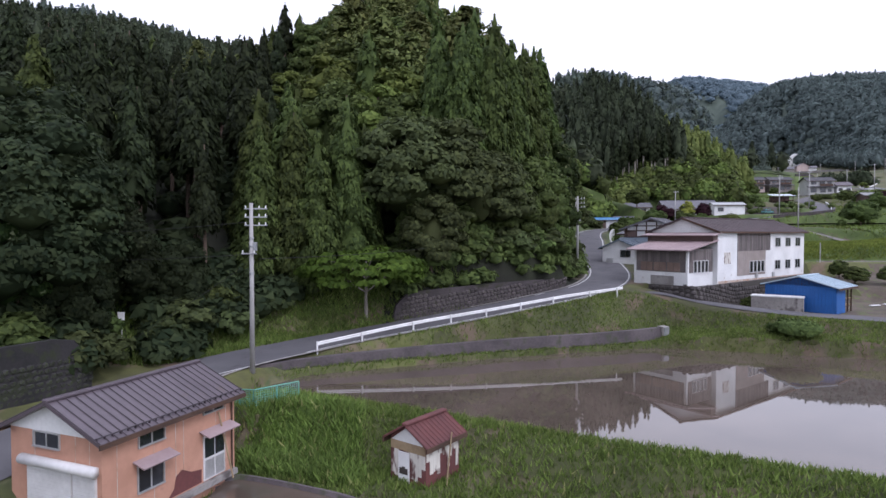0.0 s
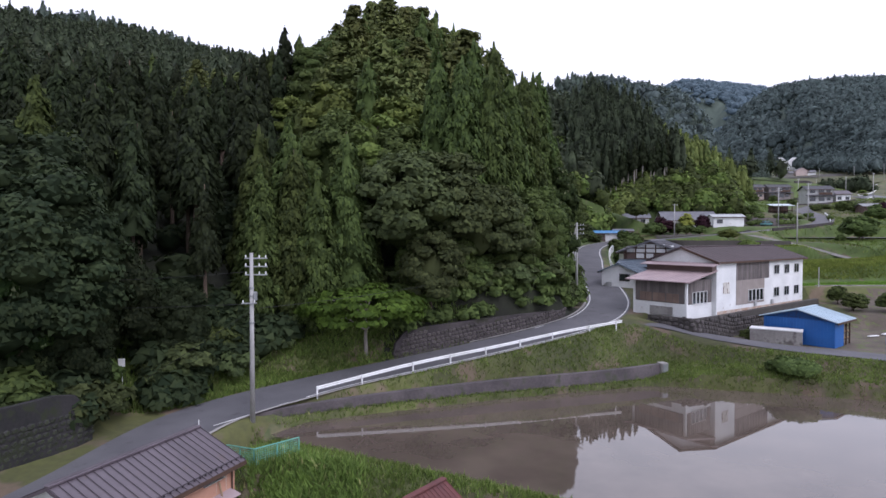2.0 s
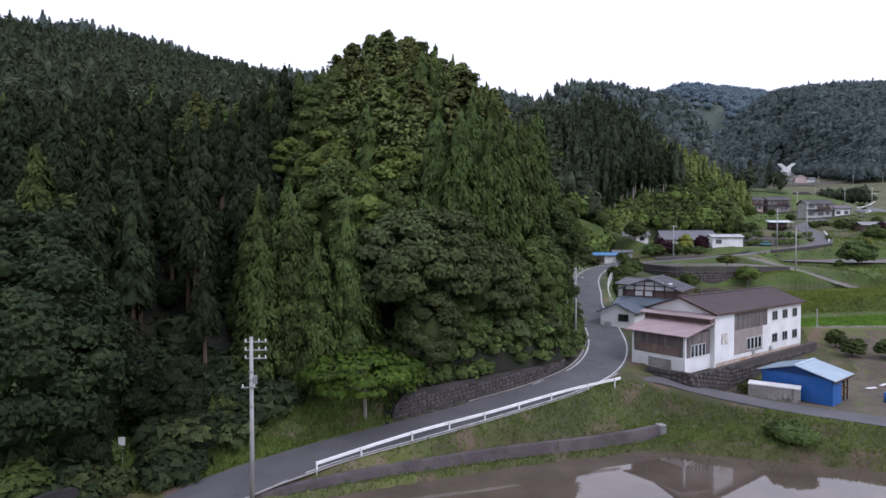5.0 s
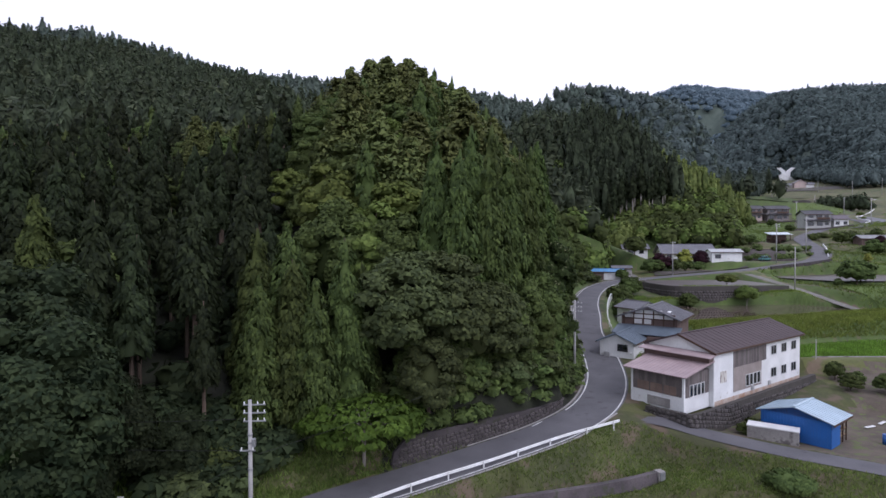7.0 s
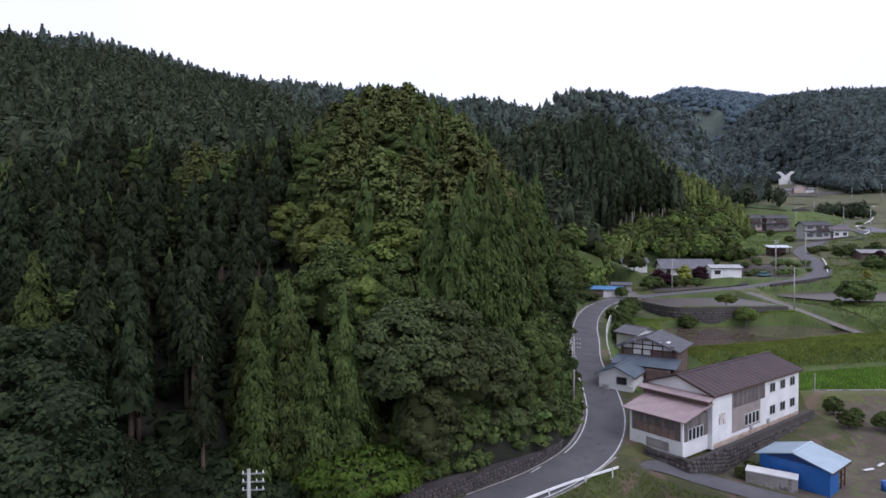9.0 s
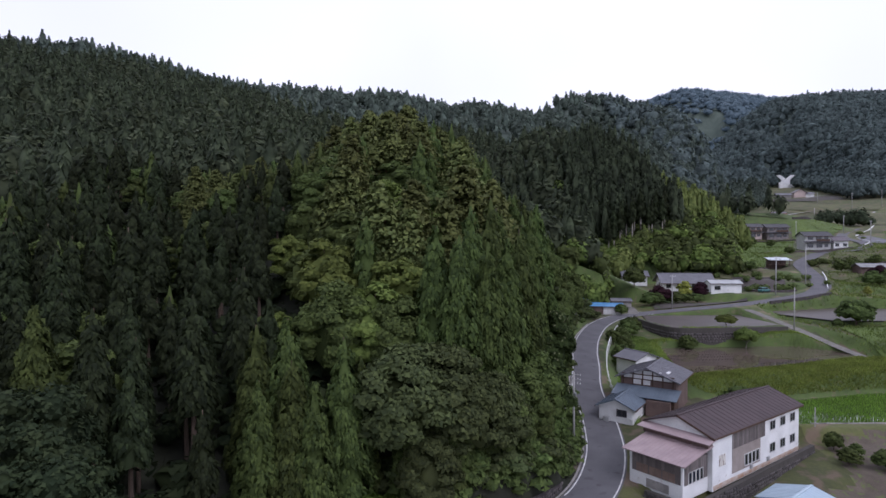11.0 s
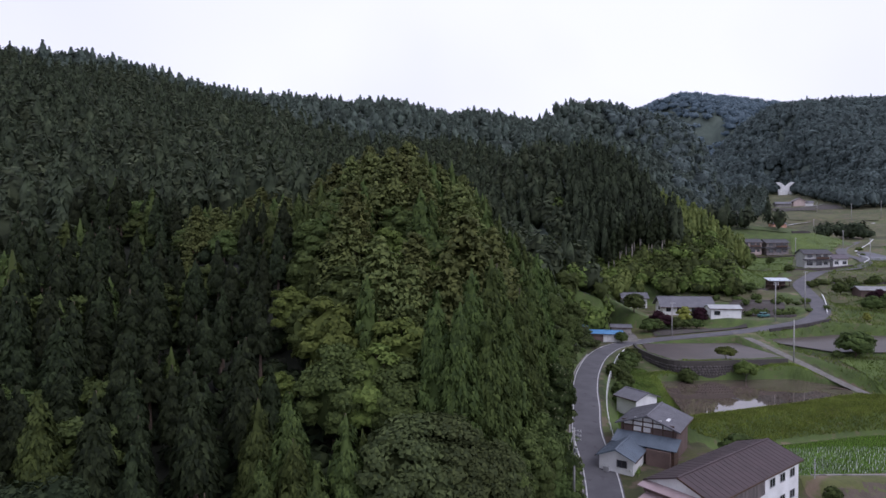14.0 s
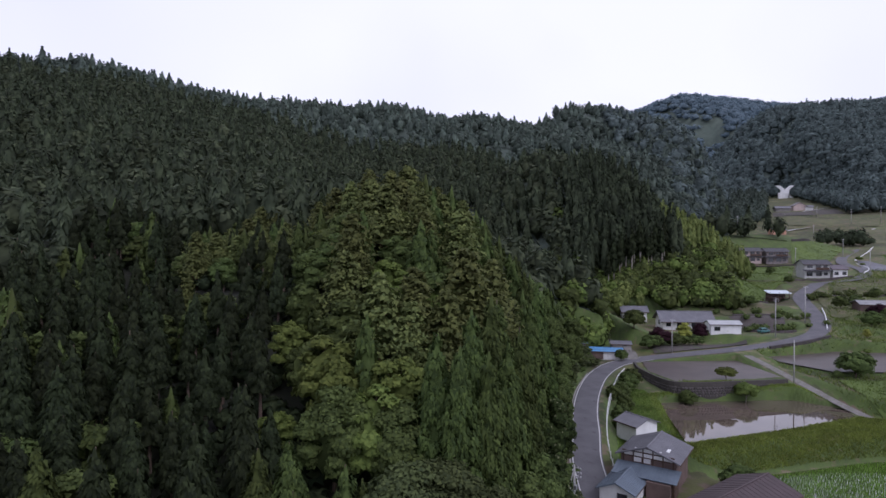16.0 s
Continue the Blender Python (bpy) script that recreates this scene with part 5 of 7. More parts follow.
# ---- the blue shed, the container and what stands in the yard ----
bs = thing("blue_shed", 35.5, 57.8, 1.2, 39, "blue sheet-metal shed with a pale blue roof and open side", "shed")
gable_walls(bs, -2.1, -1.98, -3.1, 3.1, 0, 2.45, 0.8, BLUE)
part("wall", boxes((-2.1, 0.2, -3.1, -3.02, 0, 2.4)), BLUE, bs)
part("wall", boxes((-2.1, 2.1, 3.02, 3.1, 0, 2.4)), BLUE, bs)
# solid dark panel standing in for the shade of the gable opening
bm = bmesh.new()
f = bm.faces.new([bm.verts.new(p) for p in ((-2.1, -3.1, 2.42), (-2.1, 3.1, 2.42), (-2.1, 0, 3.3))])
r = bmesh.ops.extrude_face_region(bm, geom=[f])
bmesh.ops.translate(bm, verts=[v for v in r["geom"] if isinstance(v, bmesh.types.BMVert)], vec=(0.1, 0, 0))
bmesh.ops.recalc_face_normals(bm, faces=bm.faces)
part("gable_panel", bm, WOODDARK, bs, "dark panel in place of the shaded open gable")
for i in range(22):
    y = -3.05 + 6.1 * i / 21
    part("rib", boxes((-2.125, -2.1, y - 0.03, y + 0.03, 0.05, 2.4)), BLUE, bs)
gable_roof(bs, -2.1, 2.1, -3.1, 3.1, 2.5, 0.85, 0.35, PALEBLUE, seams=0.45, thick=0.06)
for x in (0.2, 1.1, 2.05):
    part("post", boxes((x - 0.06, x + 0.06, -3.08, -2.96, 0, 2.4)), WOODDARK, bs)
for z in (0.5, 1.1, 1.7, 2.2):
    part("shelf", boxes((0.2, 2.05, -3.0, -1.8, z, z + 0.05)), WOODDARK, bs)
for i in range(14):
    x, z = 0.35 + 0.12 * i, (0.55, 1.15)[i % 2]
    part("log", tube(bmesh.new(), (x, -3.0, z + 0.1), (x, -1.9, z + 0.1), 0.07, n=6), BUFF, bs)
ct = thing("storage_container", 31.7, 56.3, 1.1, -33, "weathered grey-white storage container beside the lane", "container")
part("body", boxes((-2.15, 2.15, -0.75, 0.75, 0.1, 1.5), bevel=0.02), CONCRETE, ct)
part("lid", boxes((-2.2, 2.2, -0.8, 0.8, 1.5, 1.62), bevel=0.02), SHUTTER, ct, "white top")
for i in range(11):
    x = -2.1 + 0.42 * i
    part("rib", boxes((x - 0.03, x + 0.03, -0.79, -0.75, 0.12, 1.48)), CONCRETE, ct)
for x in (-1.8, 1.8):
    part("skid", boxes((x - 0.1, x + 0.1, -0.75, 0.75, 0.0, 0.1)), WOODDARK, ct)
for i, (x, y) in enumerate(((42.0, 55.6), (43.2, 56.2))):
    t = thing("blue_barrel", x, y, gz(x, y), 20 * i, "blue plastic barrel standing in the yard", "barrel", "barrels in the yard")
    part("body", tube(bmesh.new(), (0, 0, 0), (0, 0, 0.9), 0.29, 0.29, 14), PLASTIC, t, smooth=True)
    part("lid", tube(bmesh.new(), (0, 0, 0.9), (0, 0, 0.95), 0.3, 0.3, 14), PLASTIC, t)
for i, (x, y, rz) in enumerate(((44, 60.5, 20), (46.2, 61.8, 35))):
    t = thing("white_sheet", x, y, gz(x, y) + 0.05, rz, "folded white plastic sheet lying on the ground", "sheet", "sheets in the yard")
    part("sheet", boxes((-0.7, 0.7, -0.16, 0.16, 0, 0.12), bevel=0.05), SHUTTER, t)


# ---- poles, wires and rails ----
def utility_pole(x, y, z, h, rz, label, arms=3, r=0.17, low=False):
    p = thing("utility_pole", x, y, z, rz, label, "utility pole", "utility poles along the road")
    part("pole", tube(bmesh.new(), (0, 0, -0.5), (0, 0, h), r, r * 0.66, 12), POLE, p, smooth=True)
    for i in range(arms):
        zz = h - 0.35 - 0.52 * i
        arm = part("crossarm", boxes((-0.45, 0.95, 0.1, 0.18, zz - 0.04, zz + 0.04)), STEEL, p)
        for xx in (-0.38, 0.45, 0.85):
            part("insulator", tube(bmesh.new(), (xx, 0.14, zz + 0.04), (xx, 0.14, zz + 0.2), 0.05, 0.035, 6), WHITE, arm)
    if low:
        arm = part("crossarm", boxes((-0.6, 0.35, -0.2, -0.12, h - 3.2, h - 3.12)), STEEL, p)
        for xx in (-0.5, 0.2):
            part("insulator", tube(bmesh.new(), (xx, -0.16, h - 3.12), (xx, -0.16, h - 2.95), 0.05, 0.035, 6), WHITE, arm)
        bx = part("junction_box", boxes((0.12, 0.34, -0.15, 0.15, h - 3.0, h - 2.45), bevel=0.03), STEEL, p)
        for zz in (h - 2.2, h - 2.7, h - 4.4):
            part("band", tube(bmesh.new(), (0, 0, zz - 0.05), (0, 0, zz + 0.05), r * 0.95, n=12), STEEL, p)
    return p


utility_pole(-12.0, 37.3, -0.15, 10.65, 5, "grey concrete utility pole with three crossarms by the road", low=True)
utility_pole(16.3, 72.2, 3.7, 9.4, -50, "grey concrete utility pole with crossarms at the bend", low=True)
utility_pole(77.0, 129.2, 9.0, 9.6, 0, "slim grey utility pole beside the farm track", 0, 0.15)
utility_pole(60.6, 155.6, 10.9, 8.8, 0, "slim grey utility pole beside the upper road", 1, 0.14)
utility_pole(91.6, 162.4, 13.9, 10.6, 0, "grey utility pole near the bus shelter", 2, 0.16)
utility_pole(107.3, 174.8, 15.8, 11, 0, "grey utility pole on the far bend", 1, 0.16)
st = thing("stay_pole", 13.4, 69.0, 3.6, 0, "slanted grey stay pole leaning against the utility pole", "pole")
part("pole", tube(bmesh.new(), (-0.6, -0.8, -0.4), (2.8, 3.1, 9.0), 0.08, 0.06, 8), POLE, st)


def wire(a, b, sag, label="thin black overhead cable"):
    bm = bmesh.new()
    a, b = Vector(a), Vector(b)
    pts = [a.lerp(b, i / 16) - Vector((0, 0, sag * 4 * (i / 16) * (1 - i / 16))) for i in range(17)]
    rings = [[bm.verts.new(p + Vector((0, 0.016 * math.cos(k * 2.094), 0.016 * math.sin(k * 2.094)))) for k in range(3)] for p in pts]
    for p, q in zip(rings[:-1], rings[1:]):
        for k in range(3):
            bm.faces.new((p[k], p[(k + 1) % 3], q[(k + 1) % 3], q[k]))
    return tagged(part("overhead_cable", bm, CABLE), label, "cable", "overhead cables")


wire((-12.4, 37.3, 9.3), (-46, 42.5, 9.0), 0.7)
wire((-12.0, 37.3, 7.3), (-46, 42.5, 7.4), 0.6)
wire((-12.0, 37.3, 6.9), (-21.6, 39.9, 1.0), 0.1, "thin black stay wire")
wire((-11.6, 37.4, 7.0), (16.2, 72.0, 10.2), 0.9)


def rail(name, pts, top, posts, label, beam=True):
    line = smooth_line(pts, 0.8)
    gr = thing(name, 0, 0, 0, 0, label, "guard rail", "guard rails")
    bm = bmesh.new()
    prof = [(0, top - 0.26), (0.05, top - 0.2), (0.0, top - 0.13), (0.05, top - 0.06), (0, top), (-0.03, top), (-0.03, top - 0.26)]
    d = np.gradient(line[:, :2], axis=0)
    d /= np.linalg.norm(d, axis=1)[:, None]
    rings = [[bm.verts.new((p[0] + q[1] * o, p[1] - q[0] * o, p[2] + zz)) for o, zz in prof] for p, q in zip(line, d)]
    for a, b in zip(rings[:-1], rings[1:]):
        for i in range(len(prof)):
            bm.faces.new((a[i], a[(i + 1) % len(prof)], b[(i + 1) % len(prof)], b[i]))
    bm.faces.new(rings[0])
    bm.faces.new(rings[-1][::-1])
    bmesh.ops.recalc_face_normals(bm, faces=bm.faces)
    part("beam", bm, WHITE, gr)
    for f in np.linspace(0.015, 0.985, posts):
        i = int(f * (len(line) - 1))
        p, q = line[i], d[i]
        part("post", tube(bmesh.new(), (p[0] + q[1] * 0.1, p[1] - q[0] * 0.1, p[2] - 0.6), (p[0] + q[1] * 0.1, p[1] - q[0] * 0.1, p[2] + top + 0.05), 0.065, n=8), WHITE, gr)
    return gr


rail("guard_rail", [(-8.8, 41.3, 0.35), (-2.3, 45.2, 1.2), (4.2, 48.6, 1.85), (11.0, 52.6, 2.5), (16.8, 55.5, 2.95)], 0.68, 9, "white steel guard rail on short posts along the road")
rail("guard_rail", [(25.2, 78, 4.6), (26.0, 88, 5.5), (27.4, 97, 6.6), (29.5, 105.5, 7.6), (32.2, 114, 8.4), (35.0, 121.5, 8.9), (39.5, 132.5, 9.35), (43.2, 139.5, 9.6)], 0.75, 30, "white steel guard rail along the climbing road's outer edge")

# low concrete wall below the road, above the paddy
CAPC = mat("pale_coping", (0.36, 0.34, 0.32), (0.25, 0.235, 0.225), 0.9, 0.5, 7, 0.2)


def wall_along(name, pts, base, top, thick, material, label, block=None, course=None, cap=None, tops=None):
    """A retaining wall along a line; pts hold x, y and the top's height. Blocks in courses stand proud of it."""
    line = smooth_line([(x, y, h) for x, y, h in pts], 1.0)
    d = np.gradient(line[:, :2], axis=0)
    d /= np.linalg.norm(d, axis=1)[:, None]
    n = np.stack([d[:, 1], -d[:, 0]], -1)  # the right side is the face
    bm = bmesh.new()
    rings = []
    for p, q in zip(line, n):
        t = thick / 2
        rings.append([bm.verts.new((p[0] + q[0] * (t + 0.12), p[1] + q[1] * (t + 0.12), p[2] - base)), bm.verts.new((p[0] + q[0] * t, p[1] + q[1] * t, p[2] + top)),
                      bm.verts.new((p[0] - q[0] * t, p[1] - q[1] * t, p[2] + top)), bm.verts.new((p[0] - q[0] * t, p[1] - q[1] * t, p[2] - base))])
    for a, b in zip(rings[:-1], rings[1:]):
        for i in range(4):
            bm.faces.new((a[i], a[(i + 1) % 4], b[(i + 1) % 4], b[i]))
    bm.faces.new(rings[0])
    bm.faces.new(rings[-1][::-1])
    bmesh.ops.recalc_face_normals(bm, faces=bm.faces)
    w = tagged(part(name, bm, material), label, "retaining wall", kind="structure")
    return w, line, n


wall_along("wall_paddy", [(-13.2, 37.9, 0.0), (-9.2, 40.15, 0.15), (-3.4, 42.75, 0.3), (4.8, 45.75, 0.45), (12, 47.95, 0.52), (16.3, 49.55, 0.58), (18.6, 50.7, 0.6)], 1.6, 0.0, 0.5, DARKWALL, "dark stained concrete retaining wall above the paddy")
bx = thing("sluice_box", 18.8, 50.6, -0.2, 20, "small concrete sluice box at the wall's end", "sluice")
part("body", boxes((-0.35, 0.35, -0.35, 0.35, 0, 0.9), bevel=0.03), CONCRETE, bx)
part("gate", boxes((-0.25, 0.25, -0.42, -0.36, 0.15, 0.85)), STEEL, bx)


def stones_on(parent, line, n, z_lo, z_hi, size, off, seed, material=STONE, limit=300, kind="stone"):
    """Rough stones set in the face of a wall, each its own piece."""
    rg = random.Random(seed)
    shapes = []
    for k in range(8):
        bm = bmesh.new()
        bmesh.ops.create_icosphere(bm, subdivisions=1, radius=0.5)
        for v in bm.verts:
            v.co *= rg.uniform(0.8, 1.15)
            v.co = Vector((max(-0.46, min(0.46, v.co.x)), max(-0.42, min(0.42, v.co.y)), max(-0.44, min(0.44, v.co.z))))
        me = bpy.data.meshes.new(kind)
        bm.to_mesh(me)
        bm.free()
        me.materials.append(material)
        shapes.append(me)
    length = np.concatenate([[0], np.cumsum(np.linalg.norm(np.diff(line[:, :2], axis=0), axis=1))])
    count, row = 0, 0
    top = max(z_hi(s) for s in length)
    z = 0.0
    while z < top and count < limit:
        s = rg.uniform(0, size)
        while s < length[-1] and count < limit:
            w = size * rg.uniform(0.75, 1.3)
            i = min(len(line) - 1, int(np.searchsorted(length, s)))
            cx_, cy_ = float(np.interp(s, length, line[:, 0])), float(np.interp(s, length, line[:, 1]))
            zz = z_lo(s) + z
            if zz < z_hi(s) + 0.05:
                ob = new(kind, shapes[rg.randrange(8)])
                ob.parent = parent
                q = n[i]
                ob.matrix_basis = Matrix.Translation((cx_ + q[0] * off, cy_ + q[1] * off, zz + size * 0.4)) @ Matrix.Rotation(math.atan2(q[0], -q[1]), 4, "Z") @ Matrix.Rotation(rg.uniform(-0.3, 0.3), 4, "Y") @ Matrix.Diagonal((w * 1.08, size * 0.55, size * rg.uniform(0.85, 1.1), 1))
                count += 1
            s += w * 0.95
        z += size * 0.82
    return count


# stone wall on the uphill side, under the trees
W_UP = [(-4.2, 49.8, 1.6), (-3.2, 50.4, 3.4), (2.2, 53.3, 3.9), (8.3, 57.0, 4.1), (11, 59.5, 4.0), (12.6, 61.6, 3.8)]
w, line, n = wall_along("wall_slope", W_UP, 2.6, 0.0, 0.3, BANKSTONE, "dark stone block wall below the wooded slope")
stones_on(w, line, n, lambda s: 1.0 + s * 0.12, lambda s: 1.5 + min(1.4, s * 1.1) + s * 0.05, 0.42, 0.2, 1, BANKSTONE)
# stone wall below the white building
W_WB = [(19.5, 60.0, 3.3), (23.9, 56.6, 3.2), (28.9, 60.0, 3.2), (36, 65.4, 3.2), (45.8, 72.6, 3.2)]
w, line, n = wall_along("wall_stone", [(21.2, 60.9, 3.45), (23.8, 58.0, 3.45), (24.9, 57.7, 3.45), (28.9, 60.5, 3.5), (36, 65.8, 3.6), (46.3, 73.5, 3.7)], 2.6, 0.0, 0.5, JOINT, "rough stone wall below the white building")
stones_on(w, line, n, lambda s: max(1.0, 2.6 - max(0, s - 3) * 0.2), lambda s: 3.2, 0.5, 0.3, 2)
# terrace wall of the upper paddy
w, line, n = wall_along("wall_terrace", [(47.6, 146, 10.5), (46.6, 138, 10.5), (48.8, 126.6, 10.45), (55, 125.2, 10.4), (62, 126, 10.4), (75.3, 128.8, 10.2)], 4.0, 0.0, 0.5, JOINT, "rough stone terrace wall of the upper paddy")
stones_on(w, line, n, lambda s: 7.3, lambda s: 10.1, 0.66, 0.3, 3)
# mossy block wall left of the road, tree shade included in its colour
w, line, n = wall_along("wall_block", [(-28, 20, 2.7), (-23.6, 27.5, 2.8), (-22.0, 31.0, 2.8), (-20.9, 33.4, 2.6), (-20.6, 34.4, 0.8)], 3.2, 0.0, 0.4, MOSSWALL_SHADED, "mossy block wall beside the road, coloured darker for tree shade")
stones_on(w, line, n, lambda s: -0.6, lambda s: 2.3, 0.4, 0.24, 4, MOSSWALL_SHADED)


# ---- fences, sign and small things ----
def mesh_fence(name, pts, h, step, label, material=GREENMESH):
    fe = thing(name, 0, 0, 0, 0, label, "fence")
    for (x0, y0), (x1, y1) in zip(pts[:-1], pts[1:]):
        k = max(1, round(math.hypot(x1 - x0, y1 - y0) / step))
        z0, z1 = gz(x0, y0), gz(x1, y1)
        part("rail", tube(bmesh.new(), (x0, y0, z0 + h), (x1, y1, z1 + h), 0.035, n=6), material, fe)
        for i in range(k + 1):
            f = i / k
            x, y, z = x0 + (x1 - x0) * f, y0 + (y1 - y0) * f, z0 + (z1 - z0) * f
            part("post", tube(bmesh.new(), (x, y, z - 0.3), (x, y, z + h), 0.035, n=6), material, fe)
        bm = bmesh.new()
        for j in range(int(h / 0.12)):
            tube(bm, (x0, y0, z0 + 0.1 + 0.12 * j), (x1, y1, z1 + 0.1 + 0.12 * j), 0.009, n=3)
        m = max(2, int(math.hypot(x1 - x0, y1 - y0) / 0.12))
        for j in range(m):
            f = j / m
            tube(bm, (x0 + (x1 - x0) * f, y0 + (y1 - y0) * f, z0 + (z1 - z0) * f + 0.05), (x0 + (x1 - x0) * f, y0 + (y1 - y0) * f, z0 + (z1 - z0) * f + h), 0.009, n=3)
        part("mesh", bm, material, fe, "thin green wire mesh")
    return fe


mesh_fence("mesh_fence", [(-11.8, 32.2), (-9.8, 30.6), (-7.9, 32.4)], 1.05, 1.1, "low green wire mesh fence beside the paddy")
sg = thing("road_sign", -21.5, 39.7, gz(-21.5, 39.7), 0, "small white sign on a thin white post", "sign")
part("post", tube(bmesh.new(), (0, 0, -0.2), (0, 0, 1.45), 0.035, n=8), WHITE, sg)
part("plate", boxes((-0.24, 0.22, -0.06, -0.035, 1.2, 1.75), bevel=0.01), WHITE, sg)
rp = thing("road_reflector", -14.3, 34.6, -0.2, 0, "thin white roadside marker post", "marker post")
part("post", tube(bmesh.new(), (0, 0, -0.2), (0, 0, 1.0), 0.03, n=8), WHITE, rp)
kb = strip("kerb", ROAD[2:9], -2.5, -2.75, 0.03, CAPC, "pale concrete kerb along the road's edge", "kerb")
kb = strip("kerb", ROAD[6:16], 2.75, 2.5, 0.03, CAPC, "pale concrete kerb along the road's edge", "kerb")
bush = tree("round_bush", "broad", 1.7, 2.0, 2600, 300, L_BROAD, BARK, "low rounded clipped green bush on the bank", "bush", "", base=0.0, lobes=16, flat=0.6, size=0.12)
bush.matrix_basis = pose(28.2, 47.6, gz(28.2, 47.6) - 0.1, 0, 0, 0)
for i in range(4):
    x, y = 10.9 + 0.5 * i, 64.5 + 1.2 * i
    t = thing("dumped_bag", x, y, gz(x, y), 40 * i, "crumpled pale plastic bag dumped on the verge", "bag", "dumped bags")
    bm = bmesh.new()
    bmesh.ops.create_icosphere(bm, subdivisions=2, radius=0.3, matrix=Matrix.Translation((0, 0, 0.15)) @ Matrix.Diagonal((1.2, 0.9, 0.6, 1)))
    for v in bm.verts:
        v.co += Vector(noise.noise_vector(v.co * 4 + Vector((i, 0, 0)))) * 0.09
    part("bag", bm, SHUTTER, t)
# pool with a concrete rim in the foreground
sheet("water", grown(POOL, 0.3), -2.3, MUDWATER, "dark still water of a small walled pool", "water")
wall_along("wall_pool", [(-9.9, 25.4, -2.05), (-9.0, 26.2, -2.05), (-4.3, 24.3, -2.05), (-1.8, 22.7, -2.05)], 0.8, -0.06, 0.12, DARKWALL, "low dark concrete rim of a pool")


# ---- the village up the valley ----
def house(name, x, y, rz, length, width, h, rise, wall, roof, label, along="x", z=None, over=0.5, seams=0.0, wins=(), group="houses up the valley"):
    """A house with gable roof; wins: (side, place along it, height, width, window height)."""
    zz = gz(x, y) if z is None else z
    ob = thing(name, x, y, zz, rz, label, "house", group)
    x0, x1, y0, y1 = -length / 2, length / 2, -width / 2, width / 2
    gable_walls(ob, x0, x1, y0, y1, -0.8, h, rise, wall, along)
    gable_roof(ob, x0, x1, y0, y1, h + 0.06, rise, over, roof, along=along, seams=seams)
    for side, a, zc, w, hh in wins:
        if side == "s":
            window(ob, a, y0, zc, w, hh, "x", DARKFRAME, 2, out=-1)
        elif side == "w":
            window(ob, x0, a, zc, w, hh, "y", DARKFRAME, 2, out=-1)
        else:
            window(ob, x1, a, zc, w, hh, "y", DARKFRAME, 2, out=1)
    return ob


# the old timber house beside the road: the ridge of its high roof runs uphill along local x
oh = thing("timber_house", 31.9, 88.3, 4.7, 56, "old timber and plaster house with tiled upper roof and slate-blue skirt", "house")
gable_walls(oh, -3.6, 3.8, -3.9, 3.9, -0.6, 4.6, 1.35, BROWNBOARD)
gable_roof(oh, -3.6, 3.8, -3.9, 3.9, 4.7, 1.4, 0.7, TILE, thick=0.16, seams=0.45)
part("wall", boxes((-3.66, -3.6, -3.5, 3.5, 4.35, 5.0)), WALLWHITE, oh, "white plaster panel in the gable")
part("wall", boxes((-3.66, -3.6, -1.9, 1.9, 5.0, 5.55)), WALLWHITE, oh, "white plaster panel in the gable")
for y in (-3.5, -2.1, -0.7, 0.7, 2.1, 3.5):
    part("beam", boxes((-3.74, -3.62, y - 0.08, y + 0.08, 3.4, 5.0 if abs(y) > 2 else 5.5)), WOODDARK, oh)
for z in (4.3, 4.98):
    part("beam", boxes((-3.76, -3.62, -3.7, 3.7, z - 0.07, z + 0.07)), WOODDARK, oh)
for y in (0.2, 1.5):
    part("shoji_window", boxes((-3.7, -3.6, y - 0.55, y + 0.55, 3.55, 4.2)), SHUTTER, oh, "white papered window")
for x0_, x1_, ya, yb, z0_, z1_ in ((-6.6, -3.6, -4.6, 4.4, 2.45, 3.35),):
    rr = part("roof", slab(bmesh.new(), [(x0_, ya, z0_), (x0_, yb, z0_), (x1_, yb, z1_), (x1_, ya, z1_)], 0.1), SLATE, oh, "slate-blue metal skirt roof")
    for i in range(20):
        yy = ya + (yb - ya) * i / 19
        part("seam", tube(bmesh.new(), (x0_, yy, z0_ + 0.02), (x1_, yy, z1_ + 0.02), 0.03, n=4), SLATE, rr)
# dark timber colour gives this wall the shade below the skirt roof
part("wall", boxes((-6.1, -3.6, -4.2, 4.0, -0.6, 2.5)), WOODDARK, oh, "ground-floor wall coloured dark for the shade under the skirt roof")
gable_walls(oh, -11.6, -5.8, -0.2, 4.4, -0.6, 2.05, 0.95, WALLWHITE)
gable_roof(oh, -11.6, -5.4, -0.2, 4.4, 2.12, 0.98, 0.45, SLATE, seams=0.4)
window(oh, -11.6, 1.3, 1.2, 1.3, 0.85, "y", DARKFRAME, 2, out=-1)
part("wall", boxes((-6.9, -6.1, -3.8, -0.6, -0.4, 2.2)), BROWNBOARD, oh, "brown porch boarding")
part("skylight", boxes((-2.4, -1.0, -2.6, -1.7, 5.0, 5.32), bevel=0.03), WALLWHITE, oh, "white sheet laid on the roof")
part("air_conditioner", boxes((-12.1, -11.7, 2.9, 3.7, -0.1, 0.6), bevel=0.03), FRAME, oh)
house("outbuilding", 34.6, 104.6, 30, 5.2, 4.4, 2.3, 0.9, WALLWHITE, TILE, "small white outbuilding with a dark tiled roof", "y", 6.3, 0.45, 0.4)

bg = house("blue_garage", 42.6, 153.6, -14, 8.0, 4.6, 2.1, 0.55, WALLWHITE, mat("bright_blue_roof", (0.10, 0.28, 0.5), (0.08, 0.22, 0.4), 0.45, 0.6, 6, 0.05),
           "low white garage with a bright blue metal roof", "x", 9.95, 0.4, 0.5)
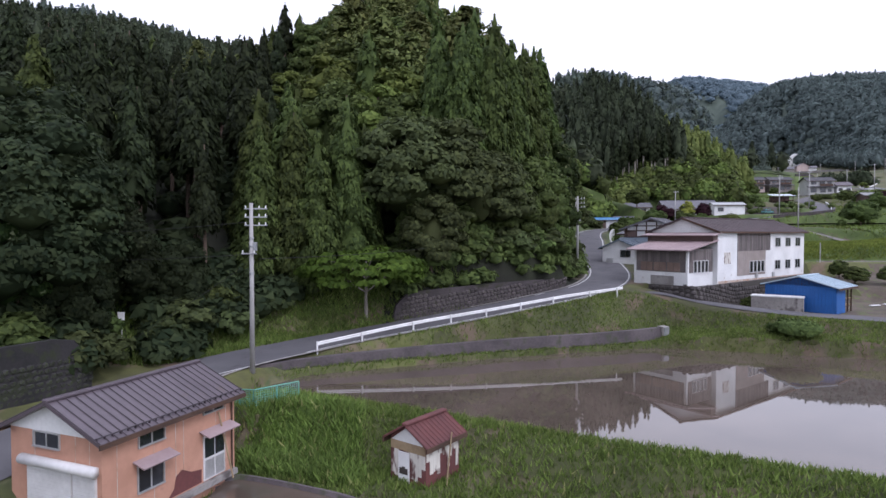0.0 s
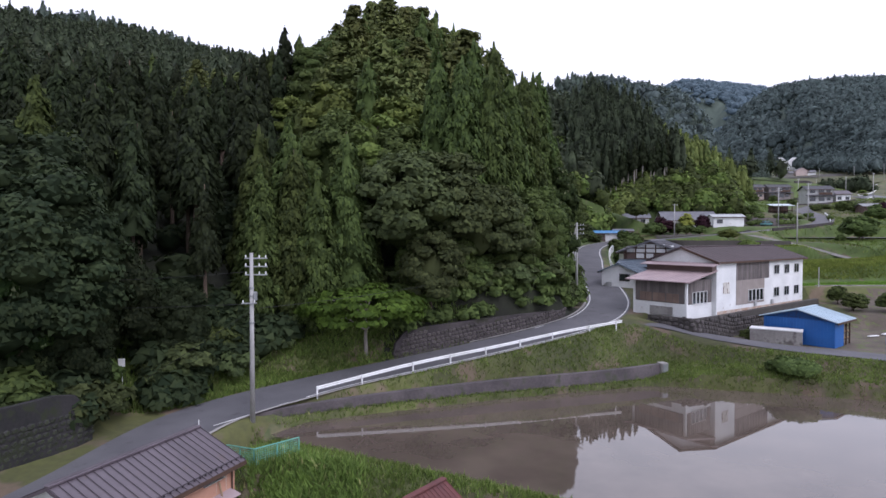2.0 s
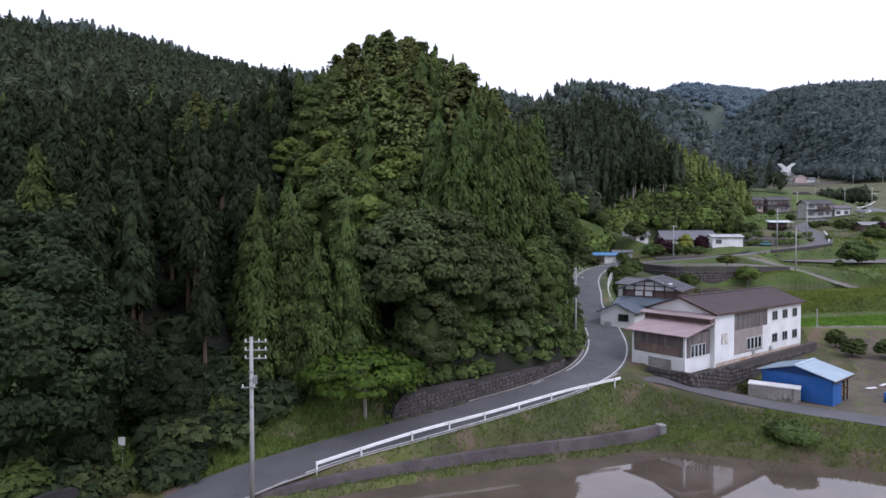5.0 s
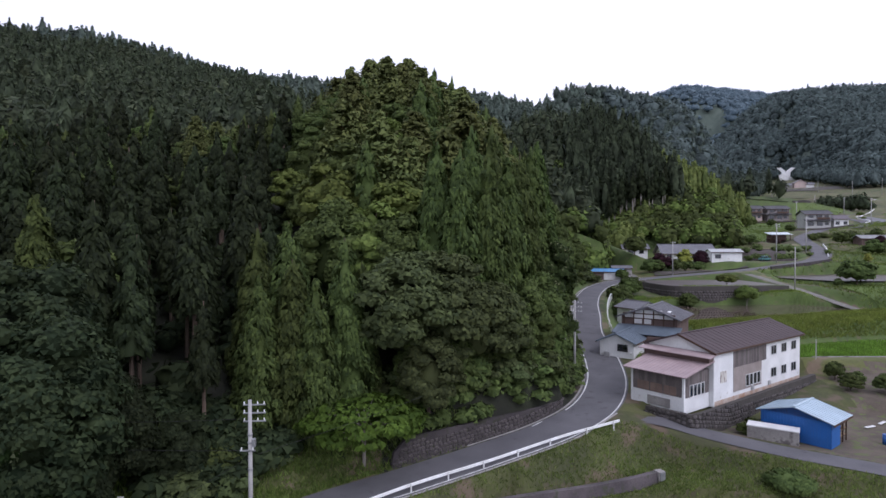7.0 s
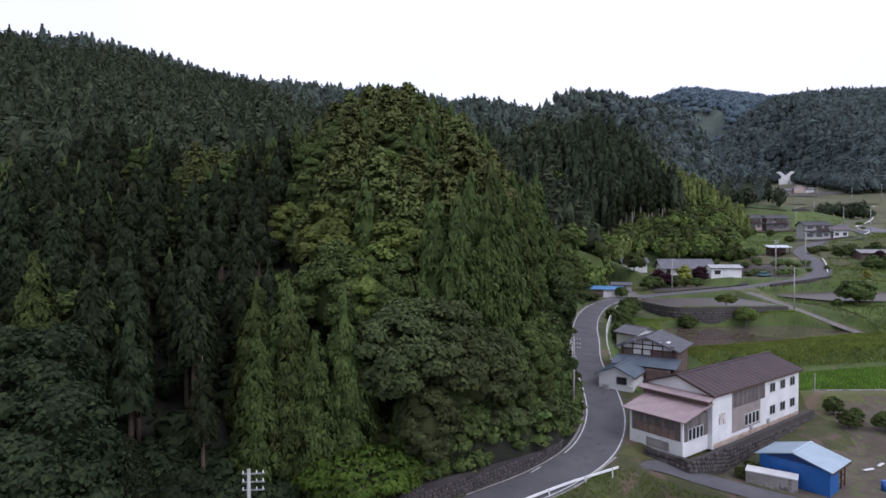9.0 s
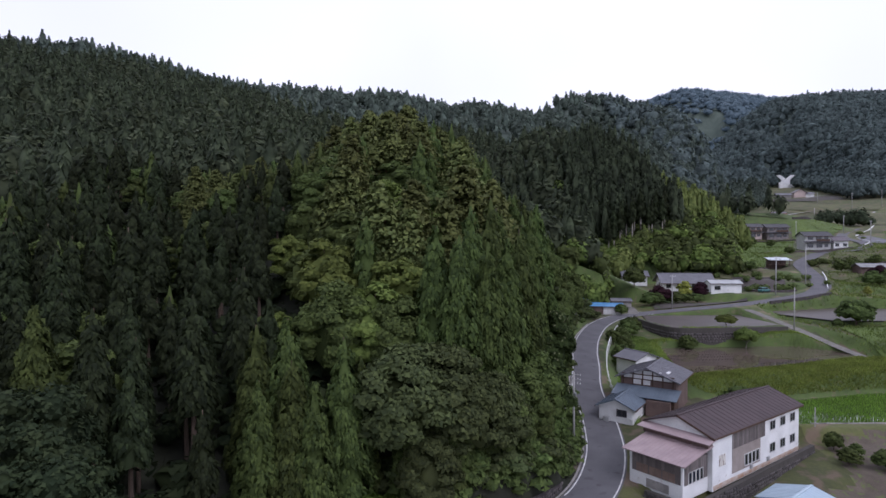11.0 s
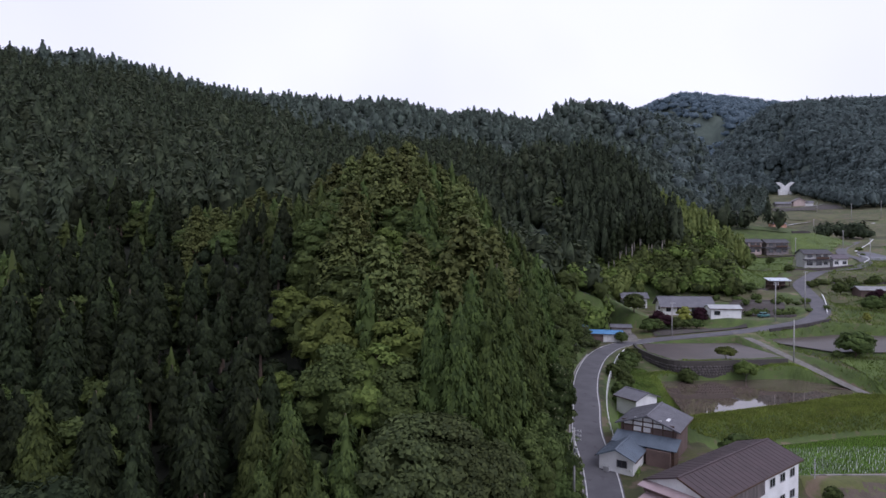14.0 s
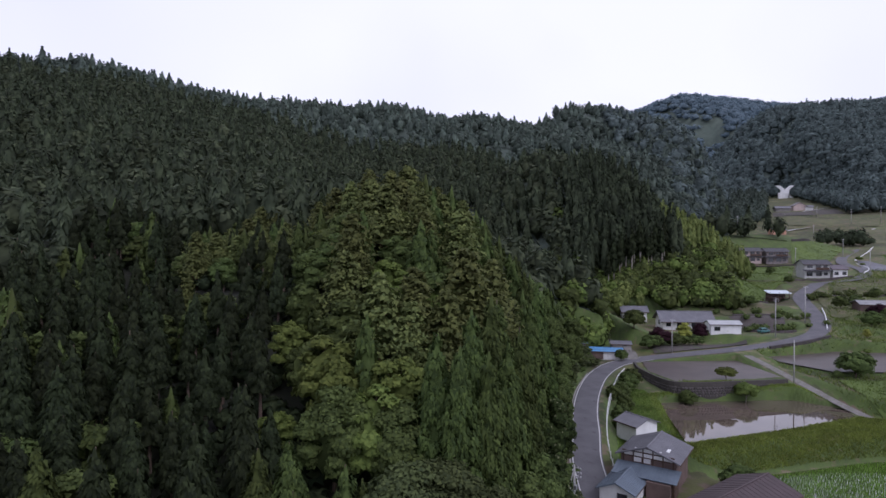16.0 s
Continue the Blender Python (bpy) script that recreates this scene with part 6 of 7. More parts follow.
part("wall", boxes((-4.03, -0.6, -2.34, -2.28, 0, 2.0)), BROWNBOARD, bg, "brown boarded half of the front")
for x in (0.3, 2.1):
    part("shutter", boxes((x, x + 1.6, -2.36, -2.3, 0.05, 1.9), bevel=0.01), SHUTTER, bg)
house("small_shed", 48.6, 160.5, -10, 5, 4, 2.0, 0.5, CONCRETE, TILE, "small grey shed behind the garage", "x", 10.6, 0.3)
house("teal_shed", 36.5, 160, -10, 5.5, 4, 2.0, 0.5, CONCRETE, mat("teal_roof", (0.12, 0.2, 0.2), None, 0.6), "small shed with a faded teal roof under the trees", "x", 11.0, 0.3)
house("white_cottage", 63.5, 196, -8, 7.5, 6, 2.6, 1.3, WALLWHITE, TILE, "white cottage with a dark tiled roof", "x", None, 0.7, 0.5, [("s", -1.5, 1.4, 1.8, 1.1), ("s", 1.8, 1.4, 1.4, 1.1)])
house("grey_roofed_house", 74.4, 182, -6, 14.5, 8.5, 2.7, 2.3, WALLWHITE, TILE, "long low farmhouse with a broad grey tiled roof", "x", None, 0.9, 0.55, [("s", -5.6, 1.5, 1.3, 1.2), ("s", -2, 1.5, 2.2, 1.4), ("s", 2.2, 1.5, 2.2, 1.4), ("w", 0, 1.6, 1.6, 1.2)])
house("white_outhouse", 80.6, 169.6, -6, 8.2, 5.0, 2.6, 0.7, WALLWHITE, mat("pale_grey_roof", (0.45, 0.46, 0.46), (0.36, 0.37, 0.37), 0.5, 0.6, 6, 0.05), "white outhouse with a pale grey metal roof", "x", None, 0.4, 0.5, [("s", -2.4, 1.3, 1.5, 1.0)])
# open shelter with a pale blue roof by the upper road
sh = thing("roadside_shelter", 118.5, 209, gz(118.5, 209), -6, "open shelter with a pale roof and dark posts", "shelter")
for x in (-3.2, 0, 3.2):
    for y in (-1.6, 1.6):
        part("post", boxes((x - 0.1, x + 0.1, y - 0.1, y + 0.1, -0.3, 3.6)), WOODDARK, sh)
part("floor", boxes((-3.4, 3.4, -1.8, 1.8, 1.6, 1.75)), WOODDARK, sh)
part("wall", boxes((-3.3, 3.3, 1.5, 1.6, 0, 3.2)), BROWNBOARD, sh)
part("roof", slab(bmesh.new(), [(-3.8, -2.3, 3.3), (3.8, -2.3, 3.3), (3.8, 2.3, 4.1), (-3.8, 2.3, 4.1)], 0.12), mat("pale_sheet_roof", (0.58, 0.63, 0.66), (0.48, 0.53, 0.56), 0.5), sh)

CREAM = mat("pinkish_render", (0.55, 0.44, 0.40), (0.45, 0.36, 0.33), 0.85, 0.5, 5, 0.1)


def two_storey(name, x, y, rz, wall, label, length=12.0, width=8.0, roof=TILE):
    """A two-storey house with a skirt roof between the floors."""
    ob = house(name, x, y, rz, length, width, 5.4, 1.5, wall, roof, label, "x", None, 0.7, 0.6,
               [("s", -length * 0.3, 4.3, 2.0, 1.2), ("s", 0.4, 4.3, 2.0, 1.2), ("s", length * 0.32, 4.3, 1.6, 1.2), ("s", -length * 0.3, 1.3, 2.2, 1.7), ("s", 0.6, 1.3, 2.2, 1.7), ("s", length * 0.33, 1.3, 1.4, 1.2)])
    part("skirt_roof", slab(bmesh.new(), [(-length / 2 - 0.8, -width / 2 - 1.2, 2.5), (length / 2 + 0.8, -width / 2 - 1.2, 2.5), (length / 2 + 0.8, -width / 2, 3.1), (-length / 2 - 0.8, -width / 2, 3.1)], 0.12), roof, ob)
    part("balcony", boxes((-1.0, length * 0.42, -width / 2 - 1.0, -width / 2 - 0.9, 3.0, 3.9)), WOODDARK, ob)
    return ob


two_storey("rendered_house", 152.4, 295, -4, CREAM, "two-storey house with pinkish render and dark roof", 9.4, 8.0, DARKTILE)
two_storey("dark_house", 163.9, 293, -4, mat("brown_white_render", (0.3, 0.27, 0.26), (0.12, 0.1, 0.1), 0.85, 0.9), "two-storey white house with dark timber and dark roof", 10.2, 8.0, DARKTILE)
two_storey("white_house", 155.6, 248.5, -5, mat("grey_white_render", (0.5, 0.5, 0.49), (0.4, 0.4, 0.39), 0.85), "two-storey white house with dark balcony and tiled roof", 10.0, 7.0, DARKTILE)
house("brown_house", 164.4, 247.0, -5, 5.6, 6, 3.4, 1.4, WALLWHITE, ROOFBROWN, "small house with a reddish brown roof", "x", None, 0.6, 0.6, [("s", -1.5, 1.5, 1.5, 1.2), ("s", 1.6, 1.5, 1.5, 1.2)])
house("long_barn", 137, 186, -12, 12, 6, 2.6, 0.9, BROWNBOARD, mat("dull_grey_roof", (0.3, 0.3, 0.3), (0.2, 0.2, 0.2), 0.6), "long low barn with a dull grey roof", "x", None, 0.5, 0.6)
house("orange_barn", 250, 442, -5, 10, 6, 3.4, 1.0, ORANGE, ROOFBROWN, "far orange-brown barn in the fields", "x", None, 0.4)
house("far_house", 345, 575, -10, 11, 8, 4.5, 3, CREAM, ROOFBROWN, "far pinkish house with a steep roof", "y", None, 0.8)
house("far_house", 329, 574, -10, 13, 7, 3.0, 1.8, CONCRETE, TILE, "far low grey-roofed house", "x", None, 0.8)
house("far_house", 353, 572, -10, 7, 5, 3, 1.5, WALLWHITE, TILE, "far white house with grey roof", "x", None, 0.8)
# white concrete check dam at the valley's head
dam = thing("check_dam", 432, 748, gz(432, 748) + 4.0, -12, "white concrete check dam with sloping wings above a stepped apron", "dam")
for sgn in (-1, 1):
    part("wing", slab(bmesh.new(), [(sgn * 11, 0, 11.5), (sgn * 6.5, 0, 11.9), (sgn * 0.7, 0, 7.2), (sgn * 1.8, 0, 4.6), (sgn * 5, 0, 5.6)], 2.0), WALLWHITE, dam)
part("crest", boxes((-5.0, 5.0, -1.2, 1.2, -3.0, 6.4)), WALLWHITE, dam)
part("apron", boxes((-8.5, 2.0, -5.0, -1.4, -5.0, 2.6), bevel=0.2), WALLWHITE, dam, "white lower step of the dam")
part("apron", boxes((3.4, 8.5, -6.0, -3.0, -5.0, -0.6), bevel=0.2), WALLWHITE, dam, "low white side wall")

# ---- garden trees, hedges and field edges ----
GT = "garden and field trees"
kind_of("red", 1, lambda i: tree("purple_tree", "broad", 5.5, 2.6, 1500, 400, L_RED, BARK, "dark purple-leaved garden tree", "tree", GT, base=0.1, size=0.26))
kind_of("gold", 1, lambda i: tree("golden_tree", "broad", 6, 1.7, 1200, 401, leaf("golden_foliage", (0.3, 0.3, 0.06), (0.18, 0.19, 0.045)), BARK, "upright yellow-green garden tree", "tree", GT, base=0.1, size=0.24))
kind_of("garden", 3, lambda i: tree("garden_tree", "broad", 5, 2.4, 1500, 402 + i, L_BROAD, BARK, "round green garden tree", "tree", GT, base=0.08, size=0.24))
kind_of("pale", 2, lambda i: tree("garden_tree", "broad", 5, 2.6, 1000, 406 + i, L_LIGHT, PALEBARK, "airy light green tree at the field's edge", "tree", GT, base=0.3, size=0.22))
for k in ("red", "gold", "garden", "pale"):
    USED[k] = [False] * len(KINDS[k])
SIZE.update(red=5.5, gold=6, garden=5, pale=5)
for kind, x, y, h, w in (("red", 60.5, 163.5, 3.8, 1.15), ("red", 72.8, 167, 3.6, 0.9), ("gold", 67.4, 164.6, 4.6, 1.0), ("garden", 64.2, 162.5, 2.6, 1.2), ("garden", 67.2, 163, 2.2, 1.2), ("garden", 70.5, 163.2, 2.0, 1.3), ("garden", 58, 160, 2.6, 1.1),
                         ("garden", 55.5, 158.5, 2.8, 1.1), ("garden", 54, 166, 4, 1.0), ("garden", 91.5, 130.5, 6.5, 1.15), ("garden", 94, 133, 5.0, 1.1), ("garden", 42.6, 84.5, 5.2, 1.0), ("garden", 40.5, 81.5, 4.0, 1.0), ("garden", 44.6, 86, 3.4, 1.1),
                         ("garden", 34.2, 112, 4.2, 0.9), ("garden", 36.4, 117, 4.5, 0.8), ("garden", 35.2, 121, 3.6, 0.9), ("garden", 33.0, 109, 3.4, 0.9), ("garden", 40.2, 127.5, 5.2, 0.9), ("garden", 42.3, 131, 4.6, 0.9), ("garden", 37.8, 123.5, 4.4, 0.8),
                         ("garden", 51.5, 123.4, 3.6, 1.1), ("pale", 64, 124.2, 5.0, 0.9), ("pale", 62, 128.8, 3.5, 1.2), ("garden", 45.6, 150, 3.4, 1.0), ("garden", 48.9, 73.4, 2.6, 0.9), ("garden", 50.3, 71.5, 1.8, 1.1), ("garden", 48.2, 69.5, 2.4, 1.1),
                         ("garden", 51.5, 68, 2.6, 1.2), ("garden", 54.5, 67, 2.0, 1.2), ("shrub", 31.5, 59.2, 1.8, 1.0), ("shrub", 30.2, 58.6, 1.4, 1.0), ("garden", 122, 168, 5, 1.0), ("garden", 127, 172, 4, 1.2), ("garden", 133, 175, 5, 1.2), ("red", 131, 178, 5, 1.1),
                         ("garden", 128, 190, 5, 1.0), ("garden", 137, 196, 4, 1.2), ("garden", 150, 205, 4, 1.1), ("gold", 115, 160, 3, 1.2), ("garden", 139, 268, 6, 1.0), ("garden", 143, 258, 4, 1.0), ("garden", 98, 196, 5, 1.0), ("garden", 104, 200, 4, 1.1)):
    if y > 155 and y < 168 and x < 80:
        h *= 1.5
    plant(kind, x, y, h, w)
for i in range(14):
    x = rng.uniform(86, 210)
    y = x * rng.uniform(1.25, 1.75)
    if near_line(np.array([x]), np.array([y]), np.concatenate([LINE, LINE_FAR[1:]]))[0][0] > 4:
        plant("pale" if i % 2 else "garden", x, y, rng.uniform(1.2, 3.2), rng.uniform(1.0, 1.5))
def mixed(name, n, box4, gap, hr, rr, material, label, seed, per, spiky, ok):
    pts, cell = [], set()
    for _ in range(n * 8):
        if len(pts) >= n:
            break
        x, y = rf.uniform(box4[0], box4[1]), rf.uniform(box4[2], box4[3])
        c = (int(x // gap), int(y // gap))
        if c in cell or not ok(x, y):
            continue
        cell.add(c)
        pts.append((x, y))
    m = len(pts)
    return far_trees(name, pts, rf.uniform(*hr, m), rf.uniform(*rr, m), material, label, seed, per, spiky)


# bushes and bamboo at the foot of the middle hill
foot = lambda x, y: y > 158 and 0.18 * y + 4 < x < 0.5 * y and y < 262 and not (54 < x < 92 and 160 < y < 197) and x < 0.27 * y + (46 if y > 195 else 10) and not (0.27 < x / y < 0.37 and y < 206)
mixed("hillside_bushes", 620, (30, 130, 158, 260), 3.6, (4, 8), (2.2, 3.4), L_BROAD, "dense green bushes at the hill's foot", 21, 90, False, foot)
mixed("hillside_bushes", 240, (30, 130, 160, 262), 4.6, (4, 8.5), (2.0, 3.2), L_LIGHT, "lighter young bushes among the darker ones", 26, 90, False, foot)
mixed("bamboo_grove", 330, (84, 120, 226, 250), 2.0, (8, 14), (1.4, 2.2), L_BAMBOO, "yellow-green feathery bamboo grove on the slope", 22, 80, True, lambda x, y: y > 226 + abs(x - 100) * 0.15)
mixed("bamboo_grove", 26, (56, 74, 196, 222), 2.6, (6, 9), (1.5, 2.2), L_BAMBOO, "yellowish bamboo at the edge of the cedars", 23, 110, False, lambda x, y: True)
mixed("cedar_stand", 170, (52, 96, 218, 280), 3.6, (17, 22), (2.0, 2.9), L_FAR, "stand of tall dark cedars on the middle hill", 24, 120, True, lambda x, y: x < 88 - (y - 220) * 0.2 and x > 0.2 * y + 6)
for i in range(16):
    x, y = 60 + 1.45 * i + rng.uniform(-0.7, 0.7), 213 + 0.3 * i + rng.uniform(-2, 2)
    plant("tall_cedar", x, y, rng.uniform(17, 22), 1.0)

# green rice in the nearer paddy, in rows
sheet("water", grown(PADDY, 0.3), 3.86, water("rice_paddy_water", (0.07, 0.10, 0.03)), "shallow water of a planted rice paddy", "water")
L_RICE = leaf("rice_seedlings", (0.15, 0.30, 0.04), (0.10, 0.21, 0.03), rnd=0)
rr9 = np.random.default_rng(9)
px_, py_ = np.meshgrid(np.arange(39, 84, 0.42), np.arange(79.6, 98.6, 0.30))
pp = np.stack([px_.ravel(), py_.ravel()], -1) + rr9.normal(0, 0.05, (px_.size, 2))
pp = pp[(outside(pp[:, 0], pp[:, 1], grown(PADDY, -0.5)) == 0)]
n = len(pp) * 3
q = np.repeat(pp, 3, 0)
a = rr9.uniform(0, 6.283, n)
h = rr9.uniform(0.22, 0.42, n)
v = np.stack([np.stack([q[:, 0] - np.cos(a) * 0.07, q[:, 1] - np.sin(a) * 0.07, np.full(n, 3.82)], -1), np.stack([q[:, 0] + np.cos(a) * 0.07, q[:, 1] + np.sin(a) * 0.07, np.full(n, 3.82)], -1),
              np.stack([q[:, 0] + rr9.normal(0, 0.1, n), q[:, 1] + rr9.normal(0, 0.1, n), 3.86 + h], -1)], 1).reshape(-1, 3)
tagged(np_part("rice_seedlings", v, np.arange(3 * n).reshape(n, 3), L_RICE), "bright green young rice planted in rows", "rice", kind="stuff")
fe = thing("paddy_kerb", 0, 0, 0, 0, "low concrete kerb along the paddy with a slim post", "kerb")
part("post", tube(bmesh.new(), (48.8, 77.0, 4.2), (48.8, 77.0, 7.4), 0.06, n=8), POLE, fe)
part("kerb", boxes((49, 82, 77.9, 78.15, 4.3, 5.0), bevel=0.03), CONCRETE, fe)
tufts("grass", fill(22000, [(38, 95), (40, 92), (46, 92), (68, 97.5), (84, 100), (83, 113), (79.5, 112), (62, 105), (41, 98.5)], rg8), 0.34, L_BANK, "thick bright grass on the bank between the paddies", 31, 2)
tufts("grass", fill(16000, [(42, 100), (40, 126), (76, 128), (80, 121), (75, 126.5), (60, 125.4), (46, 124.5)], rg8, lambda x, y: outside(x, y, POND_UP) > 0.2), 0.34, L_BANK, "grass below the terrace wall", 32, 2)
tufts("grass", fill(16000, [(26, 78), (27.5, 90), (33, 112), (40, 131), (44, 128), (40, 98), (32, 97), (29, 92), (27, 80)], rg8, lambda x, y: near_line(x, y, LINE)[0] > 2.9), 0.4, L_GRASS, "tall grass on the slope below the road", 33, 2)
tufts("grass", fill(26000, [(84, 99), (83, 130), (80, 152), (104, 160), (150, 230), (190, 260), (190, 200), (120, 120)], rg8, lambda x, y: (outside(x, y, POND_FAR) > 0.3) & (near_line(x, y, LINE)[0] > 2.8) & (near_line(x, y, LINE_D)[0] > 1.4)), 0.5, L_GRASS, "green grass in the upper fields", 34, 2)

# ---- fields, walls, woods and small things far up the valley ----
L_FIELD = leaf("young_rice_field", (0.15, 0.2, 0.045), (0.1, 0.14, 0.034), rnd=0)
RICE = mat("rice_field_ground", (0.1, 0.145, 0.03), (0.062, 0.094, 0.022), 0.95, 0.12, 2.5, 0.5)
OLIVE = mat("fallow_field_ground", (0.11, 0.115, 0.045), (0.066, 0.07, 0.032), 0.95, 0.12, 2.0, 0.5, stain=(0.12, 0.10, 0.06), stain_at=0.58)
TILLED = mat("tilled_dark_soil", (0.085, 0.072, 0.064), (0.05, 0.043, 0.04), 0.95, 0.2, 3.0, 0.6, stain=(0.06, 0.085, 0.03), stain_at=0.62)
SHEETING = mat("dark_mulch_sheeting", (0.12, 0.12, 0.135), (0.08, 0.08, 0.09), 0.55, 0.4, 6.0, 0.1)


def field(corners, material, label, lift=0.22, n=14):
    """One plot of land lying on the slope between four corners."""
    p = np.array(corners, float)
    u, v = np.meshgrid(np.linspace(0, 1, n), np.linspace(0, 1, n))
    q = (p[0] * (1 - u[..., None]) + p[1] * u[..., None]) * (1 - v[..., None]) + (p[3] * (1 - u[..., None]) + p[2] * u[..., None]) * v[..., None]
    q = q.reshape(-1, 2)
    i = np.arange(n * n).reshape(n, n)
    f = np.stack([i[:-1, :-1], i[:-1, 1:], i[1:, 1:], i[1:, :-1]], -1).reshape(-1, 4)
    ob = np_part("field", np.column_stack([q, land_z(q[:, 0], q[:, 1]) + lift]), f, material, smooth=True)
    if ob.data.polygons[0].normal.z < 0:
        ob.data.flip_normals()
    return tagged(ob, label, "field", kind="structure")


FIELDS = [([(131, 256), (143, 242), (168, 283), (148, 289)], RICE, "bright green rice plot below the houses"),
          ([(168, 284), (188, 287), (236, 344), (187, 318)], RICE, "bright green rice plot beside the far road"),
          ([(277, 478), (326, 443), (344, 466), (302, 521)], OLIVE, "olive fallow plot far up the valley"),
          ([(266, 374), (276, 367), (322, 432), (304, 434)], OLIVE, "olive green plot above the far road"),
          ([(204, 352), (226, 345), (240, 396), (212, 400)], OLIVE, "yellowish grass plot below the far barn"),
          ([(182, 256), (192, 253), (203, 270), (197, 282)], SHEETING, "plot covered with dark sheeting beside the far road"),
          ([(206, 268), (240, 262), (262, 300), (222, 300)], RICE, "green plot above the sheeting"),
          ([(216, 308), (258, 306), (272, 352), (246, 338)], OLIVE, "grassy plot inside the far bend"),
          ([(296, 530), (330, 522), (344, 552), (312, 560)], TILLED, "dark tilled plot below the far houses"),
          ([(332, 522), (352, 518), (372, 560), (350, 564)], TILLED, "dark tilled plot at the foot of the wood"),
          ([(88, 172), (100, 172), (108, 187), (90, 186)], TILLED, "dark vegetable plot inside the bend"),
          ([(90, 188), (109, 190), (113, 203), (92, 203)], OLIVE, "rough grass plot above the vegetable plot"),
          ([(96, 206), (112, 207), (124, 226), (106, 230)], RICE, "green plot behind the shelter"),
          ([(108, 232), (126, 228), (138, 236), (118, 250)], RICE, "green plot beside the bushes"),
          ([(120, 182), (150, 180), (162, 208), (130, 205)], OLIVE, "yellowish terrace beside the upper road"),
          ([(136, 209), (166, 211), (182, 233), (152, 228)], OLIVE, "grassy terrace below the far bend"),
          ([(84, 104), (110, 100), (118, 124), (86, 128)], RICE, "bright green field beside the farm track"),
          ([(56, 155.5), (82, 158), (84, 163), (57, 161)], TILLED, "dark garden soil in front of the farmhouse")]
for corners, material, label in FIELDS:
    field(corners, material, label)
L_PLOT = [c for c, m, _ in FIELDS if m is RICE]
for i, c in enumerate(L_PLOT):
    tufts("rice", fill(2600, c, rg8), 0.55, L_FIELD, "young rice standing in a field", 60 + i, 2)["category"] = "rice"


def on_land(pts, up):
    return [(x, y, gz(x, y) + up) for x, y in pts]


for pts, h, label in (([(190, 322), (202, 327), (224, 352)], 1.5, "dark stone bank between two plots"), ([(146, 287), (158, 284.5), (169, 281)], 1.6, "dark stone wall below the rendered houses"),
                      ([(144, 246), (154, 242), (166, 239.5)], 1.5, "dark stone wall below the white house"), ([(88, 170.8), (95, 169), (101, 168.6)], 0.9, "low stone wall at the roadside"),
                      ([(92, 187.2), (100, 187.4), (108, 188.6)], 1.2, "dark stone bank across the garden plots"), ([(84, 151.4), (94, 154), (104, 158.4)], 1.2, "dark bank wall above the far paddy"),
                      ([(132, 206.6), (148, 207.6), (166, 209.6)], 1.3, "dark bank between the terraces"), ([(230, 398), (243, 397), (258, 396)], 1.6, "dark stone bank across the far fields"),
                      ([(92, 204.5), (104, 204.5), (113, 205)], 1.1, "dark bank below the shelter")):
    wall_along("wall_field", on_land(pts, h * 0.6), h + 1.2, 0.0, 0.5, BANKSTONE, label)
PALE = mat("pale_concrete_lane", (0.46, 0.45, 0.44), (0.36, 0.35, 0.34), 0.85, 0.5, 6, 0.1)
for pts, w in (([(158.5, 330), (169, 325), (187, 321)], 0.7), ([(262, 450), (272, 456), (283, 457)], 1.6), ([(306, 548), (317, 527), (326, 515)], 1.3), ([(336, 552), (357, 566), (375, 575)], 1.3), ([(240, 396), (275, 402), (318, 436)], 1.0)):
    strip("track", on_land(pts, 0.45), w, -w, 0.0, PALE, "pale concrete farm lane between the plots", "track", 3.0)
for pts in ([(198, 284), (209, 297), (225, 314), (240, 330)], [(176, 247), (186, 258), (191, 273)], [(108.5, 166.5), (117, 180.5), (122, 190)]):
    wall_along("kerb_wall", on_land(pts, 0.3), 0.8, 0.25, 0.22, WHITE, "low white concrete kerb along the upper road")
for x, y, h in ((229.6, 460.6, 14), (249.8, 450.4, 13), (159.8, 267.8, 10), (173, 239.4, 11), (315, 456.5, 12), (337, 455.3, 13), (321, 508, 9), (203, 300, 9), (262, 418, 9)):
    utility_pole(x, y, gz(x, y), h, 20, "slim grey utility pole among the far fields", 1, 0.16)

# woods that close the valley
left_foot = lambda x, y: 0.33 * y < x < 0.487 * y + 0.062 * y * min(1, max(0, (y - 455) / 45)) - 3 and y < 765
right_foot = lambda x, y: x > 352 + (y - 511) * 0.38 and x < 0.82 * y and y > 508
mixed("cedar_wood", 420, (150, 420, 430, 765), 9, (11, 17), (3.0, 4.4), L_RIDGE_HAZE, "dark cedars at the foot of the far ridge", 51, 60, True, left_foot)
mixed("broadleaf_wood", 420, (150, 420, 430, 765), 9, (8, 13), (4.0, 5.6), L_RIDGE_HAZE, "mixed trees at the foot of the far ridge", 52, 56, False, left_foot)
mixed("broadleaf_wood", 620, (340, 700, 508, 860), 10, (10, 15), (5, 7), L_ACROSS_HAZE, "mixed trees on the lower slope across the valley", 53, 50, False, right_foot)
mixed("cedar_wood", 380, (340, 700, 508, 860), 10, (13, 18), (3.6, 5), L_ACROSS_HAZE, "dark cedars on the lower slope across the valley", 54, 50, True, right_foot)
mixed("broadleaf_wood", 260, (340, 560, 752, 900), 11, (10, 15), (5, 7), L_ACROSS_HAZE, "trees behind the check dam", 55, 50, False, lambda x, y: y > 756)
mixed("field_copse", 20, (232, 264, 350, 384), 4.6, (5, 11), (2.4, 3.8), L_FAR, "dark copse among the far fields", 56, 110, False, lambda x, y: (x - 248) ** 2 / 220 + (y - 366) ** 2 / 240 < 1)
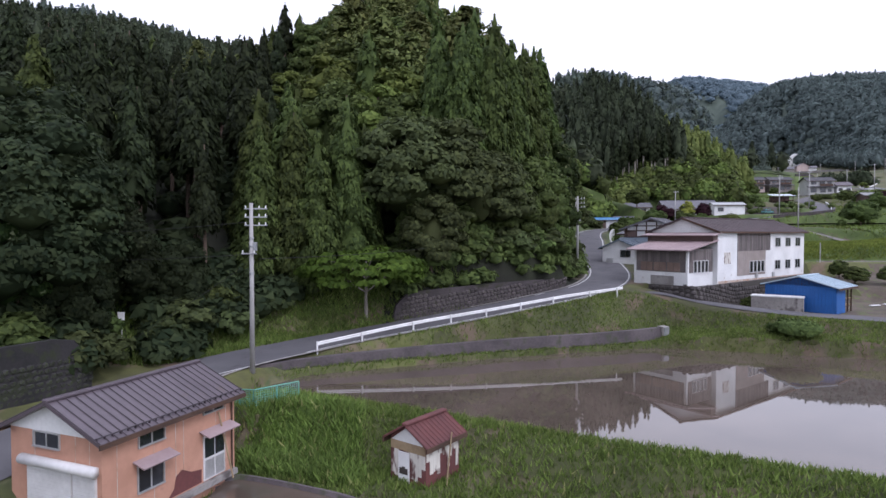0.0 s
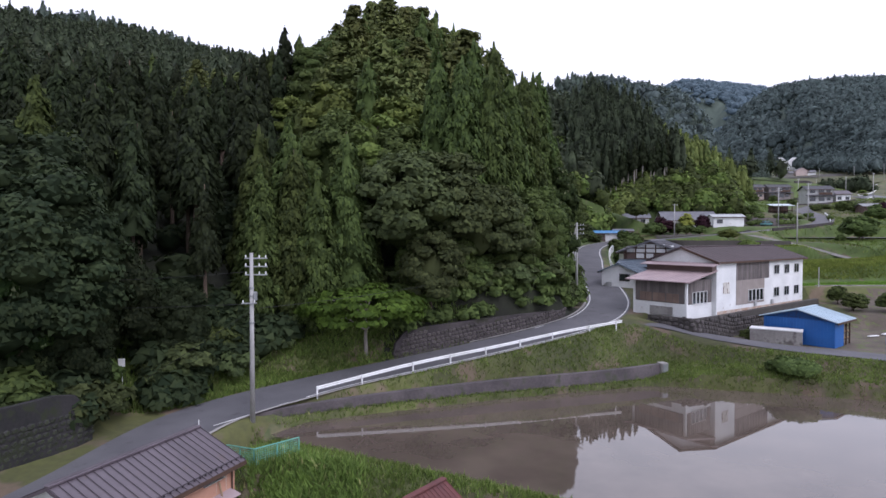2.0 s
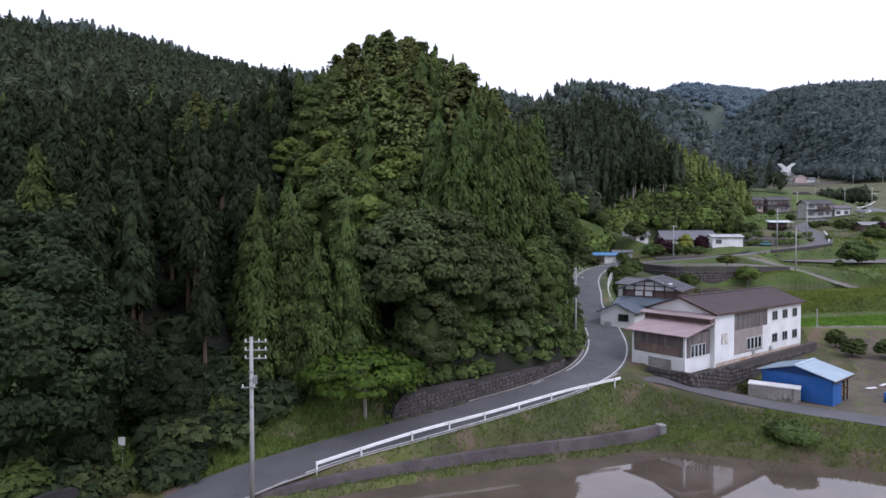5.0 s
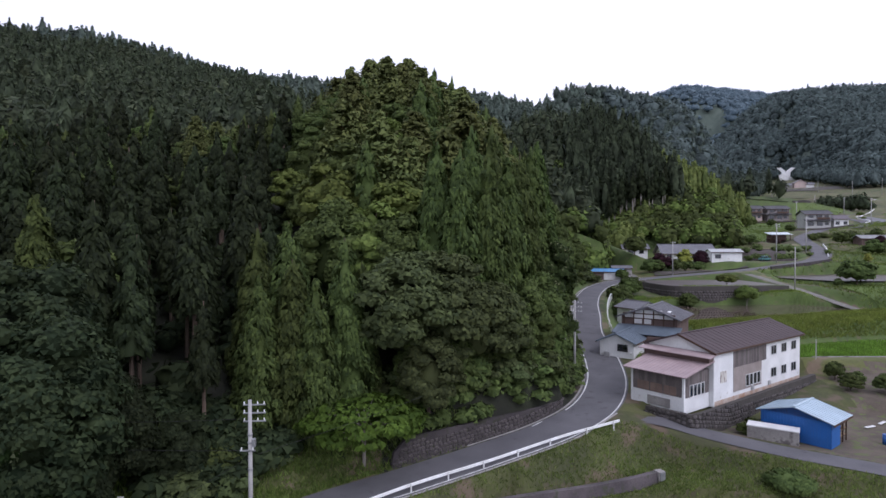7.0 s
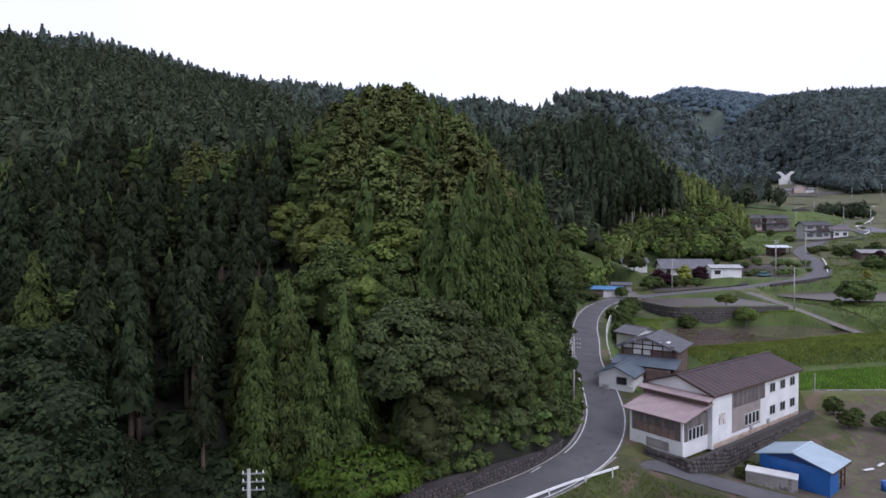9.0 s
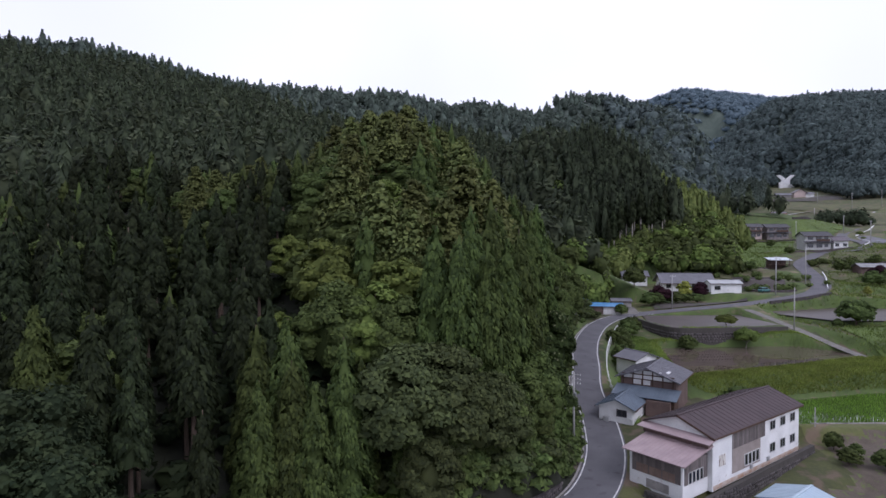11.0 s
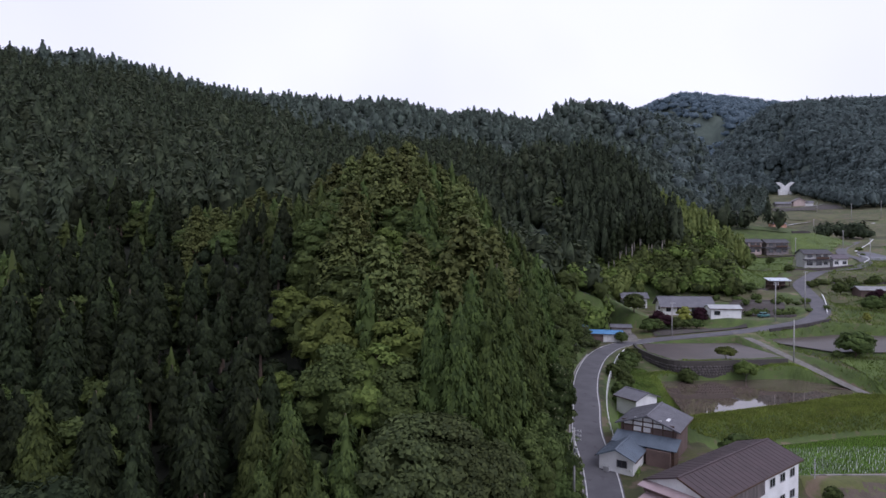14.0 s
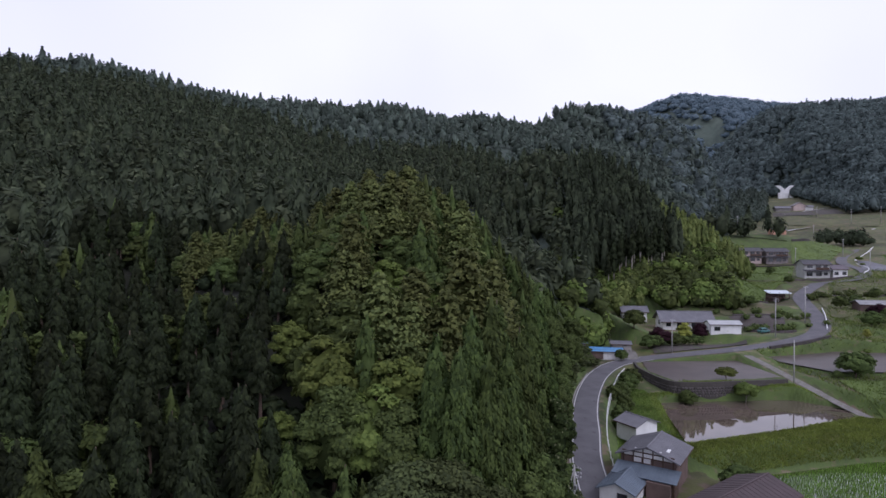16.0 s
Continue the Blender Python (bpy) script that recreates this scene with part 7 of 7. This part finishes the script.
mixed("hedge", 34, (84, 112, 168, 206), 3.4, (1.0, 2.4), (0.9, 1.7), L_BROAD, "garden bushes between the plots", 57, 90, False, lambda x, y: (y * 1.7) % 17 < 5)
mixed("hedge", 46, (122, 190, 180, 240), 3.4, (1.0, 2.6), (1.0, 1.9), L_BROAD, "bushes along the terrace banks", 58, 90, False, lambda x, y: abs(y - 0.1 * x - 193) < 3 and x > 0.62 * y)

# the small car parked below the garden
car = thing("small_car", 91.5, 168.2, gz(91.5, 168.2) + 0.05, 20, "small teal car parked beside the garden plot", "car")
TEAL = mat("teal_car_paint", (0.06, 0.17, 0.17), (0.05, 0.14, 0.14), 0.3, 1, 8, 0.0)
part("body", boxes((-1.7, 1.7, -0.72, 0.72, 0.28, 0.95), bevel=0.14), TEAL, car)
part("cabin", boxes((-1.2, 0.9, -0.64, 0.64, 0.93, 1.5), bevel=0.16), TEAL, car)
part("windscreen", boxes((-1.22, 0.92, -0.5, 0.5, 1.02, 1.38)), GLASS, car)
part("side_window", boxes((-0.95, 0.65, -0.66, 0.66, 1.02, 1.36)), GLASS, car)
for x in (-1.1, 1.1):
    for y in (-0.68, 0.68):
        part("wheel", tube(bmesh.new(), (x, y - 0.09, 0.28), (x, y + 0.09, 0.28), 0.28, n=14), CABLE, car)

# low growth on the bank above the road's wall, and weeds beside the foreground fence
verge = lambda x, y: 3.5 < road_side(x, y) < 8.5 and x > -4 and y > 50
mixed("bank_bushes", 420, (-4, 18, 50, 80), 0.7, (0.8, 2.0), (0.7, 1.25), L_BROAD, "green bushes hanging over the roadside wall", 71, 90, False, verge)
tufts("grass", fill(3200, [(-10.6, 33.6), (-4.2, 30.6), (-3.4, 25.2), (-9.2, 27)], rg8, dry), 0.45, L_GRASS, "tall bright weeds beside the fence", 72, 3)
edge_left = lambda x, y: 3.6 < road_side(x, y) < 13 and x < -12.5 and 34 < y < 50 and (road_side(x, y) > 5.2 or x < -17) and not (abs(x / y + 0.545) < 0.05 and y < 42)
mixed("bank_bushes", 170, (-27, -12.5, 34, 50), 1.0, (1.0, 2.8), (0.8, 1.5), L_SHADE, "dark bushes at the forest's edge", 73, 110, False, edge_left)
